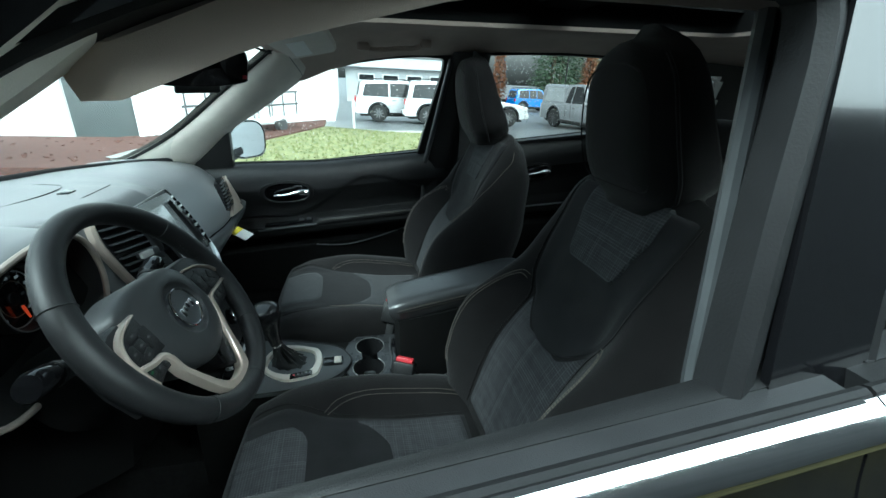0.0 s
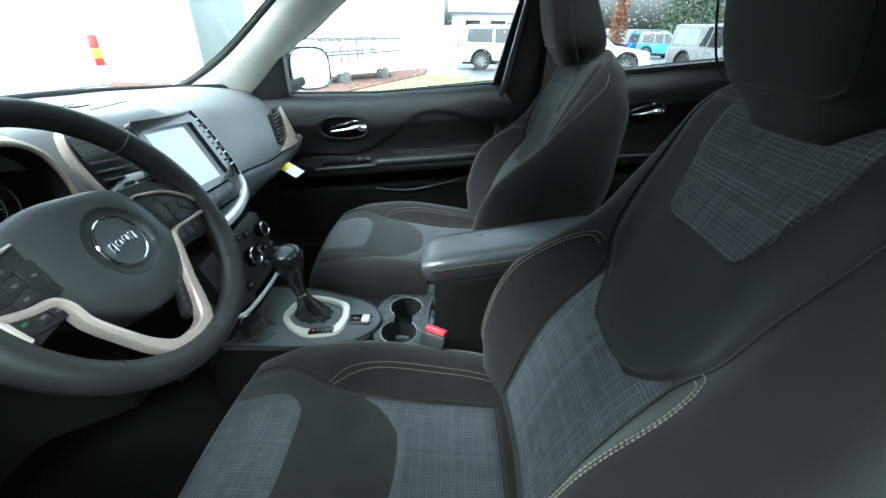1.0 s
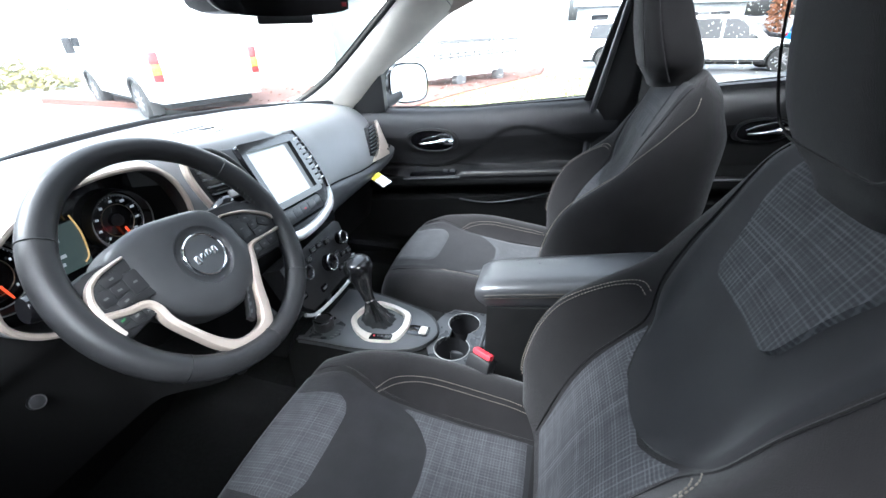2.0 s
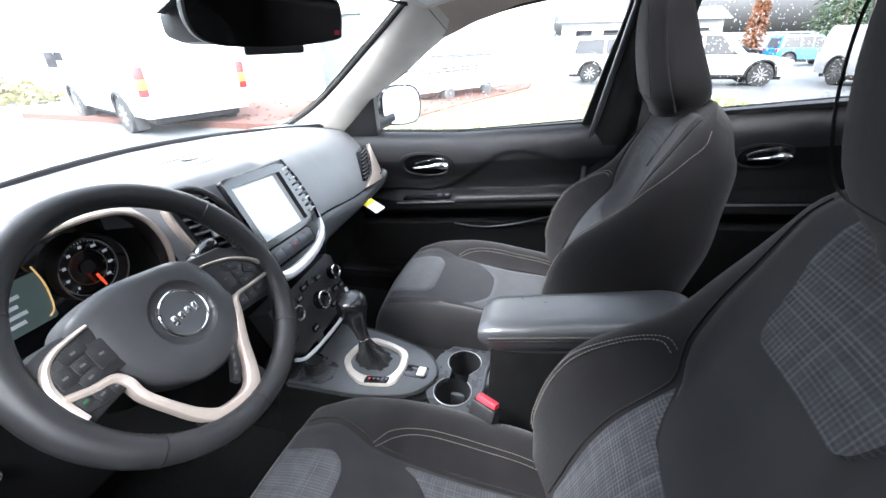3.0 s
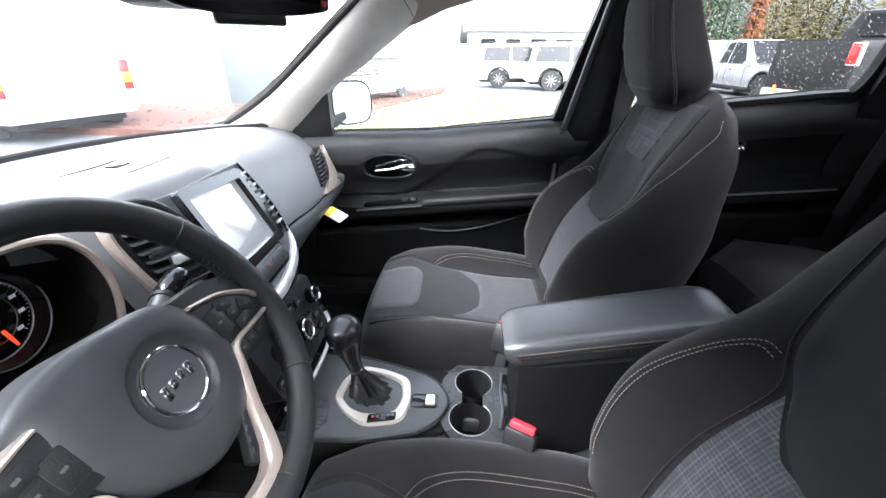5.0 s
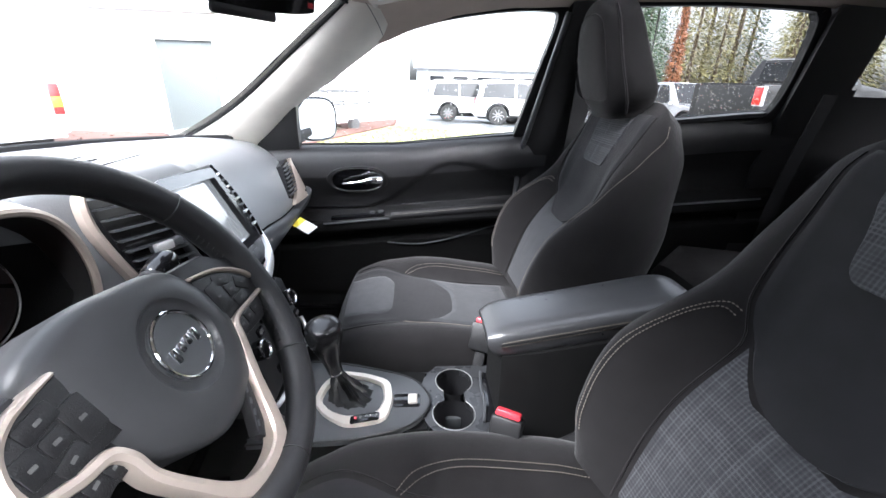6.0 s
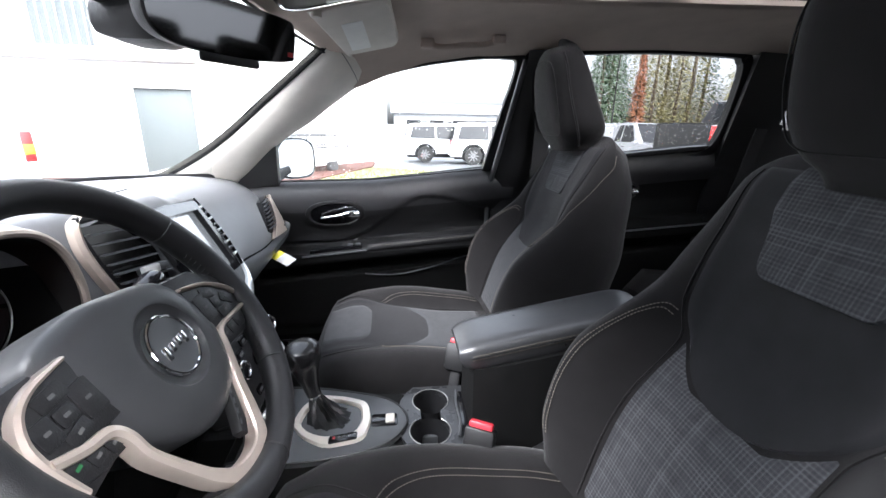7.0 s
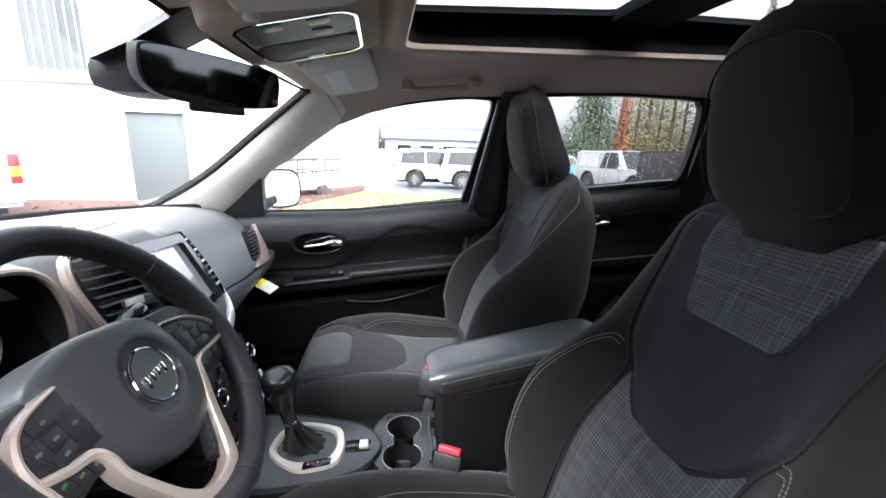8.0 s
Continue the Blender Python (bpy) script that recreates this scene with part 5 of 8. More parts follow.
part("slot_rim", tube(spline([(0.314, -0.062, 0.643), (0.322, -0.02, 0.643), (0.322, 0.03, 0.643), (0.328, 0.075, 0.643)], 5), 0.003, 6), TRIMGREY, console)
# armrest bin and lid
rings = []
for x, z0, w in ((0.338, 0.64, 0.058), (0.350, 0.60, 0.064), (0.40, 0.56, 0.070), (0.66, 0.50, 0.074), (0.70, 0.50, 0.072)):
    top = 0.772 + 0.18 * (x - 0.33)
    rings.append([(x, 0.006 - w - 0.016, 0.38), (x, 0.006 - w, top - 0.04), (x, 0.006 - w * 0.9, top), (x, 0.006 + w * 0.9, top), (x, 0.006 + w, top - 0.04), (x, 0.006 + w + 0.016, 0.38)])
part("armrest_bin", loft(rings), SHADEBLACK, console, "armrest bin darkened for shade")


def lid_z(x):
    """The height of the lid's stitched seam; the lid rises to the rear."""
    return 0.796 + 0.19 * (x - 0.32)


LID_Y, LID_W = 0.008, 0.062
rings = []
for k, x in enumerate(steps(0.312, 0.668, 30)):
    e = math.sqrt(max(0.0, 1 - max(0.0, 1 - (k + 0.25) / 4.0) ** 2)) if k < 4 else 1.0
    f = math.sqrt(max(0.0, 1 - max(0.0, (k - 25.6) / 4.6) ** 2)) if k > 25 else 1.0
    e = max(0.25, e * f)
    w = LID_W * lerp(0.72, 1.0, e)
    zs_ = lid_z(x)
    ring = []
    for i in range(32):
        a = math.tau * i / 32
        ca, sa = math.cos(a), math.sin(a)
        up = 0.024 * lerp(0.35, 1.0, e) if sa > 0 else 0.046 * lerp(0.5, 1.0, e)
        pinch = 1.0 if sa > 0 else 1.0 - 0.10 * abs(sa)
        ring.append((x + (0.020 * abs(min(0.0, sa)) * (1 - k / 30)), LID_Y + w * pinch * math.copysign(abs(ca) ** 0.42, ca), zs_ + up * math.copysign(abs(sa) ** 0.62, sa)))
    rings.append(ring)
lid = part("armrest_lid", loft(rings), LIDLEATHER, console, "padded black leather armrest lid")
for sg in (-1, 1):
    part("lid_seam", tube([(x, LID_Y + sg * (LID_W + 0.0003), lid_z(x)) for x in steps(0.332, 0.645, 14)], 0.0017, 5), PLASTIC, lid)
    bm = bmesh.new()
    for row in (0.0042, -0.0036):
        x = 0.334
        while x < 0.64:
            zz = lid_z(x) + row
            tube([(x, LID_Y + sg * (LID_W + 0.0006), zz), (x + 0.0045, LID_Y + sg * (LID_W + 0.0006), zz + 0.0009)], 0.0007, 4, bm=bm)
            x += 0.006
    part("lid_stitching", bm, THREAD, lid, "double row of pale stitching")

# seat belt buckles beside the console
for y, z, name in ((-0.106, 0.694, "red and black driver belt buckle"), (0.132, 0.72, "red and black passenger belt buckle")):
    bk = thing("belt_buckle", name, "seat belt buckle", (0.345, y, 0.50))
    m = Matrix.Translation((0.343, y, z + 0.004)) @ pose(0, 0, 0, 0, 24, 62)
    part("stalk", box((0.0, -0.012, -0.16), (0.010, 0.012, -0.02), 0.003, m=m), PLASTIC, bk)
    part("body", box((-0.014, -0.026, -0.06), (0.016, 0.026, 0.0), 0.005, m=m), PLASTIC, bk)
    part("release_button", box((-0.009, -0.021, -0.010), (0.008, 0.021, 0.010), 0.004, m=m), RED, bk, "red release button")


# ---- doors ----
def door_depth(x, z, rear=False, lift=0.0):
    """The inner face of a door as a distance from the car's middle line."""
    zb = belt(x) + lift
    y = 0.697 + 0.03 * smooth(0.86, 0.5, z)
    y -= 0.042 * smooth(zb - 0.19, zb - 0.07, z)
    y += 0.046 * (1 - math.sqrt(max(0.0, 1 - (max(0.0, z - zb + 0.070) / 0.0705) ** 2)))
    if rear:
        arm = 0.845 + 0.08 * (x - 0.95)
    else:
        sw = np.interp(x, [-0.3, 0.04, 0.10, 0.127, 0.17, 0.219, 0.26, 0.306, 0.36, 0.412, 0.482, 0.6], [0.80, 0.81, 0.835, 0.85, 0.885, 0.925, 0.955, 0.968, 0.964, 0.953, 0.930, 0.90])
        y += 0.013 * smooth(sw + 0.006, sw - 0.006, z)
        arm = 0.788 + 0.10 * (x - 0.10)
    y -= 0.054 * smooth(arm + 0.026, arm + 0.002, z) * smooth(arm - 0.075, arm - 0.030, z)
    y -= 0.022 * smooth(arm - 0.085, arm - 0.10, z) * smooth(0.45, 0.5, z)
    return y


def door(side, front, label):
    lift = 0.0 if side > 0 else 0.034
    sill = lambda x: belt(x) + lift
    depth_at = lambda x, z, rear=False: door_depth(x, z, rear, lift)
    x0, x1 = (-0.30, 0.60) if front else (0.625, 1.40)
    d = thing("car_door", label, "car door", ((x0 + x1) / 2, side * 0.72, 0.4))
    fn = lambda x, k: (x, side * depth_at(x, 0.42 + (sill(x) - 0.42) * k, not front), 0.42 + (sill(x) - 0.42) * k)
    # tones fall from top to bottom: window light above, shade below, put into the colour
    for ks, mat, lab in ((steps(0.84, 0.90, 6) + steps(0.90, 1.0, 24)[1:], LITPAD if front else PLASTIC, "soft upper pad toned lighter for window light"), (steps(0.60, 0.84, 26), PLASTIC if front else SHADEBLACK, "black moulded door panel"), (steps(0.0, 0.60, 48), SHADEBLACK, "lower door panel darkened for shade")):
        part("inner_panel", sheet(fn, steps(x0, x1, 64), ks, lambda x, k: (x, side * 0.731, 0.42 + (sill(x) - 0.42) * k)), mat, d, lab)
    part("panel_top", sheet(lambda x, k: (x, side * (lerp(0.699, side_y(sill(x)) + 0.013, k)), sill(x) + 0.003 - 0.004 * abs(k - 0.4)), steps(x0 + (0.13 if front else 0.02), x1 - 0.02, 24), steps(0, 1, 4), lambda x, k: (x, side * (lerp(0.699, side_y(sill(x)) + 0.013, k)), sill(x) - 0.012)), PLASTIC, d, "soft black panel top")
    part("belt_seal", tube([(x, side * 0.707, sill(x) - 0.010) for x in steps(x0 + (0.13 if front else 0.02), x1 - 0.02, 20)], 0.006, 8), RUBBER, d)
    # outer skin, with a crease and a bright strip under the window
    def skin_y(x, z):
        return 0.735 + 0.075 * smooth(sill(x), 0.75, z) - 0.02 * smooth(0.6, 0.3, z)
    part("outer_skin", sheet(lambda x, k: (x, side * skin_y(x, lerp(0.30, sill(x) - 0.006, k)), lerp(0.30, sill(x) - 0.006, k)), steps(x0 - 0.010, x1 + 0.011, 20), steps(0, 1, 24), lambda x, k: (x, side * (skin_y(x, lerp(0.30, sill(x) - 0.006, k)) - 0.003), lerp(0.30, sill(x) - 0.006, k))), PAINT, d, "wet black paint")
    rings = []
    for x in steps(x0 - 0.011, x1 + 0.012, 16):
        z = sill(x) - 0.014
        rings.append([(x, side * (0.724 + a), z + b) for a, b in ((0.0, 0.012), (0.005, 0.014), (0.018, 0.007), (0.025, -0.004), (0.025, -0.014), (0.018, -0.020), (0.0, -0.016))])
    part("belt_strip", loft(rings), CHROME, d, "bright chrome strip below the window")
    part("outer_seal", tube([(x, side * 0.722, sill(x) - 0.003) for x in steps(x0 - 0.010, x1 + 0.011, 16)], 0.0065, 8), RUBBER, d)
    # release lever in its oval cup
    if front:
        c, w, h, tilt = (0.014, 0.908), 0.190, 0.092, 0.05
    else:
        c, w, h, tilt = (0.985, 0.978), 0.150, 0.080, 0.05
    oval = []
    for k in range(40):
        a = math.tau * k / 40
        ca, sa = math.cos(a), math.sin(a)
        oval.append((c[0] + w / 2 * math.copysign(abs(ca) ** 0.85, ca), c[1] + h / 2 * math.copysign(abs(sa) ** 0.8, sa) + tilt * w / 2 * ca))
    face = lambda a, b, dd: (a, side * (depth_at(a, b, not front) - dd), b)
    small = [(lerp(c[0], a, 0.80), lerp(c[1], b, 0.78)) for a, b in oval]
    tiny = [(lerp(c[0], a, 0.70), lerp(c[1], b, 0.66)) for a, b in oval]
    cup = part("handle_cup", loft([[face(a, b, -0.004) for a, b in oval], [face(a, b, 0.007) for a, b in [(lerp(c[0], p, 0.97), lerp(c[1], q, 0.97)) for p, q in oval]], [face(a, b, 0.008) for a, b in [(lerp(c[0], p, 0.86), lerp(c[1], q, 0.85)) for p, q in oval]], [face(a, b, 0.002) for a, b in small]], True, False), PLASTIC, d, "raised black surround")
    part("cup_floor", loft([[face(a, b, 0.003) for a, b in small], [face(a, b, 0.0015) for a, b in tiny], [face(lerp(c[0], a, 0.05), lerp(c[1], b, 0.05), 0.0015) for a, b in oval]]), GLOSSBLACK, cup)
    s = w / 0.19
    lev = [(-0.043 * s, -0.010, 0.010), (-0.02 * s, -0.006, 0.018), (0.015 * s, 0.0, 0.020), (0.040 * s, 0.006, 0.019), (0.066 * s, 0.006, 0.015), (0.078 * s, 0.005, 0.010)]
    part("release_lever", tube(spline([face(c[0] + a, c[1] + b, e) for a, b, e in lev], 5), [0.0055 + 0.0075 * smooth(0.30, 0.75, i / 25) - 0.004 * smooth(0.9, 1.0, i / 25) for i in range(26)], 12, squash=0.8), CHROME, cup, "chrome release lever")
    part("lock_pin", disc(face(c[0] + 0.060 * s, c[1] + 0.006, 0.026), (0, -side, 0), 0.0045, 0.002, 14), GLOSSBLACK, cup)
    # armrest edging
    if front:
        arm = lambda x: 0.788 + 0.10 * (x - 0.10)
        part("armrest_trim", tube([(x, side * (depth_at(x, arm(x) - 0.004) - 0.001), arm(x) - 0.004) for x in steps(-0.10, 0.110, 12)], 0.0035, 8), TRIMGREY, d, "grey trim line")
        part("switch_plate", sheet(lambda x, y: (x, side * y, arm(x) + 0.0145), steps(-0.075, 0.095, 6), steps(0.660, 0.690, 3), lambda x, y: (x, side * y, arm(x) + 0.004)), GLOSSBLACK, d)
        for x in (0.055, 0.082):
            part("window_switch", box((x - 0.008, min(side * 0.668, side * 0.682), arm(x) + 0.013), (x + 0.008, max(side * 0.668, side * 0.682), arm(x) + 0.021), 0.003), TRIMGREY, d)
        part("armrest_pad", tube([(x, side * (depth_at(x, arm(x)) + 0.010), arm(x) + 0.002) for x in steps(0.118, 0.52, 20)], 0.0145, 12), LEATHER, d, "padded leather armrest")
        part("armrest_stitching", stitches(lambda a, b: (a, side * (depth_at(a, arm(a)) + 0.010 - 0.0147 * math.cos(b)), arm(a) + 0.002 + 0.0147 * math.sin(b)), [(x, 0.5) for x in steps(0.13, 0.51, 8)], 0.0004, outward=Vector((0, -side, 1))), THREAD, d)
        part("pocket_edge", tube(spline([(x, side * (depth_at(x, z) - 0.003), z) for x, z in ((0.10, 0.688), (0.16, 0.682), (0.228, 0.684), (0.33, 0.708), (0.443, 0.738), (0.5, 0.752))], 5), 0.0028, 6), TRIMGREY, d)
    else:
        arm = lambda x: 0.845 + 0.08 * (x - 0.95)
        part("armrest_trim", tube([(x, side * (depth_at(x, arm(x) - 0.004, True) - 0.001), arm(x) - 0.004) for x in steps(0.80, 1.34, 12)], 0.0035, 8), TRIMGREY, d)
    # window frame round the opening
    win = [(a, b + (0.028 if side < 0 and b > 1.15 and a < 0.5 else 0.0)) for a, b in (FRONT_WIN if front else REAR_WIN)]
    out = [(p.x, p.y) for p in spline([(a, b, 0) for a, b in win], 4, True)]
    cx, cz2 = sum(a for a, b in out) / len(out), sum(b for a, b in out) / len(out)
    grow = []
    for i, (a, b) in enumerate(out):
        p, q = out[i - 1], out[(i + 1) % len(out)]
        t = Vector((q[0] - p[0], q[1] - p[1])).normalized()
        grow.append((a - t.y * 0.030, b + t.x * 0.030))
    if (grow[10][0] - cx) ** 2 + (grow[10][1] - cz2) ** 2 < (out[10][0] - cx) ** 2 + (out[10][1] - cz2) ** 2:
        grow = [(2 * a - g, 2 * b - h) for (a, b), (g, h) in zip(out, grow)]
    wy = lambda z, e: side * (side_y(z) + e)
    rings = [[(a, wy(b, 0.008), b) for a, b in out], [(lerp(a, c, 0.3), wy(lerp(b, e, 0.3), 0.004), lerp(b, e, 0.3)) for (a, b), (c, e) in zip(out, grow)], [(c, wy(e, 0.006), e) for c, e in grow], [(c, wy(e, 0.035), e) for c, e in grow], [(lerp(a, c, 0.4), wy(lerp(b, e, 0.4), 0.042), lerp(b, e, 0.4)) for (a, b), (c, e) in zip(out, grow)], [(a, wy(b, 0.035), b) for a, b in out], [(a, wy(b, 0.016), b) for a, b in out]]
    part("window_frame", loft(rings + [rings[0]], True, False), RUBBER, d, "black rubber window frame")
    if side > 0 or not front:
        bm = bmesh.new()
        bm.faces.new([bm.verts.new((a, side * (side_y(b) + 0.015), b)) for a, b in out])
        bmesh.ops.triangulate(bm, faces=bm.faces)
        g = part("window_pane", bm, GLASS if front else PRIVACY, d, "rain-spotted glass")
        g.visible_shadow = not front
    return d


door(1, True, "black front passenger door with moulded panel and wet window")
door(1, False, "black rear passenger door with tinted window")
door(-1, True, "black driver door with its window lowered")
door(-1, False, "black rear door behind the driver with tinted window")

# rain on the passenger side's windows
rain = thing("rain_drops", "rain drops on the window glass", "rain", (0.6, 0.68, 1.2), "stuff")
rng = random.Random(4)


def inside(poly, x, z):
    hit = False
    for (a, b), (c, d) in zip(poly, poly[1:] + poly[:1]):
        if (b > z) != (d > z) and x < a + (z - b) / (d - b) * (c - a):
            hit = not hit
    return hit


ver, fac = [], []
for win, count, lo, hi in ((FRONT_WIN, 620, 0.0006, 0.0015), (REAR_WIN, 1900, 0.0006, 0.0017)):
    done = 0
    while done < count:
        x, z = rng.uniform(-0.2, 1.32), rng.uniform(1.0, 1.42)
        if not inside(win, x, z):
            continue
        if win is FRONT_WIN and rng.random() > 0.35 + 0.65 * smooth(0.35, -0.1, x):
            continue
        done += 1
        r = rng.uniform(lo, hi) * (1.5 if rng.random() < 0.1 else 1.0)
        y = side_y(z) + 0.0165
        base = len(ver)
        sq = rng.uniform(0.8, 1.5)
        ver.append((x, y + r * 0.55, z))
        for k in range(7):
            a = math.tau * k / 7
            ver.append((x + 0.7 * r * math.cos(a), y + r * 0.38, z + 0.7 * r * sq * math.sin(a)))
        for k in range(7):
            a = math.tau * k / 7
            ver.append((x + r * math.cos(a), y, z + r * sq * math.sin(a)))
        for k in range(7):
            j = (k + 1) % 7
            fac.append((base, base + 1 + k, base + 1 + j))
            fac.append((base + 1 + k, base + 8 + k, base + 8 + j, base + 1 + j))
me = bpy.data.meshes.new("rain_drops")
me.from_pydata([Vector(v) - Vector((0.6, 0.68, 1.2)) for v in ver], [], fac)
me.polygons.foreach_set("use_smooth", [True] * len(me.polygons))
me.materials.append(WATER)
drops = new("drops", me)
drops.parent = rain
drops.visible_shadow = False

# ---- pillars and side walls ----
WS_EDGE = [(-0.51, 0.642, 1.025), (-0.440, 0.607, 1.036), (-0.279, 0.567, 1.125), (-0.109, 0.537, 1.259), (0.026, 0.486, 1.360), (0.070, 0.470, 1.400)]
WIN_EDGE = [(-0.33, 0.700, 0.985), (-0.26, 0.695, 1.01), (-0.145, 0.655, 1.122), (-0.046, 0.640, 1.190), (0.072, 0.624, 1.272), (0.125, 0.622, 1.312)]
def wing_z(x, z):
    """The wing falls away forward of the windscreen's foot."""
    return 0.42 + (z - 0.42) * (1 - 0.22 * smooth(-0.34, -0.75, x))


for side, nm in ((1, "passenger"), (-1, "driver")):
    pil = thing("pillar_trim", "beige windscreen pillar trim", "pillar trim", (-0.2, side * 0.6, 1.0), "structure")
    up = 0.0 if side > 0 else 0.026
    a, b = spline(WS_EDGE, 6), spline([(x, y, z + up * smooth(-0.2, 0.0, x)) for x, y, z in WIN_EDGE], 6)
    rings = []
    for p, q in zip(a, b):
        ring = []
        for k in range(9):
            f = k / 8
            c = p.lerp(q, f) + Vector((0.012, -0.020, -0.006)) * math.sin(f * math.pi) ** 0.6
            ring.append(Vector((c.x, side * c.y, c.z)))
        for f in (1.0, 0.5, 0.0):
            c = p.lerp(q, f) + Vector((-0.02, 0.05, 0.02)) * (1 if f == 0.5 else 0.4)
            ring.append(Vector((c.x, side * c.y, c.z)))
        rings.append(ring)
    part("cover", loft(rings), PILLARCLOTH, pil)
    part("glass_edge", tube([Vector((p.x - 0.003, side * p.y, p.z)) for p in a], 0.004, 8), RUBBER, pil, "black bonded glass edge")
    part("glass_border", loft([[Vector((p.x + dx, side * (p.y + dy), p.z + dz)) for dx, dy, dz in ((0.0, 0.004, 0.0), (-0.003, -0.007, 0.001), (-0.007, -0.007, 0.003), (-0.010, 0.006, 0.003))] for p in a]), RUBBER, pil, "black printed border of the windscreen")
    part("trim_seam", tube([Vector((c.x, side * c.y, c.z)) for c in (a[-4].lerp(b[-4], f) + Vector((0.012, -0.020, -0.006)) * math.sin(f * math.pi) ** 0.6 for f in steps(0.02, 0.98, 12))], 0.0009, 5), PLASTIC, pil)
    ca_, cb_ = a + [Vector((0.16, 0.465, 1.425)), Vector((0.30, 0.47, 1.44))], b + [Vector((0.20, 0.612, 1.345)), Vector((0.30, 0.606, 1.375))]
    part("outer_skin", loft([[Vector((c.x, side * c.y, c.z)) for c in (p + Vector((-0.016, 0.006, 0.012)), p.lerp(q, 0.35) + Vector((-0.020, 0.062, 0.040)), p.lerp(q, 0.75) + Vector((-0.014, 0.058, 0.036)), q + Vector((-0.006, 0.046, 0.014)), q + Vector((-0.004, 0.030, 0.006)), p + Vector((-0.008, 0.016, 0.006)))] for p, q in zip(ca_, cb_)]), PAINT, pil, "wet black outer skin")
    # mirror sail
    sail = slab([(-0.30, 0.985), (-0.156, 1.0), (-0.146, 1.122), (-0.19, 1.095), (-0.235, 1.05)], lambda u, v, d: (u, side * (side_y(v) - 0.014 + d), v), 0.03, 0.0)
    part("mirror_sail", sail, PLASTIC, pil, "black triangular cover")
    # B pillar: lower and upper covers between the doors
    bp = thing("middle_pillar_trim", "black pillar trim between the doors", "pillar trim", (0.6, side * 0.66, 0.5), "structure")
    rings = []
    for z in steps(0.40, 1.40, 22):
        f = max(0.0, (z - 1.05) / 0.35)
        xa = lerp(0.535, 0.590, f) if z > 1.05 else 0.53
        xb = lerp(0.700, 0.725, f) if z > 1.05 else 0.72
        y = side_y(max(z, 0.95)) - 0.016
        rings.append([(xa, side * (y + 0.03), z), (xa + 0.004, side * y, z), (xa + 0.03, side * (y - 0.016), z), (xb - 0.03, side * (y - 0.016), z), (xb - 0.004, side * y, z), (xb, side * (y + 0.03), z)])
    part("cover", loft(rings), PLASTIC, bp)
    part("door_seal", tube(spline([(0.522, side * (side_y(z) - 0.016 if z > 0.95 else 0.69), z) if z <= 1.05 else (lerp(0.528, 0.584, (z - 1.05) / 0.33), side * (side_y(z) - 0.020), z) for z in (0.5, 0.7, 0.9, 1.0, 1.06, 1.15, 1.25, 1.34, 1.375)], 4), 0.0085, 8), TRIMGREY, bp, "grey rubber door seal")
    belt_strap = thing("seat_belt", "black seat belt webbing on the pillar", "seat belt", (0.62, side * 0.63, 0.6))
    part("webbing", loft([[(x - 0.023, side * (y - 0.001), z), (x + 0.023, side * (y - 0.001), z), (x + 0.023, side * (y + 0.001), z), (x - 0.023, side * (y + 0.001), z)] for x, y, z in ((0.655, 0.578, 1.25), (0.66, 0.61, 1.0), (0.665, 0.635, 0.75), (0.67, 0.645, 0.50))]), SEATBELT, belt_strap)
    part("guide", box((0.625, min(side * 0.575, side * 0.60), 1.235), (0.69, max(side * 0.575, side * 0.60), 1.275), 0.008), PLASTIC, belt_strap)
    # C and D pillars with the quarter window
    cp = thing("rear_pillar_trim", "black rear pillar trim with a small quarter window", "pillar trim", (1.7, side * 0.66, 0.5), "structure")
    qy = lambda z: 0.7 - 0.27 * (max(z, 0.95) - 0.95) - 0.012
    part("cover", sheet(lambda x, z: (x, side * qy(z), z), steps(1.315, 2.12, 46), steps(0.40, 1.44, 60), lambda x, z: (x, side * (qy(z) + 0.05), z), lambda x, z: inside(QUARTER_WIN, x, z)), PLASTIC, cp)
    bm = bmesh.new()
    bm.faces.new([bm.verts.new((a, side * (qy(b) + 0.03), b)) for a, b in QUARTER_WIN])
    part("quarter_pane", bm, PRIVACY, cp, "dark tinted glass")
    part("rear_belt", loft([[(x - 0.023, side * (y - 0.001), z), (x + 0.023, side * (y - 0.001), z), (x + 0.023, side * (y + 0.001), z), (x - 0.023, side * (y + 0.001), z)] for x, y, z in ((1.40, 0.585, 1.20), (1.38, 0.61, 1.0), (1.36, 0.62, 0.8))]), SEATBELT, cp)
    # body side below the pillars, outside
    body = thing("body_side", "wet black body side of the car", "car body", (0.6, side * 0.75, 0.3), "structure")
    part("sill", box((-0.78, min(side * 0.70, side * 0.79), 0.22), (2.14, max(side * 0.70, side * 0.79), 0.445), 0.03), PAINT, body)
    part("rear_quarter", sheet(lambda x, z: (x, side * (0.80 - 0.09 * smooth(0.8, 1.2, z) - 0.27 * max(0, z - 1.15) * 0.6), z), steps(1.405, 2.14, 10), steps(0.36, 1.17, 10), lambda x, z: (x, side * (0.76 - 0.06 * smooth(0.8, 1.2, z)), z)), PAINT, body)
    part("front_wing", sheet(lambda x, z: (x, side * (0.81 - 0.06 * smooth(0.8, 1.03, z)), wing_z(x, z)), steps(-1.35, -0.305, 12), steps(0.42, 1.0, 10), lambda x, z: (x, side * 0.745, wing_z(x, z))), PAINT, body)
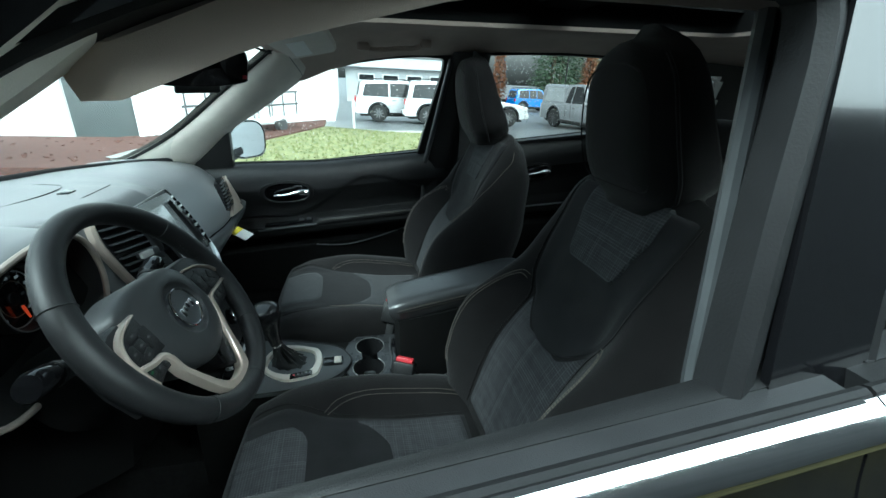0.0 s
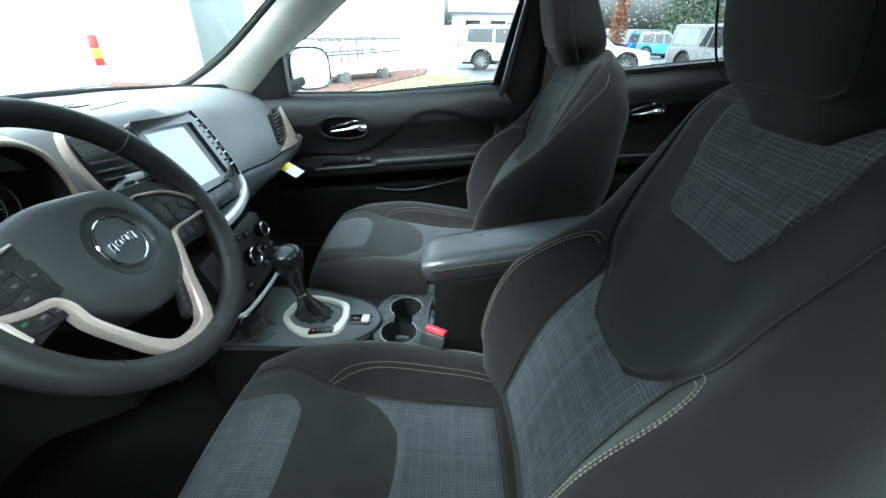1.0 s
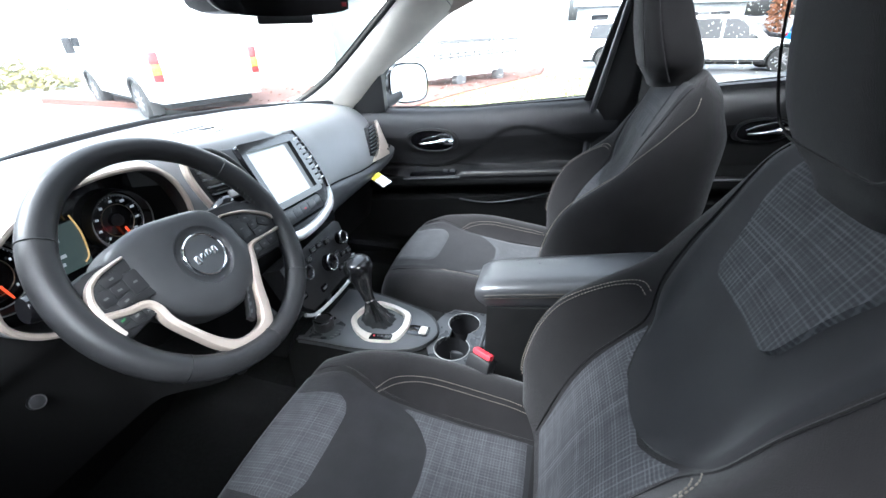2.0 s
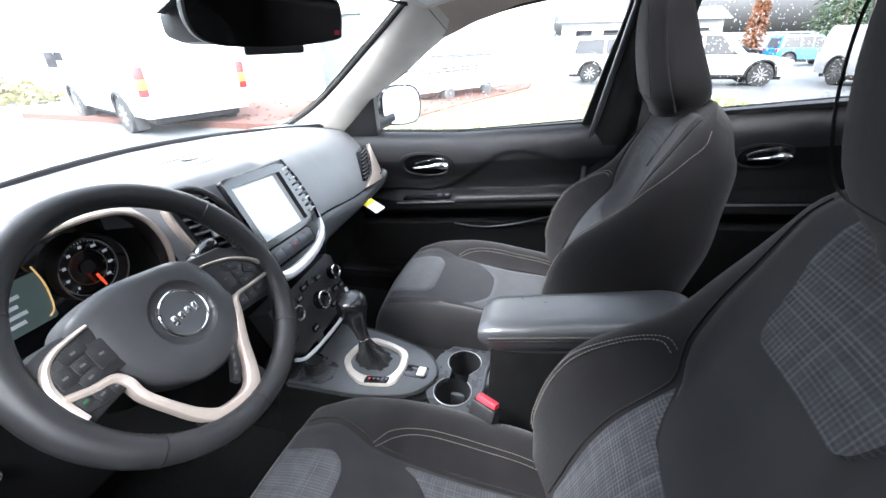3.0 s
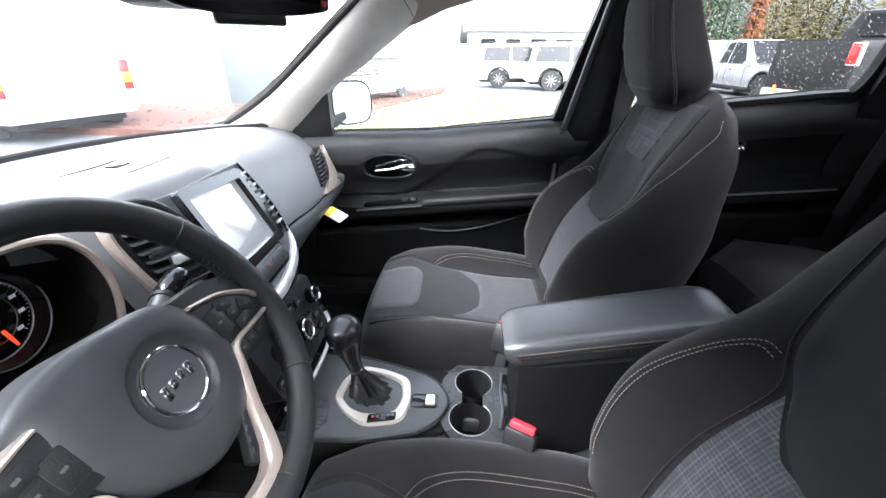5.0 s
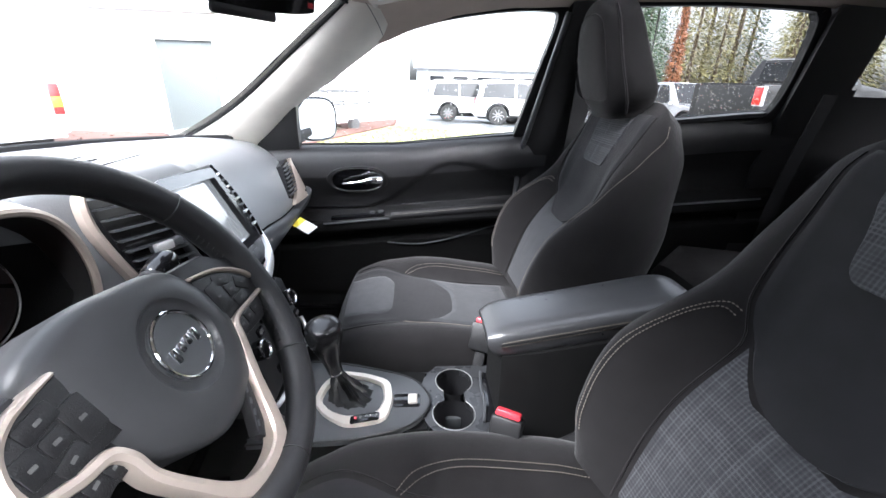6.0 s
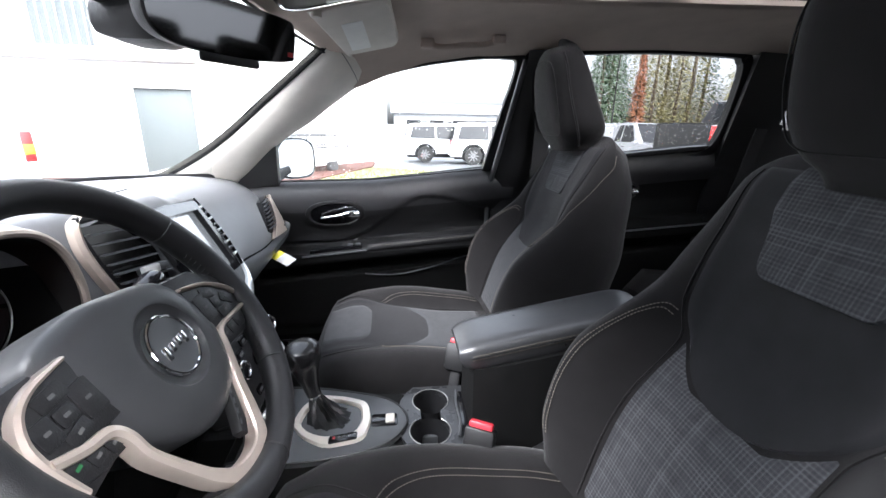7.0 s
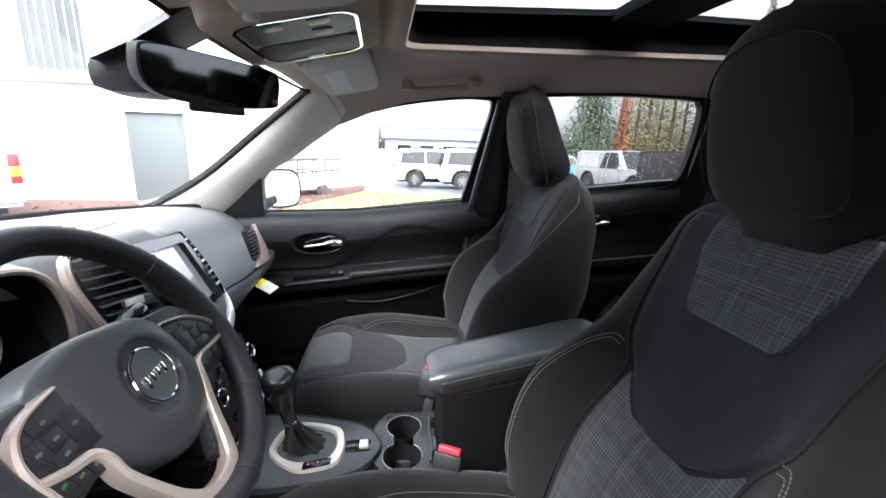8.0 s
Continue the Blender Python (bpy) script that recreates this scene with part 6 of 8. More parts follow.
    part("pillar_gloss", sheet(lambda x, z: (lerp(0.508, 0.560, (z - 1.08) / 0.3) + x, side * (side_y(z) + 0.040), z), steps(0.035, 0.135, 6), steps(1.07, 1.38, 8), lambda x, z: (lerp(0.508, 0.560, (z - 1.08) / 0.3) + x, side * (side_y(z) + 0.032), z)), GLOSSBLACK, body, "gloss black pillar cover")
    # door mirror outside
    mir = thing("door_mirror", "black door mirror spotted with rain", "door mirror", (-0.2, side * 0.85, 1.0))
    wd = Vector((0.504, 0.864, 0))
    fw = Vector((-0.864, 0.504, 0))
    mc = Vector((-0.140, 0.884, 1.066))

    def on_mirror(a, b, d):
        p = mc + wd * a + fw * d + Vector((0, 0, b))
        return Vector((p.x, side * p.y, p.z))

    def oval(k):
        return [(k * 0.098 * math.copysign(abs(math.cos(a)) ** 0.6, math.cos(a)), k * (0.073 * math.copysign(abs(math.sin(a)) ** 0.65, math.sin(a)) - 0.008 * math.cos(a))) for a in steps(0, math.tau, 32)[:-1]]
    part("housing", loft([[on_mirror(a, b, d) for a, b in oval(k)] for k, d in ((0.90, 0.004), (0.95, -0.004), (1.0, 0.0), (1.02, 0.02), (0.98, 0.05), (0.85, 0.08), (0.60, 0.10), (0.25, 0.108))]), PAINT, mir, "wet black shell")
    part("mirror_glass", loft([[on_mirror(a, b, d) for a, b in oval(0.90)] for d in (0.003, -0.001)]), MIRROR, mir, "mirror glass")
    part("foot", tube([(-0.24, side * 0.715, 1.0), (-0.21, side * 0.80, 1.012), (-0.18, side * 0.86, 1.03)], [0.03, 0.028, 0.028], 12), PLASTIC, mir)

# ---- the car's own road wheels ----
for ax_x in (-1.02, 1.66):
    for side in (-1, 1):
        rw = thing("road_wheel", "black tyre with a grey alloy rim", "wheel", (ax_x, side * 0.68, -0.12), group="road wheels")
        tyre = part("tyre", loft([[(ax_x + q * math.cos(a), side * y, 0.235 + q * math.sin(a)) for a in steps(0, math.tau, 28)[:-1]] for q, y in ((0.20, 0.775), (0.33, 0.78), (0.355, 0.75), (0.355, 0.60), (0.33, 0.57), (0.20, 0.57))]), RUBBER, rw)
        part("alloy_rim", loft([[(ax_x + q * math.cos(a), side * y, 0.235 + q * math.sin(a)) for a in steps(0, math.tau, 28)[:-1]] for q, y in ((0.215, 0.779), (0.20, 0.782), (0.18, 0.75), (0.05, 0.765), (0.02, 0.77))]), SILVER, tyre)

# ---- headliner, sunroof, windscreen ----
SUN_X = (0.262, 1.30)
SUN_Y = 0.225


def roof_z(x, y):
    mid = curve(x, [(0.0, 1.392), (0.12, 1.412), (0.26, 1.432), (0.6, 1.452), (1.2, 1.462), (1.8, 1.44), (2.0, 1.42)])
    top = np.interp(x, [0.02, 0.07, 0.182, 0.30, 0.437, 0.56, 0.74, 1.0, 1.3, 1.6, 2.0], [1.320, 1.276, 1.322, 1.352, 1.371, 1.376, 1.395, 1.407, 1.406, 1.40, 1.39])
    a = abs(y)
    k = min(1.0, max(0.0, (a - 0.30) / 0.31))
    z = mid - (mid - top) * k ** 2.2
    return z


def roof_front(y):
    return -0.056 + 0.32 * y * y


headliner = thing("headliner", "warm grey cloth headliner round a panoramic sunroof", "headliner", (0.8, 0, 1.45), "structure")
half = lambda x: float(np.interp(x, [0.0, 0.07, 0.3, 0.6, 2.0], [0.50, 0.612, 0.602, 0.590, 0.575]))
part("cloth", sheet(lambda f, v: ((lambda y: (max(roof_front(y), 0) * 0 + lerp(roof_front(y), 2.0, f), y, roof_z(lerp(roof_front(y), 2.0, f), y)))(v * half(lerp(roof_front(v * 0.55), 2.0, f)))), steps(0, 1, 90), steps(-1, 1, 60), lambda f, v: ((lambda y: (lerp(roof_front(y), 2.0, f), y, roof_z(lerp(roof_front(y), 2.0, f), y) + 0.03))(v * half(lerp(roof_front(v * 0.55), 2.0, f)))),
     lambda f, v: SUN_X[0] < lerp(roof_front(v * 0.59), 2.0, f) < SUN_X[1] and abs(v) * 0.59 < SUN_Y), HEADLINER, headliner)
# rolled lip of the sunroof opening


def opening_rings(profile):
    out = []
    for off, dz in profile:
        o2 = rounded(SUN_X[1] - SUN_X[0] + 2 * off, 2 * SUN_Y + 2 * off, 0.045 + max(0, off), 6, sum(SUN_X) / 2, 0)
        out.append([(a, b, roof_z(a, b) + dz) for a, b in o2])
    return out


part("opening_lip", loft(opening_rings(((0.034, 0.001), (0.020, -0.008), (0.004, -0.011), (-0.010, -0.006), (-0.015, 0.004))), True, False), HEADLINER, headliner, "rolled cloth edge")
part("opening_skirt", loft(opening_rings(((-0.015, 0.003), (-0.016, 0.03), (-0.016, 0.060))), True, False), SEAL, headliner, "black seal above the cloth edge")
sunroof = thing("sunroof", "panoramic sunroof glass wet with rain in black frames", "sunroof", (0.8, 0, 1.5))
for x0, x1 in ((0.24, 0.735), (0.80, 1.34)):
    o = rounded(x1 - x0 + 0.10, 0.60, 0.05, 6, (x0 + x1) / 2, 0)
    i = rounded(x1 - x0 - 0.03, 0.315, 0.04, 6, (x0 + x1) / 2, 0)
    part("frame", ring_plate(o, i, lambda a, b, d: (a, b, roof_z(a, 0) + 0.050 + d), 0.012), SEAL, sunroof, "black frame")
    pane = part("pane", slab(i, lambda a, b, d: (a, b, roof_z(a, 0) + 0.056 + d), 0.004), ROOFGLASS, sunroof, "wet tinted glass")
part("cross_bar", box((0.70, -0.30, 1.492), (0.835, 0.30, 1.518), 0.006), SEAL, sunroof, "black cross bar")
roof_skin = thing("roof_skin", "wet black roof panel", "roof", (0.8, 0, 1.55), "structure")
part("panel", sheet(lambda x, y: (x, y, roof_z(x, y) + 0.064 - 0.02 * smooth(0.5, 0.62, abs(y))), steps(0.03, 2.02, 40), steps(-0.64, 0.64, 32), lambda x, y: (x, y, roof_z(x, y) + 0.056 - 0.02 * smooth(0.5, 0.62, abs(y))), lambda x, y: 0.24 < x < 1.36 and abs(y) < 0.25), PAINT, roof_skin)

windscreen = thing("windscreen", "clear windscreen with a black bonded edge", "windscreen", (-0.3, 0, 1.2), "structure")


def ws_pt(v, k):
    """v across from -1 to 1, k from the foot to the top."""
    yb, yt = 0.62 * v, 0.495 * v
    b = Vector((-0.560 + 0.60 * yb * yb, yb, 1.063 - 0.085 * yb * yb))
    t = Vector((-0.050 + 0.35 * yt * yt, yt, 1.388 - 0.11 * yt * yt))
    return b.lerp(t, k) + Vector((-0.018, 0, 0.024)) * math.sin(k * math.pi)


pane = part("pane", sheet(ws_pt, steps(-1, 1, 24), steps(0, 1, 14)), GLASS, windscreen, "clear glass")
pane.visible_shadow = False
part("lower_edge", loft([[ws_pt(v, 0.0) + Vector((0.010, 0, -0.012)), ws_pt(v, 0.020), ws_pt(v, 0.020) + Vector((-0.004, 0, 0.003)), ws_pt(v, -0.01) + Vector((-0.01, 0, -0.008))] for v in steps(-1, 1, 30)]), RUBBER, windscreen, "black bonded edge")
part("top_edge", tube([ws_pt(v, 1.0) for v in steps(-1, 1, 20)], 0.0035, 6), RUBBER, windscreen)
cowl = thing("windscreen_cowl", "black plastic cowl with parked wipers", "cowl", (-0.68, 0, 1.0), "structure")
part("panel", sheet(lambda y, k: (-0.60 + 0.45 * y * y - 0.20 * k, y, 1.030 - 0.05 * y * y - 0.08 * k), steps(-0.68, 0.68, 24), steps(0, 1, 5), lambda y, k: (-0.60 + 0.45 * y * y - 0.20 * k, y, 1.005 - 0.05 * y * y - 0.08 * k)), RUBBER, cowl)
part("wiper", tube([ws_pt(v, 0.0) + Vector((-0.05, 0, -0.06)) for v in steps(-0.75, 0.1, 12)], 0.006, 6), RUBBER, cowl, "black wiper blade")
part("wiper", tube([ws_pt(v, 0.0) + Vector((-0.05, 0, -0.06)) for v in steps(0.05, 0.85, 12)], 0.006, 6), RUBBER, cowl, "black wiper blade")
bonnet = thing("bonnet", "wet black bonnet", "bonnet", (-1.1, 0, 0.9), "structure")
part("panel", sheet(lambda x, y: (x, y, 0.935 - 0.10 * smooth(-0.8, -1.6, x) - 0.06 * (y / 0.72) ** 2), steps(-1.55, -0.78, 12), steps(-0.76, 0.76, 20), lambda x, y: (x, y, 0.90 - 0.10 * smooth(-0.8, -1.6, x) - 0.06 * (y / 0.72) ** 2)), PAINT, bonnet)

# ---- rear-view mirror, overhead console, visors, grab handle ----
mirror = thing("rear_view_mirror", "black rear-view mirror with a camera housing", "rear-view mirror", (-0.05, 0.0, 1.33))
mr = Matrix.Translation((-0.026, -0.004, 1.316)) @ pose(0, 0, 0, 0, 8, -30)
shape = [(p.x, p.y) for p in spline([(a, b, 0) for a, b in ((-0.125, 0.020), (-0.11, 0.034), (-0.02, 0.037), (0.10, 0.035), (0.125, 0.024), (0.126, -0.014), (0.115, -0.028), (0.02, -0.037), (-0.08, -0.033), (-0.118, -0.016))], 4, True)]
on_mir = lambda a, b, d: mr @ Vector((d, a, b))
rings = [[on_mir(a * k, b * k, d) for a, b in shape] for k, d in ((0.55, -0.040), (0.85, -0.034), (0.97, -0.018), (1.0, -0.004), (0.985, 0.004), (0.955, 0.005))]
part("shell", loft(rings), PLASTIC, mirror, "black shell")
part("glass", slab([(a * 0.955, b * 0.94) for a, b in shape], lambda a, b, d: on_mir(a, b, 0.0035 + d), 0.002), DARKMIRROR, mirror, "dark mirror glass")
part("button_strip", box((-0.002, -0.05, -0.047), (0.006, 0.05, -0.034), 0.004, m=mr), PLASTIC, mirror)
part("lamp_mark", box((0.005, 0.108, -0.020), (0.0065, 0.118, -0.013), 0.0, m=mr), RED, mirror, "small red lamp")
part("stem", tube([(-0.06, 0.0, 1.325), (-0.10, 0.0, 1.345), (-0.13, 0.0, 1.355)], [0.014, 0.016, 0.03], 12), PLASTIC, mirror)
rings = []
for x, z0, z1, w in ((-0.175, 1.310, 1.322, 0.030), (-0.165, 1.294, 1.330, 0.044), (-0.14, 1.286, 1.345, 0.050), (-0.10, 1.285, 1.365, 0.050), (-0.080, 1.290, 1.372, 0.046), (-0.074, 1.305, 1.376, 0.036)):
    rings.append([(x, -0.030 + dy * w * 0.92, lerp(z0, z1, dz)) for dy, dz in ((-0.9, 1.0), (-1.0, 0.8), (-1.0, 0.25), (-0.85, 0.05), (-0.5, 0.0), (0.5, 0.0), (0.85, 0.05), (1.0, 0.25), (1.0, 0.8), (0.9, 1.0))])
part("camera_housing", loft(rings), PLASTIC, mirror, "black housing behind the glass")
part("cable_cover", loft([[(x, -0.045 - w, z), (x, -0.045 + w, z), (x - 0.006, -0.045 + w * 0.8, z + 0.012), (x - 0.006, -0.045 - w * 0.8, z + 0.012)] for x, z, w in ((-0.150, 1.326, 0.046), (-0.09, 1.352, 0.052), (-0.045, 1.378, 0.056), (-0.008, 1.396, 0.062))]), PLASTIC, mirror, "black sensor cover up to the roof")

overhead = thing("overhead_console", "grey overhead console with a chrome-rimmed lamp panel", "overhead console", (0.12, 0.02, 1.42))
slope = math.atan2(0.036, 0.163)
mo = Matrix.Translation((0.108, -0.012, 1.396)) @ pose(0, 0, 0, 0, -math.degrees(slope), 0)
on_oh = lambda a, b, d: mo @ Vector((b, a, -d))
part("shell", slab(rounded(0.305, 0.232, 0.05, 6), lambda a, b, d: on_oh(a, b, -0.016 + d), 0.028, 0.008, 3), HEADLINER, overhead, "moulded grey shell")
rim_o, rim_i = rounded(0.232, 0.168, 0.036, 6), rounded(0.222, 0.158, 0.032, 6)
part("lamp_rim", ring_plate(rim_o, rim_i, lambda a, b, d: on_oh(a, b, 0.010 + d), 0.006), CHROME, overhead, "chrome rim")
part("lamp_panel", slab(rounded(0.108, 0.156, 0.016, 4, -0.056, 0), lambda a, b, d: on_oh(a, b, 0.008 + d), 0.005), PLASTIC, overhead, "dark switch panel")
part("glasses_door", slab(rounded(0.108, 0.156, 0.018, 4, 0.056, 0), lambda a, b, d: on_oh(a, b, 0.008 + d), 0.006, 0.002), FLAP, overhead, "brown-grey sunglasses flap")
for a, b in ((-0.085, 0.030), (-0.085, -0.034), (-0.035, 0.030)):
    part("map_lamp", slab(rounded(0.030, 0.030, 0.008, 4, a, b), lambda a, b, d: on_oh(a, b, 0.012 + d), 0.003, 0.001), DULLLENS, overhead, "smoked lamp lens")
part("flap_button", slab(rounded(0.012, 0.03, 0.004, 3, 0.100, 0), lambda a, b, d: on_oh(a, b, 0.013 + d), 0.003, 0.001), SILVER, overhead)
for side, nm in ((1, "passenger"), (-1, "driver")):
    visor = thing("sun_visor", "folded grey-beige sun visor with a white label", "sun visor", (0.15, side * 0.29, 1.39), group="sun visors")
    VC = [Vector(p) for p in ((0.055, 0.150, 1.374), (0.197, 0.130, 1.402), (0.097, 0.425, 1.346), (0.222, 0.420, 1.373))]

    def visor_pt(a, b, d):
        """a along from its clip, b from the windscreen back, both 0 to 1; d below its face."""
        p = VC[0].lerp(VC[2], a).lerp(VC[1].lerp(VC[3], a), b) + Vector((0.10, 0.08, -0.99)) * d
        return Vector((p.x, side * p.y, p.z))
    o = rounded(1.0, 1.0, 0.16, 6, 0.5, 0.5)
    rings = [[visor_pt(a, b, -0.016) for a, b in o], [visor_pt(a, b, -0.006) for a, b in o], [visor_pt(lerp(0.5, a, 0.96), lerp(0.5, b, 0.95), 0.0) for a, b in o], [visor_pt(lerp(0.5, a, 0.5), lerp(0.5, b, 0.5), 0.001) for a, b in o]]
    v = part("blade", loft(rings), VISORCLOTH, visor)
    part("rod", tube([visor_pt(a, 0.02, -0.008) for a in (-0.06, 0.3, 0.7, 1.02, 1.06)], 0.006, 8), VISORCLOTH, visor)
    if side > 0:
        part("label", slab([(0.27, 0.28), (0.27, 0.58), (0.86, 0.50), (0.86, 0.16)], lambda a, b, d: visor_pt(a, b, 0.0012 + d), 0.0008), PAPER, v, "white paper label")
    part("clip", disc(visor_pt(0.02, 0.10, -0.002), (0, 0, -1), 0.010, 0.010, 16, 0.003), VISORCLOTH, visor)
    grab = thing("grab_handle", "grey-beige folding grab handle above the door", "grab handle", (0.36, side * 0.5, 1.40), group="grab handles")
    g = lambda x, d: (x, side * 0.500, roof_z(x, 0.5) - d)
    part("grip", tube(spline([g(0.30, 0.010), g(0.33, 0.020), g(0.39, 0.020), g(0.45, 0.020), g(0.48, 0.010)], 4), 0.0085, 10), HEADLINER, grab)
    for x in (0.295, 0.485):
        part("foot", box((x - 0.018, min(side * 0.485, side * 0.515), roof_z(x, 0.5) - 0.020), (x + 0.018, max(side * 0.485, side * 0.515), roof_z(x, 0.5) + 0.004), 0.007), HEADLINER, grab)

# ---- outside: ground, planting, buildings ----
ASPHALT = material("wet_asphalt", (0.115, 0.120, 0.124), 0.38, vary=0.35, scale=0.8, bump=0.3, bump_scale=60, spec=0.5)
GRASS = material("lawn", (0.155, 0.175, 0.060), 0.9, vary=0.35, scale=6, bump=0.5, bump_scale=80, second=(0.22, 0.22, 0.10))
MULCH = material("red_bark_mulch", (0.080, 0.032, 0.023), 0.95, vary=0.5, scale=25, bump=0.6, bump_scale=60)
CONCRETE = material("pale_concrete", (0.42, 0.41, 0.39), 0.8, vary=0.15, scale=3, bump=0.2, bump_scale=60)
WALLPAINT = material("white_painted_block_wall", (0.62, 0.625, 0.62), 0.8, vary=0.04, scale=1.2, bump=0.15, bump_scale=30)
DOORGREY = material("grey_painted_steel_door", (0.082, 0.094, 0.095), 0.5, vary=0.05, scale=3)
ALLOY = material("dull_wheel_alloy", (0.13, 0.13, 0.135), 0.4, vary=0.2, scale=6)
# canopy panes: the reflected sky is put into their pale grey colour
SKYGLASS = material("sky_toned_canopy_glass", (0.30, 0.31, 0.32), 0.25, vary=0.1, scale=3, spec=0.4)
WINDARK = material("dark_window_pane", (0.012, 0.013, 0.015), 0.12, vary=0.1, scale=2, spec=0.25)
METALGREY = material("grey_sheet_metal", (0.30, 0.31, 0.32), 0.45, vary=0.12, scale=2)
DARKSTEEL = material("dark_weathered_steel", (0.05, 0.05, 0.052), 0.6, vary=0.3, scale=8)
CARWHITE = material("white_car_paint", (0.60, 0.605, 0.61), 0.18, vary=0.03, scale=2, coat=0.6)
CARSILVER = material("silver_car_paint", (0.26, 0.265, 0.28), 0.25, 0.3, vary=0.04, scale=2, coat=0.6)
CARBLACK = material("black_car_paint", (0.016, 0.016, 0.017), 0.30, vary=0.2, scale=2, spec=0.25)
CARBLUE = material("blue_car_paint", (0.02, 0.16, 0.50), 0.2, vary=0.05, scale=2, coat=0.6)
TYRE = material("tyre_rubber", (0.015, 0.015, 0.015), 0.85, vary=0.2, scale=20)
TAILRED = material("red_lamp_lens", (0.40, 0.015, 0.015), 0.15, vary=0.05, scale=20, coat=0.5)
TAILAMBER = material("amber_lamp_lens", (0.8, 0.25, 0.02), 0.15, vary=0.05, scale=20, coat=0.5)
ORANGE = material("orange_cone_plastic", (0.85, 0.16, 0.03), 0.5, vary=0.05, scale=20)
BARK = material("tree_bark", (0.10, 0.075, 0.055), 0.95, vary=0.4, scale=12, bump=0.5, bump_scale=60)
NEEDLES = material("conifer_needles", (0.035, 0.060, 0.028), 0.9, vary=0.5, scale=3)
RUSSET = material("russet_foliage", (0.20, 0.075, 0.03), 0.9, vary=0.4, scale=3)
OLIVE = material("olive_foliage", (0.12, 0.13, 0.045), 0.9, vary=0.4, scale=2, second=(0.19, 0.16, 0.06))


def gz(y):
    """The lot falls gently away from the car."""
    return -0.12 - 0.021 * min(45.0, max(0.0, y))


ground = thing("ground", "wet grey asphalt car park", "car park", (0, 0, -0.12), "structure")
gx = [-900, -300, -120, -60] + steps(-40, 60, 50) + [90, 160, 300, 900]
gy_ = [-900, -200, -60, -20, -8] + steps(-4, 50, 54) + [70, 110, 200, 400, 900]
part("asphalt", sheet(lambda x, y: (x, y, gz(y)), gx, gy_), ASPHALT, ground)


def bed(name, label, cat, outline, mat, h, kind="structure"):
    t = thing(name, label, cat, (outline[0][0], outline[0][1], gz(outline[0][1])), kind)
    bm = slab(outline, lambda a, b, d: (a, b, gz(b) + d), h)
    part("bed", bm, mat, t)
    return t


lawn = bed("lawn", "wet yellow-green lawn strip", "lawn", [(-2.6, 6.2), (0.5, 6.6), (4.2, 7.4), (5.2, 9.0), (5.0, 12.4), (1.6, 13.0), (-0.4, 14.6), (-1.9, 9.6)], GRASS, 0.10)
bm = bmesh.new()
rg2 = random.Random(8)
for k in range(2600):
    x, y = rg2.uniform(-2.5, 5.2), rg2.uniform(6.4, 14.0)
    if not inside([(-2.5, 6.4), (0.5, 6.8), (4.1, 7.5), (5.1, 9.0), (4.9, 12.2), (1.6, 12.8), (-0.4, 14.2), (-1.8, 9.6)], x, y):
        continue
    z = gz(y) + 0.10
    a = rg2.uniform(0, math.tau)
    dx, dy = 0.03 * math.cos(a), 0.03 * math.sin(a)
    h = rg2.uniform(0.03, 0.08)
    v = [bm.verts.new(p) for p in ((x - dx, y - dy, z), (x + dx, y + dy, z), (x + rg2.uniform(-0.03, 0.03), y + rg2.uniform(-0.03, 0.03), z + h))]
    bm.faces.new(v)
part("grass_blades", bm, GRASS, lawn)["kind"] = "stuff"
kerb_line = [(-2.6, 6.15), (0.5, 6.5), (4.25, 7.3), (5.3, 9.0), (5.1, 12.5), (1.6, 13.1)]
kerb = thing("kerb", "pale concrete kerb round the lawn", "kerb", (0.5, 6.5, gz(6.5)), "structure")
part("kerbstone", loft([[(p.x, p.y, gz(p.y) - 0.02), (p.x, p.y, gz(p.y) + 0.13), (p.x + 0.02, p.y - 0.13, gz(p.y) + 0.13), (p.x + 0.02, p.y - 0.15, gz(p.y) - 0.02)] for p in spline([(a, b, 0) for a, b in kerb_line], 4)]), CONCRETE, kerb)
mulch = bed("mulch_bed", "red bark mulch bed along the white wall", "mulch bed", [(-12.0, 6.9), (-2.65, 6.3), (-1.95, 9.6), (-0.5, 14.7), (-0.5, 17.6), (-4.9, 10.4), (-12.0, 10.3)], MULCH, 0.12)
bm = bmesh.new()
for k in range(2200):
    x, y = rg2.uniform(-10, -0.5), rg2.uniform(6.6, 16.5)
    if not inside([(-12.0, 7.1), (-2.8, 6.5), (-2.1, 9.6), (-0.65, 14.7), (-0.65, 17.0), (-4.9, 10.1), (-12.0, 10.0)], x, y):
        continue
    s_ = rg2.uniform(0.02, 0.05)
    box((-s_, -s_ * 0.4, -0.008), (s_, s_ * 0.4, 0.012), m=Matrix.Translation((x, y, gz(y) + 0.125)) @ pose(0, 0, 0, rg2.uniform(-20, 20), rg2.uniform(-20, 20), rg2.uniform(0, 180)), bm=bm) if k < 500 else None
part("bark_chips", bm, MULCH, mulch)["kind"] = "stuff"

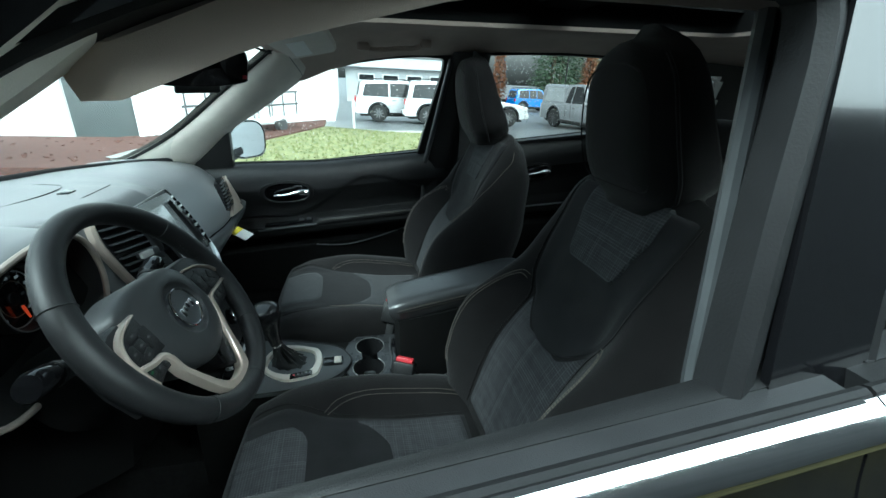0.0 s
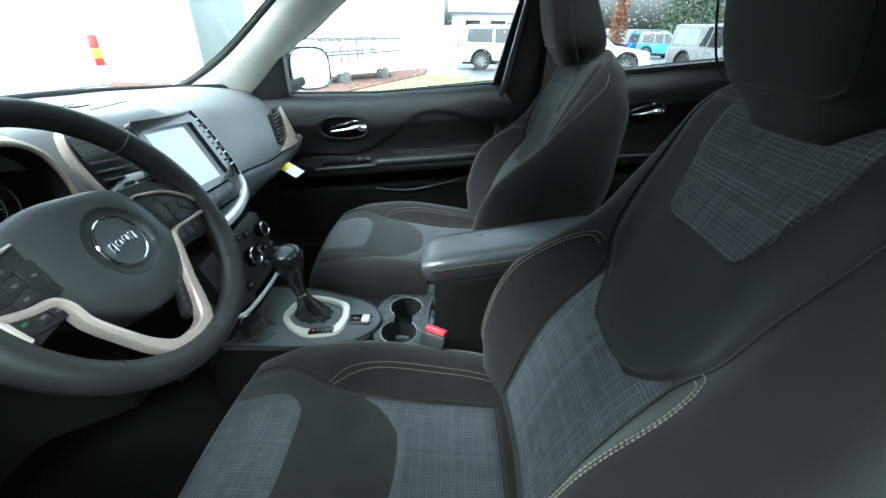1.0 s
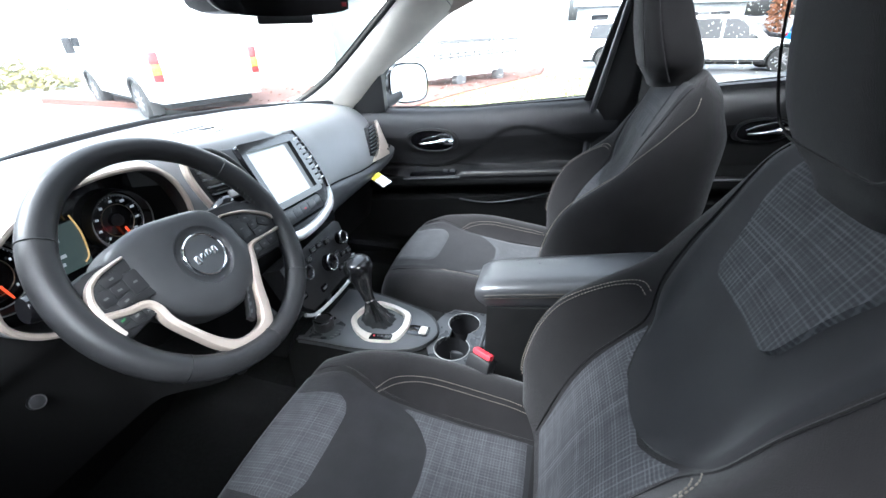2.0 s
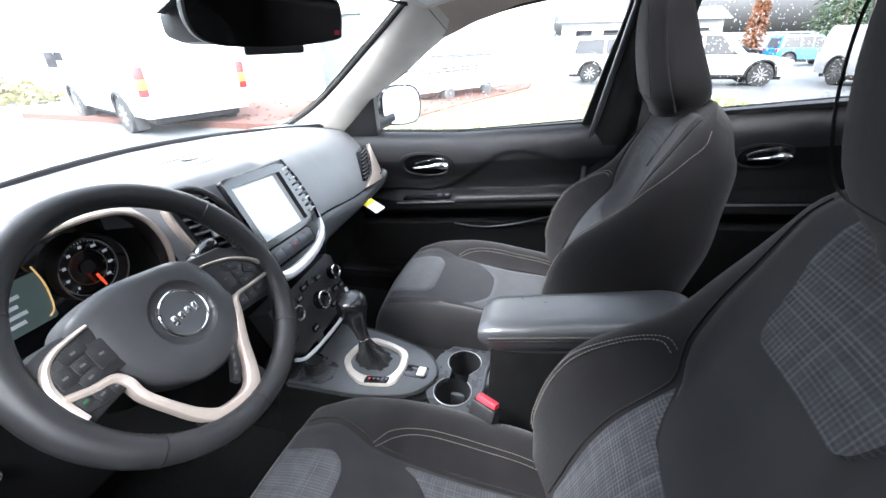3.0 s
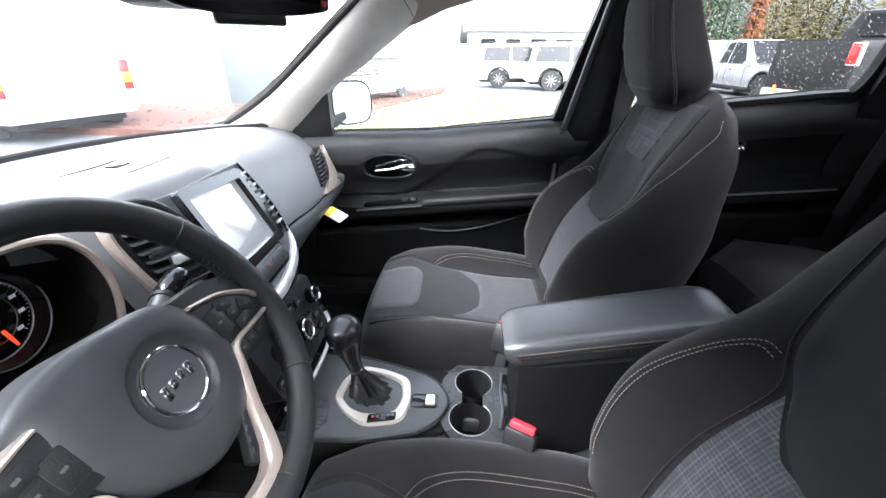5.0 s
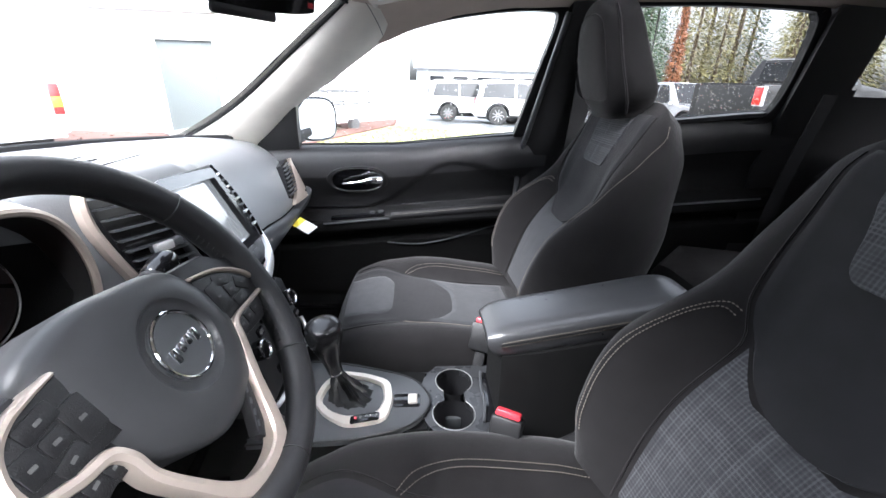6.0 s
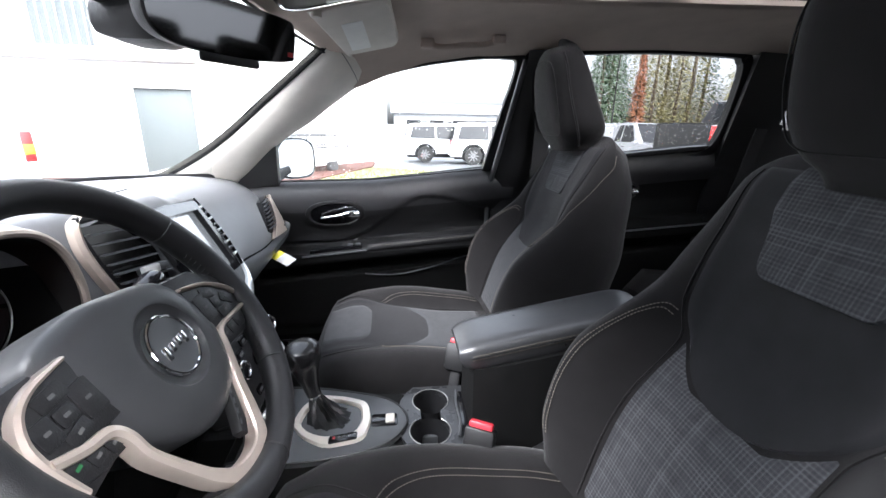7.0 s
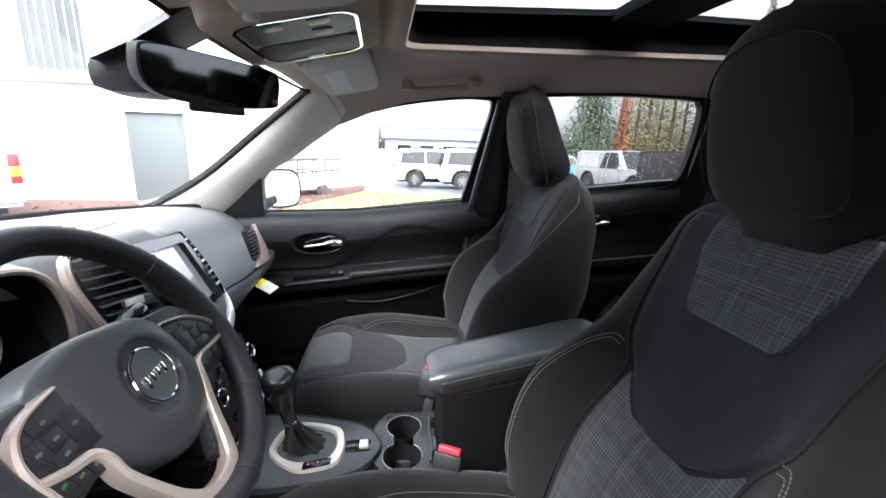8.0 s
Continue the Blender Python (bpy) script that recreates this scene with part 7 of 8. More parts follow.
# white showroom: a long wall with a steel door, then a wall that runs back at a slant
hall = thing("white_building", "white painted building with a grey steel door", "building", (-6, 10.6, gz(10.6)))
bm = bmesh.new()
for lo, hi in (((-60, 10.6, -0.6), (-5.92, 10.9, 7.5)), ((-4.52, 10.6, -0.6), (-4.4, 10.9, 7.5)), ((-5.92, 10.6, 1.90), (-4.52, 10.9, 7.5))):
    box(lo, hi, bm=bm)
part("wall", bm, WALLPAINT, hall, "white painted wall")
nrm = Vector((7.9, -4.1, 0)).normalized()
part("wall", slab([(0, -0.7), (8.9, -0.7), (8.9, 7.5), (0, 7.5)], lambda a, b, d: Vector((-4.4, 10.6, 0)) + Vector((4.1, 7.9, 0)).normalized() * a + Vector((0, 0, b)) - nrm * d, 0.3), WALLPAINT, hall, "white painted wall")
part("wall", box((-0.45, 18.5, -0.8), (-0.15, 40, 7.5)), WALLPAINT, hall)
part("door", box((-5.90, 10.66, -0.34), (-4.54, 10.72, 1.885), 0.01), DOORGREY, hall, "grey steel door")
part("door_frame", ring_plate([(-5.95, -0.4), (-4.49, -0.4), (-4.49, 1.94), (-5.95, 1.94)], [(-5.89, -0.4), (-4.55, -0.4), (-4.55, 1.88), (-5.89, 1.88)], lambda a, b, d: (a, 10.57 + d, b), 0.09), WALLPAINT, hall)
part("ledge", box((-60, 10.42, 2.46), (-4.3, 10.62, 2.72), 0.03), WALLPAINT, hall, "white ledge")
for x in (-7.75, -11.5):
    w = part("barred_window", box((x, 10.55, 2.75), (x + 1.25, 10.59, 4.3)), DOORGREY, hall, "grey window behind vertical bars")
    for k in range(7):
        part("bar", tube([(x + 0.06 + 0.188 * k, 10.52, 2.76), (x + 0.06 + 0.188 * k, 10.52, 4.3)], 0.016, 6), METALGREY, w)
part("wall_lamp", box((-9.05, 10.35, 2.02), (-8.55, 10.6, 2.16), 0.03), DARKSTEEL, hall, "grey wall lamp")
part("roof", box((-60, 10.9, 7.3), (-0.4, 40, 7.5)), METALGREY, hall)

# grass verge on the driver's side, and an unseen wall added to block light there
VERGE = material("brown_green_verge", (0.055, 0.050, 0.018), 0.95, vary=0.5, scale=5, bump=0.5, bump_scale=60, second=(0.10, 0.085, 0.025))
bed("grass_verge", "brown and green grass verge beside the car", "verge", [(-8.0, -2.4), (14.0, -2.4), (14.0, -0.95), (-8.0, -0.95)], VERGE, 0.06)
side_wall = thing("light_block_wall", "unseen dark wall added behind the verge to block light", "wall", (-1.0, -2.6, -0.12), "structure")
# lower run added to keep bright sky out of the rear door's reflections
part("low_panel", box((3.205, -2.8, -0.2), (20, -2.45, 2.3)), DARKSTEEL, side_wall)
part("panel", box((-9, -2.8, -0.2), (3.2, -2.45, 2.95)), material("dark_grey_wall", (0.08, 0.08, 0.08), 0.85, vary=0.2, scale=1.5, bump=0.2, bump_scale=40), side_wall)

# long grey shed beyond the car park
shed = thing("grey_shed", "long grey metal shed with a row of white-framed windows", "building", (12, 46, gz(45)))
part("wall", box((0.6, 46, -1.3), (14.5, 52, 2.3)), METALGREY, shed, "pale grey wall")
part("roof", loft([[(0.2, 45.2, 2.3), (0.2, 49, 3.4), (0.2, 53, 2.3)], [(14.9, 45.2, 2.3), (14.9, 49, 3.4), (14.9, 53, 2.3)]]), METALGREY, shed)
for k in range(5):
    x = 1.8 + 2.5 * k
    w = part("window", box((x, 45.9, 1.0), (x + 1.7, 46.02, 1.7)), WALLPAINT, shed)
    part("pane", box((x + 0.1, 45.86, 1.1), (x + 1.6, 45.93, 1.6)), WINDARK, w)


# ---- vehicles ----
def wheel_parts(parent, x, y, z, r, w, side, put, spokes):
    t = part("wheel", loft([[put(x + q * math.cos(a), y + side * d, z + q * math.sin(a)) for a in steps(0, math.tau, 24)[:-1]] for q, d in ((r * 0.62, 0.0), (r * 0.93, 0.0), (r, -w * 0.15), (r, -w * 0.85), (r * 0.93, -w), (r * 0.5, -w))], True, True), TYRE, parent, "black tyre", True)
    part("rim", loft([[put(x + q * math.cos(a), y + side * d, z + q * math.sin(a)) for a in steps(0, math.tau, 24)[:-1]] for q, d in ((r * 0.64, 0.004), (r * 0.60, 0.006), (r * 0.56, -0.05), (r * 0.05, -0.05))], True, True), TYRE, t, "", True)
    for k in range(9):
        a = math.tau * k / 9
        part("spoke", loft([[put(x + q * math.cos(a) + e * -math.sin(a), y + side * 0.008, z + q * math.sin(a) + e * math.cos(a)) for e in (-0.020, 0.020)] + [put(x + q * math.cos(a) + e * -math.sin(a), y - side * 0.03, z + q * math.sin(a) + e * math.cos(a)) for e in (0.020, -0.020)] for q in (0.03, r * 0.6)]), spokes, t, "", True)


def vehicle(name, label, cat, at, turn, length, width, height, paint, style, r=0.37, wb=None, front=0.9, group="parked vehicles", bed_top=1.08, lamps=(-1, 1), canopy=False):
    """A parked car: x forward from its tail, y to its left, on the ground at at."""
    v = thing(name, label, cat, (at[0], at[1], gz(at[1])), group=group, turn=turn)
    wb = wb or length * 0.60
    rear = length - front - wb
    put = lambda x, y, z: Vector((x, y, z))
    half = width / 2
    bt = bed_top
    shapes = {
        "suv": ([(0.0, 0.42), (0.02, 1.0), (0.10, 1.08), (0.22, height - 0.12), (0.42, height - 0.02), (length * 0.52, height), (length * 0.60, height - 0.06), (length * 0.735, 1.10), (length * 0.80, 1.06), (length * 0.97, 0.92), (length, 0.70), (length, 0.36)], [(0.30, 1.10), (0.42, height - 0.17), (length * 0.30, height - 0.12), (length * 0.30, 1.08)], [(length * 0.315, 1.08), (length * 0.315, height - 0.12), (length * 0.47, height - 0.11), (length * 0.47, 1.07)], [(length * 0.485, 1.07), (length * 0.485, height - 0.11), (length * 0.575, height - 0.14), (length * 0.68, 1.06)]),
        "pickup": ([(0.0, 0.55), (0.0, bt), (length * 0.35, bt + 0.02), (length * 0.36, bt + 0.08), (length * 0.40, height - 0.05), (length * 0.46, height), (length * 0.58, height - 0.02), (length * 0.70, bt + 0.10), (length * 0.78, bt + 0.07), (length * 0.97, bt - 0.03), (length, 0.85), (length, 0.45)], [(length * 0.395, bt + 0.08), (length * 0.42, height - 0.14), (length * 0.47, height - 0.10), (length * 0.47, bt + 0.07)], [(length * 0.485, bt + 0.07), (length * 0.485, height - 0.10), (length * 0.575, height - 0.12), (length * 0.655, bt + 0.09)]),
        "van": ([(0.0, 0.42), (0.0, height - 0.20), (0.08, height - 0.05), (0.3, height), (length * 0.70, height), (length * 0.78, height - 0.15), (length * 0.88, 1.30), (length * 0.97, 1.05), (length, 0.85), (length, 0.40)], [(length * 0.74, 1.25), (length * 0.74, height - 0.25), (length * 0.79, height - 0.27), (length * 0.865, 1.25)]),
    }
    prof, *wins = shapes[style]
    crest = prof[1:-1]
    shoulder = {"suv": 1.05, "pickup": bt, "van": 1.2}[style]
    lean = 0.06 if style == "van" else 0.16

    def tuck(z):
        return 1.0 - lean * smooth(shoulder, max(height, shoulder + 0.2), z) - 0.045 * smooth(0.72, 0.34, z)

    def top_at(x):
        return float(np.interp(x, [p[0] for p in crest], [p[1] for p in crest]))

    def foot_at(x):
        z = 0.36
        for c in (rear, length - front):
            if abs(x - c) < r * 1.2:
                z = max(z, r + math.sqrt(max(0.0, (r * 1.2) ** 2 - (x - c) ** 2)))
        return z
    stations = set(round(x, 3) for x in steps(0.0, length, 44)) | set(round(p[0], 3) for p in crest)
    for c in (rear, length - front):
        stations |= set(round(c + r * 1.2 * math.cos(a), 3) for a in steps(0, math.pi, 14))
    rings = []
    for x in sorted(q for q in stations if 0.0 <= q <= length):
        end = 1.0 - 0.10 * smooth(length * 0.90, length, x) ** 2 - 0.05 * smooth(0.25, 0.0, x) ** 2
        zt, zf = top_at(x), foot_at(x)
        side_ = [(half * tuck(lerp(zf, zt - 0.05, f)) * end, lerp(zf, zt - 0.05, f)) for f in (0, 0.12, 0.3, 0.45, 0.6, 0.75, 0.9, 1.0)]
        side_ += [(half * (tuck(zt) * end - 0.02), zt - 0.015), (half * (tuck(zt) * end - 0.07), zt), (half * 0.4, zt + 0.004)]
        rings.append([(x, -y, z) for y, z in side_] + [(x, y, z) for y, z in reversed(side_)])
    body = part("body", loft(rings), paint, v, local=True)
    for c in (rear, length - front):
        for sd in (-1, 1):
            arc = [(c + r * 1.2 * math.cos(a), sd * half * tuck(r + r * 1.2 * math.sin(a)), r + r * 1.2 * math.sin(a)) for a in steps(radians(-8), radians(188), 14)]
            part("wheel_arch", tube(arc, 0.035, 6), TYRE, body, "black wheel arch lip", True)
    if style != "van":
        for sd in (-1, 1):
            for q in ((0.31, 0.475, 0.66) if style == "suv" else (0.40, 0.475, 0.655)):
                x = length * q
                part("door_seam", tube([(x, sd * (half * tuck(z) + 0.001), z) for z in steps(0.48, shoulder, 5)], 0.007, 4), TYRE, body, local=True)
            for q in ((0.335, 0.50) if style == "suv" else (0.50,)):
                part("door_handle", box((length * q, sd * half - 0.012, shoulder - 0.14), (length * q + 0.16, sd * half + 0.022, shoulder - 0.105), 0.01), TYRE, body, local=True)
            part("sill_trim", box((rear + r * 1.3, sd * half * 0.955 - 0.03, 0.33), (length - front - r * 1.3, sd * half * 0.955 + 0.03, 0.42), 0.015), TYRE, body, "dark sill", True)
    if style == "suv":
        for sd in (-1, 1):
            part("roof_rail", tube([(q * length, sd * half * 0.72, height + e) for q, e in ((0.10, -0.02), (0.14, 0.05), (0.45, 0.06), (0.53, -0.01))], 0.018, 6), TYRE, body, local=True)
    if style == "van":
        part("rear_seam", tube([(-0.006, 0.0, 0.62), (-0.006, 0.0, height - 0.24)], 0.007, 4), METALGREY, body, local=True)
        part("rear_handle", box((-0.03, -0.10, 1.02), (0.0, -0.03, 1.07), 0.008), METALGREY, body, local=True)
        part("rear_handle", box((-0.03, 0.03, 1.02), (0.0, 0.10, 1.07), 0.008), METALGREY, body, local=True)
        for sd in (-1, 1):
            part("mud_flap", box((rear - r * 1.35, sd * half * 0.86 - 0.11, 0.10), (rear - r * 1.28, sd * half * 0.86 + 0.11, 0.44), 0.01), TYRE, body, local=True)
    for win in wins:
        for sd in (-1, 1):
            part("side_window", slab(win, lambda a, b, d: (a, sd * (half * tuck(b) + 0.002 + d), b), 0.014), WINDARK, body, local=True)
    if style == "suv":
        zz = (1.12, height - 0.20) if style == "suv" else (1.35, height - 0.30)
        xs = (0.06, 0.20) if style == "suv" else (-0.012, -0.012)
        part("rear_window", slab([(-half * 0.72, 0.0), (half * 0.72, 0.0), (half * 0.64, 1.0), (-half * 0.64, 1.0)], lambda a, b, d: (lerp(xs[0], xs[1], b) - 0.012 + d, a, lerp(zz[0], zz[1], b)), 0.03), WINDARK, body, local=True)
    if canopy:
        cab_top = height - 0.03
        rings = [[(x, sg * half * f, z) for sg, f, z in ((-1, 0.93, bt - 0.01), (-1, 0.90, lerp(bt, cab_top, 0.6)), (-1, 0.80, cab_top - 0.05), (-1, 0.70, cab_top), (1, 0.70, cab_top), (1, 0.80, cab_top - 0.05), (1, 0.90, lerp(bt, cab_top, 0.6)), (1, 0.93, bt - 0.01))] for x in (0.05, 0.12, length * 0.2, length * 0.375)]
        shell = part("bed_canopy", loft(rings), paint, body, "silver canopy over the bed", True)
        for sd in (-1, 1):
            part("canopy_window", slab([(0.30, bt + 0.10), (length * 0.345, bt + 0.10), (length * 0.345, cab_top - 0.16), (0.38, cab_top - 0.16)], lambda a, b, d: (a, sd * (half * (0.925 - 0.06 * (b - bt)) + 0.003 + d), b), 0.014), SKYGLASS, shell, local=True)
    if style == "pickup":
        part("bed_box", box((0.10, -half * 0.86, bt + 0.005), (length * 0.345, half * 0.86, bt + 0.024)), CARBLACK, body, local=True)
        part("rear_window", slab([(-half * 0.62, bt + 0.12), (half * 0.62, bt + 0.12), (half * 0.56, height - 0.12), (-half * 0.56, height - 0.12)], lambda a, b, d: (length * 0.357 + (b - bt - 0.12) * 0.17 - d, a, b), 0.02), WINDARK, body, local=True)
        part("tailgate_seam", box((-0.006, -half * 0.80, 0.66), (0.004, half * 0.80, bt - 0.03), 0.02), paint, body, local=True)
    # windscreen
    i = {"suv": (0.60, height - 0.08, 0.735, 1.12), "pickup": (0.585, height - 0.05, 0.70, bt + 0.12), "van": (0.785, height - 0.18, 0.88, 1.32)}[style]
    part("windscreen", slab([(-1, 0), (1, 0), (0.9, 1), (-0.9, 1)], lambda a, b, d: (lerp(length * i[2], length * i[0], b) + 0.012 - d * 0.5, a * half * 0.78, lerp(i[3], i[1], b) + 0.012 - d), 0.02), WINDARK, body, local=True)
    for sd in (-1, 1):
        if style == "van":
            lamp = part("tail_lamp", box((-0.02, sd * half * 0.90 - 0.075, 0.72), (0.05, sd * half * 0.90 + 0.085, 1.20), 0.02), TAILRED, body, local=True)
            part("amber_lens", box((-0.026, sd * half * 0.90 - 0.072, 0.84), (0.0, sd * half * 0.90 + 0.082, 1.0), 0.006), TAILAMBER, lamp, local=True)
        elif sd in lamps:
            part("tail_lamp", box((-0.02, sd * half * 0.86 - 0.09, 0.82 if style == "suv" else bt - 0.46), (0.12, sd * half * 0.86 + 0.115, 1.04 if style == "suv" else bt - 0.05), 0.02), TAILRED, body, local=True)
        if style == "pickup" and sd in lamps:
            part("lamp_bezel", box((-0.014, sd * half * 0.86 - 0.115, bt - 0.485), (0.10, sd * half * 0.86 + 0.105, bt - 0.03), 0.02), METALGREY, body, "grey lamp bezel", True)
        part("head_lamp", box((length - 0.16, sd * half * 0.80 - 0.16, 0.72), (length - 0.02, sd * half * 0.80 + 0.16, 0.88), 0.03), LENS, body, local=True)
        part("wing_mirror", box((length * (0.67 if style != "van" else 0.84), sd * (half + 0.10) - 0.09, 1.10), (length * (0.67 if style != "van" else 0.84) + 0.10, sd * (half + 0.10) + 0.09, 1.24 if style != "van" else 1.42), 0.03), CARBLACK if style == "van" else paint, body, local=True)
    part("rear_bumper", box((-0.10, -half * 0.94, 0.42), (0.12, half * 0.94, 0.62), 0.05), METALGREY if style == "pickup" else paint, body, local=True)
    part("front_bumper", box((length - 0.12, -half * 0.94, 0.38), (length + 0.08, half * 0.94, 0.60), 0.05), paint, body, local=True)
    part("plate", box((-0.112, -0.16, 0.50), (-0.10, 0.16, 0.60), 0.0), PAPER if paint is not CARBLACK else YELLOW, body, local=True)
    part("underbody", box((0.2, -half * 0.8, 0.24), (length - 0.2, half * 0.8, 0.45)), TYRE, v, local=True)
    for x in (rear, length - front):
        for sd in (-1, 1):
            wheel_parts(v, x, sd * (half - 0.02), r, r, 0.24, sd, put, DARKSTEEL if style == "pickup" else ALLOY)
    return v


vehicle("panel_van", "white panel van with tall red and amber tail lamps", "van", (-5.98, 6.14), 156.4, 5.0, 1.96, 2.35, CARWHITE, "van", 0.34, 2.9, 0.95)
vehicle("suv", "white sport utility vehicle seen from its side", "car", (0.75, 19.6), 0, 4.8, 1.9, 1.76, CARWHITE, "suv", 0.38, 2.9)
vehicle("suv", "white sport utility vehicle parked nearer the lawn", "car", (2.80, 18.4), -3, 5.5, 1.95, 1.80, CARWHITE, "suv", 0.40, 3.6)
vehicle("pickup_truck", "silver pickup truck with a canopy over its bed", "truck", (10.72, 19.35), -83.5, 5.3, 1.9, 1.95, CARSILVER, "pickup", 0.44, 3.2, canopy=True)
vehicle("pickup_truck", "black pickup truck seen from its tailgate", "truck", (8.2, 10.2), 19, 5.8, 1.92, 2.40, CARBLACK, "pickup", 0.48, 3.6, bed_top=1.68, lamps=(-1,))
vehicle("off_roader", "blue off-road car far across the lot", "car", (14.2, 34.5), 5, 4.2, 1.85, 1.85, CARBLUE, "suv", 0.40)
for k, (x, y, p, lab) in enumerate(((19.4, 33.5, CARSILVER, "silver"), (10.2, 37.5, CARBLACK, "black"), (24.5, 33.0, CARWHITE, "white"), (29.0, 31.5, CARSILVER, "silver"), (33.5, 30, CARWHITE, "white"), (26.0, 25.5, CARWHITE, "white"))):
    vehicle("suv", lab + " car in a far row of the lot", "car", (x, y), 8 * (k % 3) - 6, 4.6, 1.85, 1.7, p, "suv", 0.36)

# flatbed trailer with a rack, against the white wall
rack = thing("ladder_rack_trailer", "white flatbed with a pipe rack beside the wall", "trailer", (-3.3, 12.0, gz(12)))
ax = Vector((0.46, 0.888, 0))
pr = lambda a, b, c: Vector((-3.7, 10.9, gz(11))) + ax * a + Vector((0.888, -0.46, 0)) * b + Vector((0, 0, c))
for a in steps(0.2, 3.6, 5):
    for b in (0.0, 0.9):
        part("upright", tube([pr(a, b, 0.45), pr(a, b, 1.15)], 0.022, 6), DARKSTEEL, rack)
for c in (0.80, 1.15):
    for b in (0.0, 0.9):
        part("rail", tube([pr(0.1, b, c), pr(3.7, b, c)], 0.028, 6), DARKSTEEL, rack)
part("deck", loft([[pr(0.0, -0.05, z), pr(3.8, -0.05, z), pr(3.8, 1.0, z), pr(0.0, 1.0, z)] for z in (0.36, 0.48)]), CARWHITE, rack)
for a in (0.9, 2.7):
    part("wheel", loft([[pr(a + q * math.cos(t), 1.0 + d, 0.22 + q * math.sin(t)) for t in steps(0, math.tau, 18)[:-1]] for q, d in ((0.08, 0.0), (0.20, 0.0), (0.22, -0.04), (0.22, -0.16))]), DARKSTEEL, rack)

CONE = (7.85, 10.6, gz(10.6))
cone = thing("traffic_cone", "orange traffic cone beside the trucks", "traffic cone", CONE)
part("body", tube([(CONE[0], CONE[1], CONE[2] + 0.02), (CONE[0], CONE[1], CONE[2] + 0.72)], [0.16, 0.03], 16), ORANGE, cone)
part("foot", box((CONE[0] - 0.2, CONE[1] - 0.2, CONE[2]), (CONE[0] + 0.2, CONE[1] + 0.2, CONE[2] + 0.03), 0.01), ORANGE, cone)
part("collar", tube([(CONE[0], CONE[1], CONE[2] + 0.42), (CONE[0], CONE[1], CONE[2] + 0.54)], [0.090, 0.068], 16), PAPER, cone, "white reflective collar")
post = thing("wooden_post", "pale post at the edge of the lawn", "post", (0.55, 14.6, gz(14.6)))
part("shaft", box((0.50, 14.55, gz(14.6)), (0.60, 14.65, gz(14.6) + 1.0), 0.01), CONCRETE, post)
lamp_post = thing("street_lamp", "grey street lamp over the lot", "street lamp", (18.3, 33.0, gz(33)))
part("mast", tube([(18.3, 33, gz(33)), (18.3, 33, 8.0)], [0.06, 0.04], 10), TYRE, lamp_post)
part("arm", tube([(18.3, 33, 7.9), (17.6, 32.8, 8.2), (16.9, 32.6, 8.2)], 0.025, 8), TYRE, lamp_post)
part("lamp_head", box((16.3, 32.4, 8.1), (16.95, 32.75, 8.22), 0.03), TYRE, lamp_post)


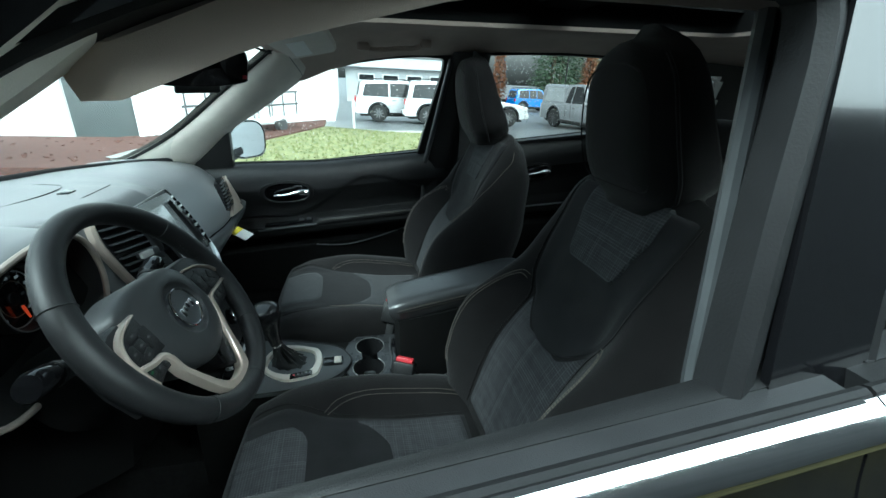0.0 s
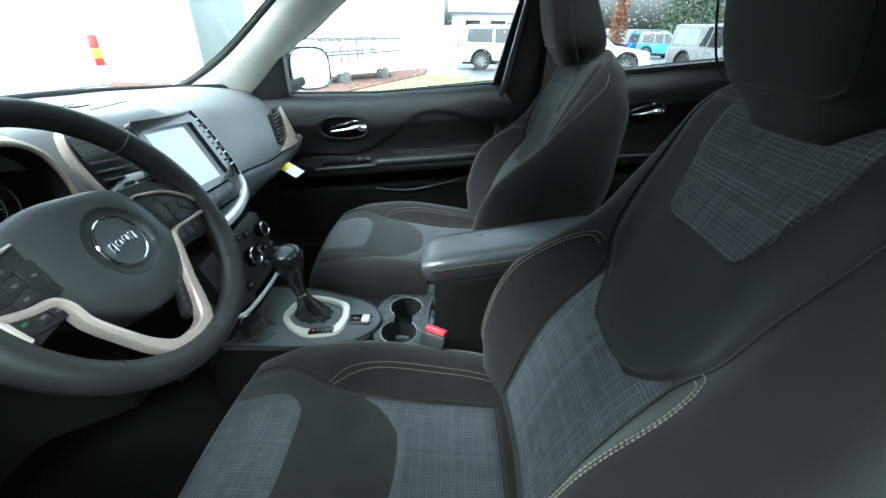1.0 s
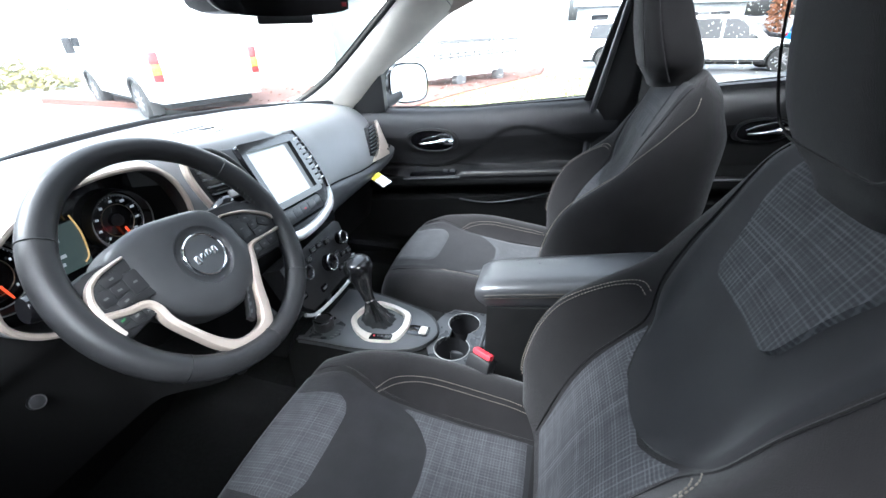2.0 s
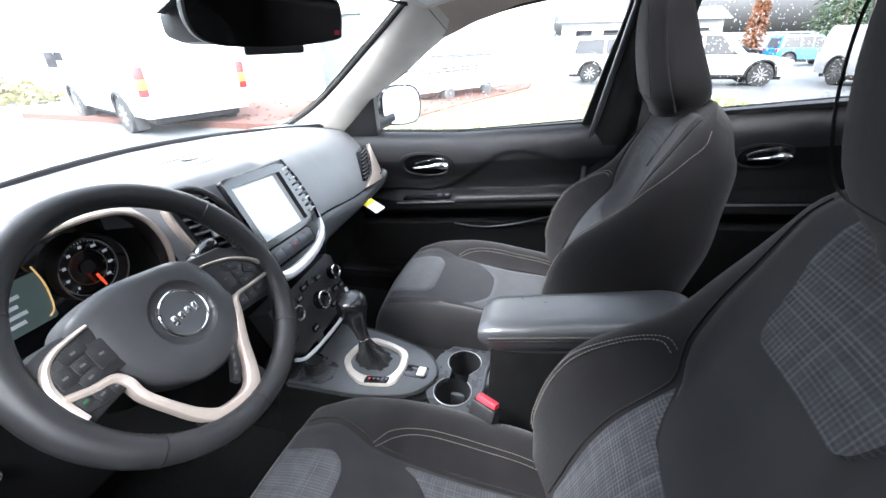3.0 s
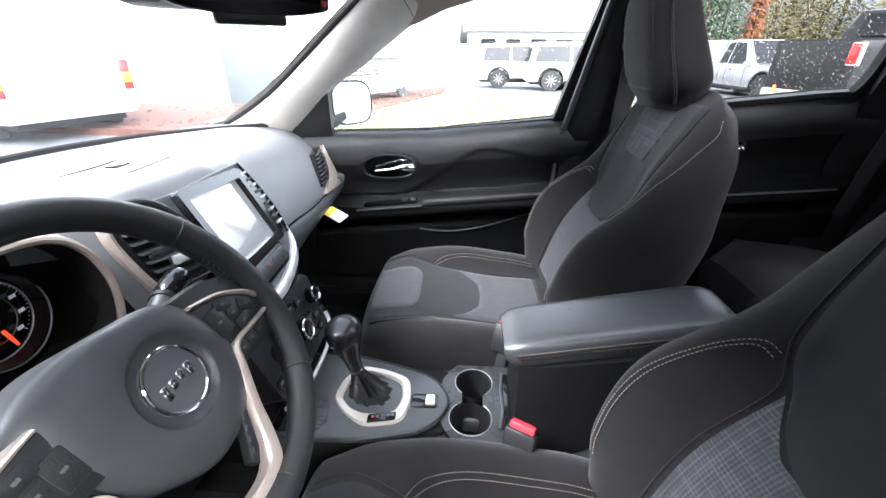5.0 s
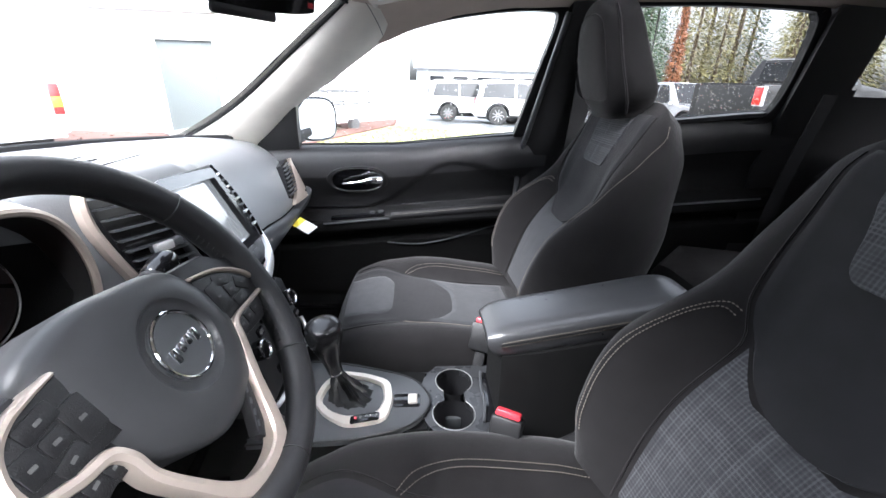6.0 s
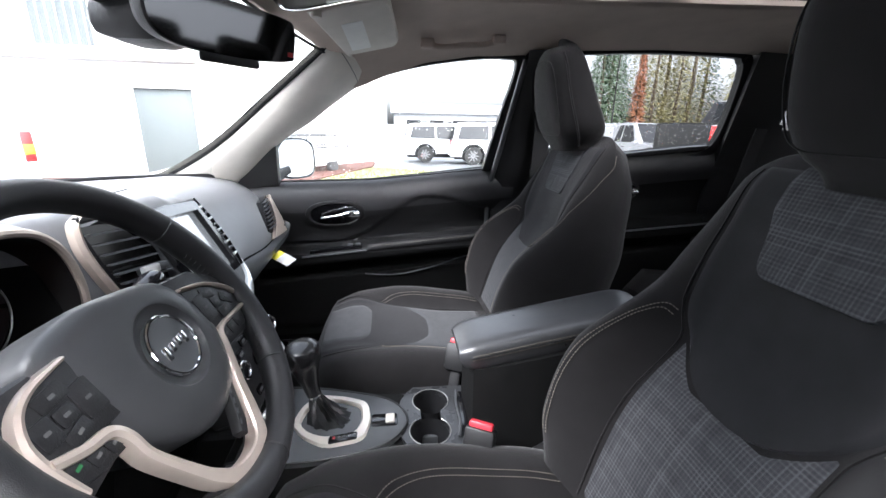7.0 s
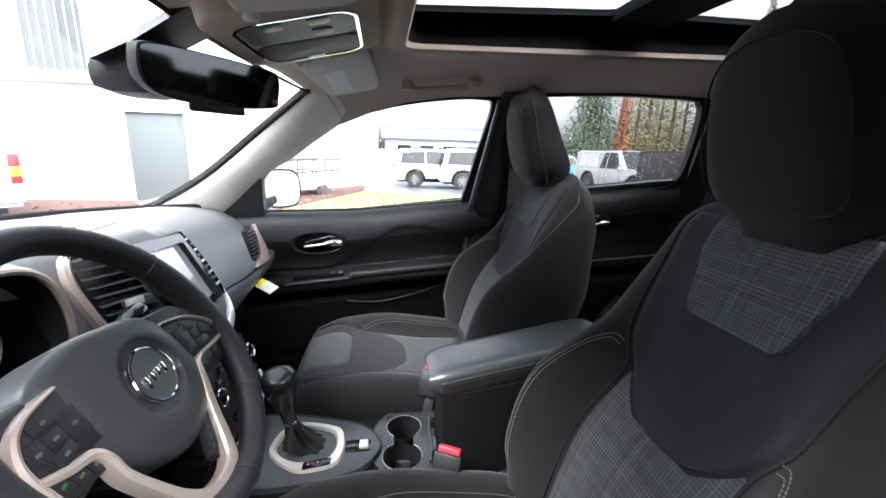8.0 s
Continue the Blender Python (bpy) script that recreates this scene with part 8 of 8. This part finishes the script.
# ---- trees ----
def conifer(at, height, spread, mat, seed, label, thin=1.0):
    t = thing("conifer_tree", label, "tree", (at[0], at[1], gz(at[1])), group="trees behind the lot")
    rr = random.Random(seed)
    base = Vector((at[0], at[1], gz(at[1])))
    part("trunk", tube([base, base + Vector((0.05, 0, height * 0.5)), base + Vector((0, 0, height * 0.96))], [height * 0.018, height * 0.012, 0.02], 8), BARK, t)
    ver, fac = [], []
    n = int(3800 * thin)
    for k in range(n):
        f = rr.random() ** 0.8
        z = height * (0.06 + 0.93 * f)
        rad = spread * (1 - f) ** 0.85 * (0.75 + 0.25 * math.sin(k * 1.7 + f * 40)) + 0.12
        a = rr.uniform(0, math.tau)
        r0 = rad * rr.uniform(0.25, 1.0) ** 0.6
        c = base + Vector((r0 * math.cos(a), r0 * math.sin(a), z - 0.18 * r0))
        s = rr.uniform(0.09, 0.24) * (0.55 + 0.6 * (1 - f))
        out = Vector((math.cos(a), math.sin(a), -0.35)).normalized()
        side_ = Vector((-math.sin(a), math.cos(a), rr.uniform(-0.4, 0.4)))
        i = len(ver)
        ver += [c - out * s, c + side_ * s * 0.45, c + out * s * 1.3, c - side_ * s * 0.45 + Vector((0, 0, 0.1 * s)), c + Vector((0, 0, s * 0.35))]
        fac += [(i, i + 1, i + 4), (i + 1, i + 2, i + 4), (i + 2, i + 3, i + 4), (i + 3, i, i + 4)]
    me = bpy.data.meshes.new("crown")
    me.from_pydata([v - base for v in ver], [], fac)
    me.materials.append(mat)
    crown = new("crown", me)
    crown.parent = t
    return t


conifer((21.0, 41.0), 13.5, 3.0, NEEDLES, 1, "tall dark green conifer", 1.5)
conifer((24.0, 45.0), 15.0, 3.2, NEEDLES, 2, "tall dark green conifer beside another", 1.5)
conifer((27.5, 45.0), 11.5, 1.1, RUSSET, 3, "narrow russet conifer tree", 1.0)
conifer((17.5, 47.0), 9.0, 1.0, RUSSET, 5, "narrow brown conifer tree", 0.7)
for k in range(20):
    conifer((30.5 + 2.0 * k + 1.2 * math.sin(k * 2.3), 47.0 - 1.05 * k + 3.5 * math.sin(k * 1.3)), 15.5 + 3 * math.sin(k * 1.9), 2.9, OLIVE, 10 + k, "olive-brown conifer in a belt of trees", 1.0)
for k in range(14):
    conifer((29.0 + 3.2 * k + 1.2 * math.sin(k * 3.1), 53.0 - 1.6 * k + 2.5 * math.sin(k * 2.3)), 17.5 + 2 * math.sin(k * 1.4), 3.6, OLIVE if k % 3 else NEEDLES, 40 + k, "tall conifer at the back of the tree belt", 1.0)
shrub = thing("shrub_bed", "small grey-green shrubs in a planted island", "shrubs", (-16.5, 9.5, gz(9.5)), "stuff")
ver, fac = [], []
rs = random.Random(31)
for k in range(900):
    c = Vector((rs.gauss(-17.5, 1.3), rs.gauss(9.6, 0.6), gz(9.6) + abs(rs.gauss(0.0, 0.30))))
    s = rs.uniform(0.06, 0.16)
    d = Vector((rs.uniform(-1, 1), rs.uniform(-1, 1), rs.uniform(-0.2, 1))).normalized()
    e = d.orthogonal() * 0.5
    i = len(ver)
    ver += [c - d * s, c + e * s, c + d * s, c - e * s]
    fac.append((i, i + 1, i + 2, i + 3))
me = bpy.data.meshes.new("leaves")
me.from_pydata([v - Vector((-16.5, 9.5, gz(9.5))) for v in ver], [], fac)
me.materials.append(OLIVE)
new("leaves", me).parent = shrub
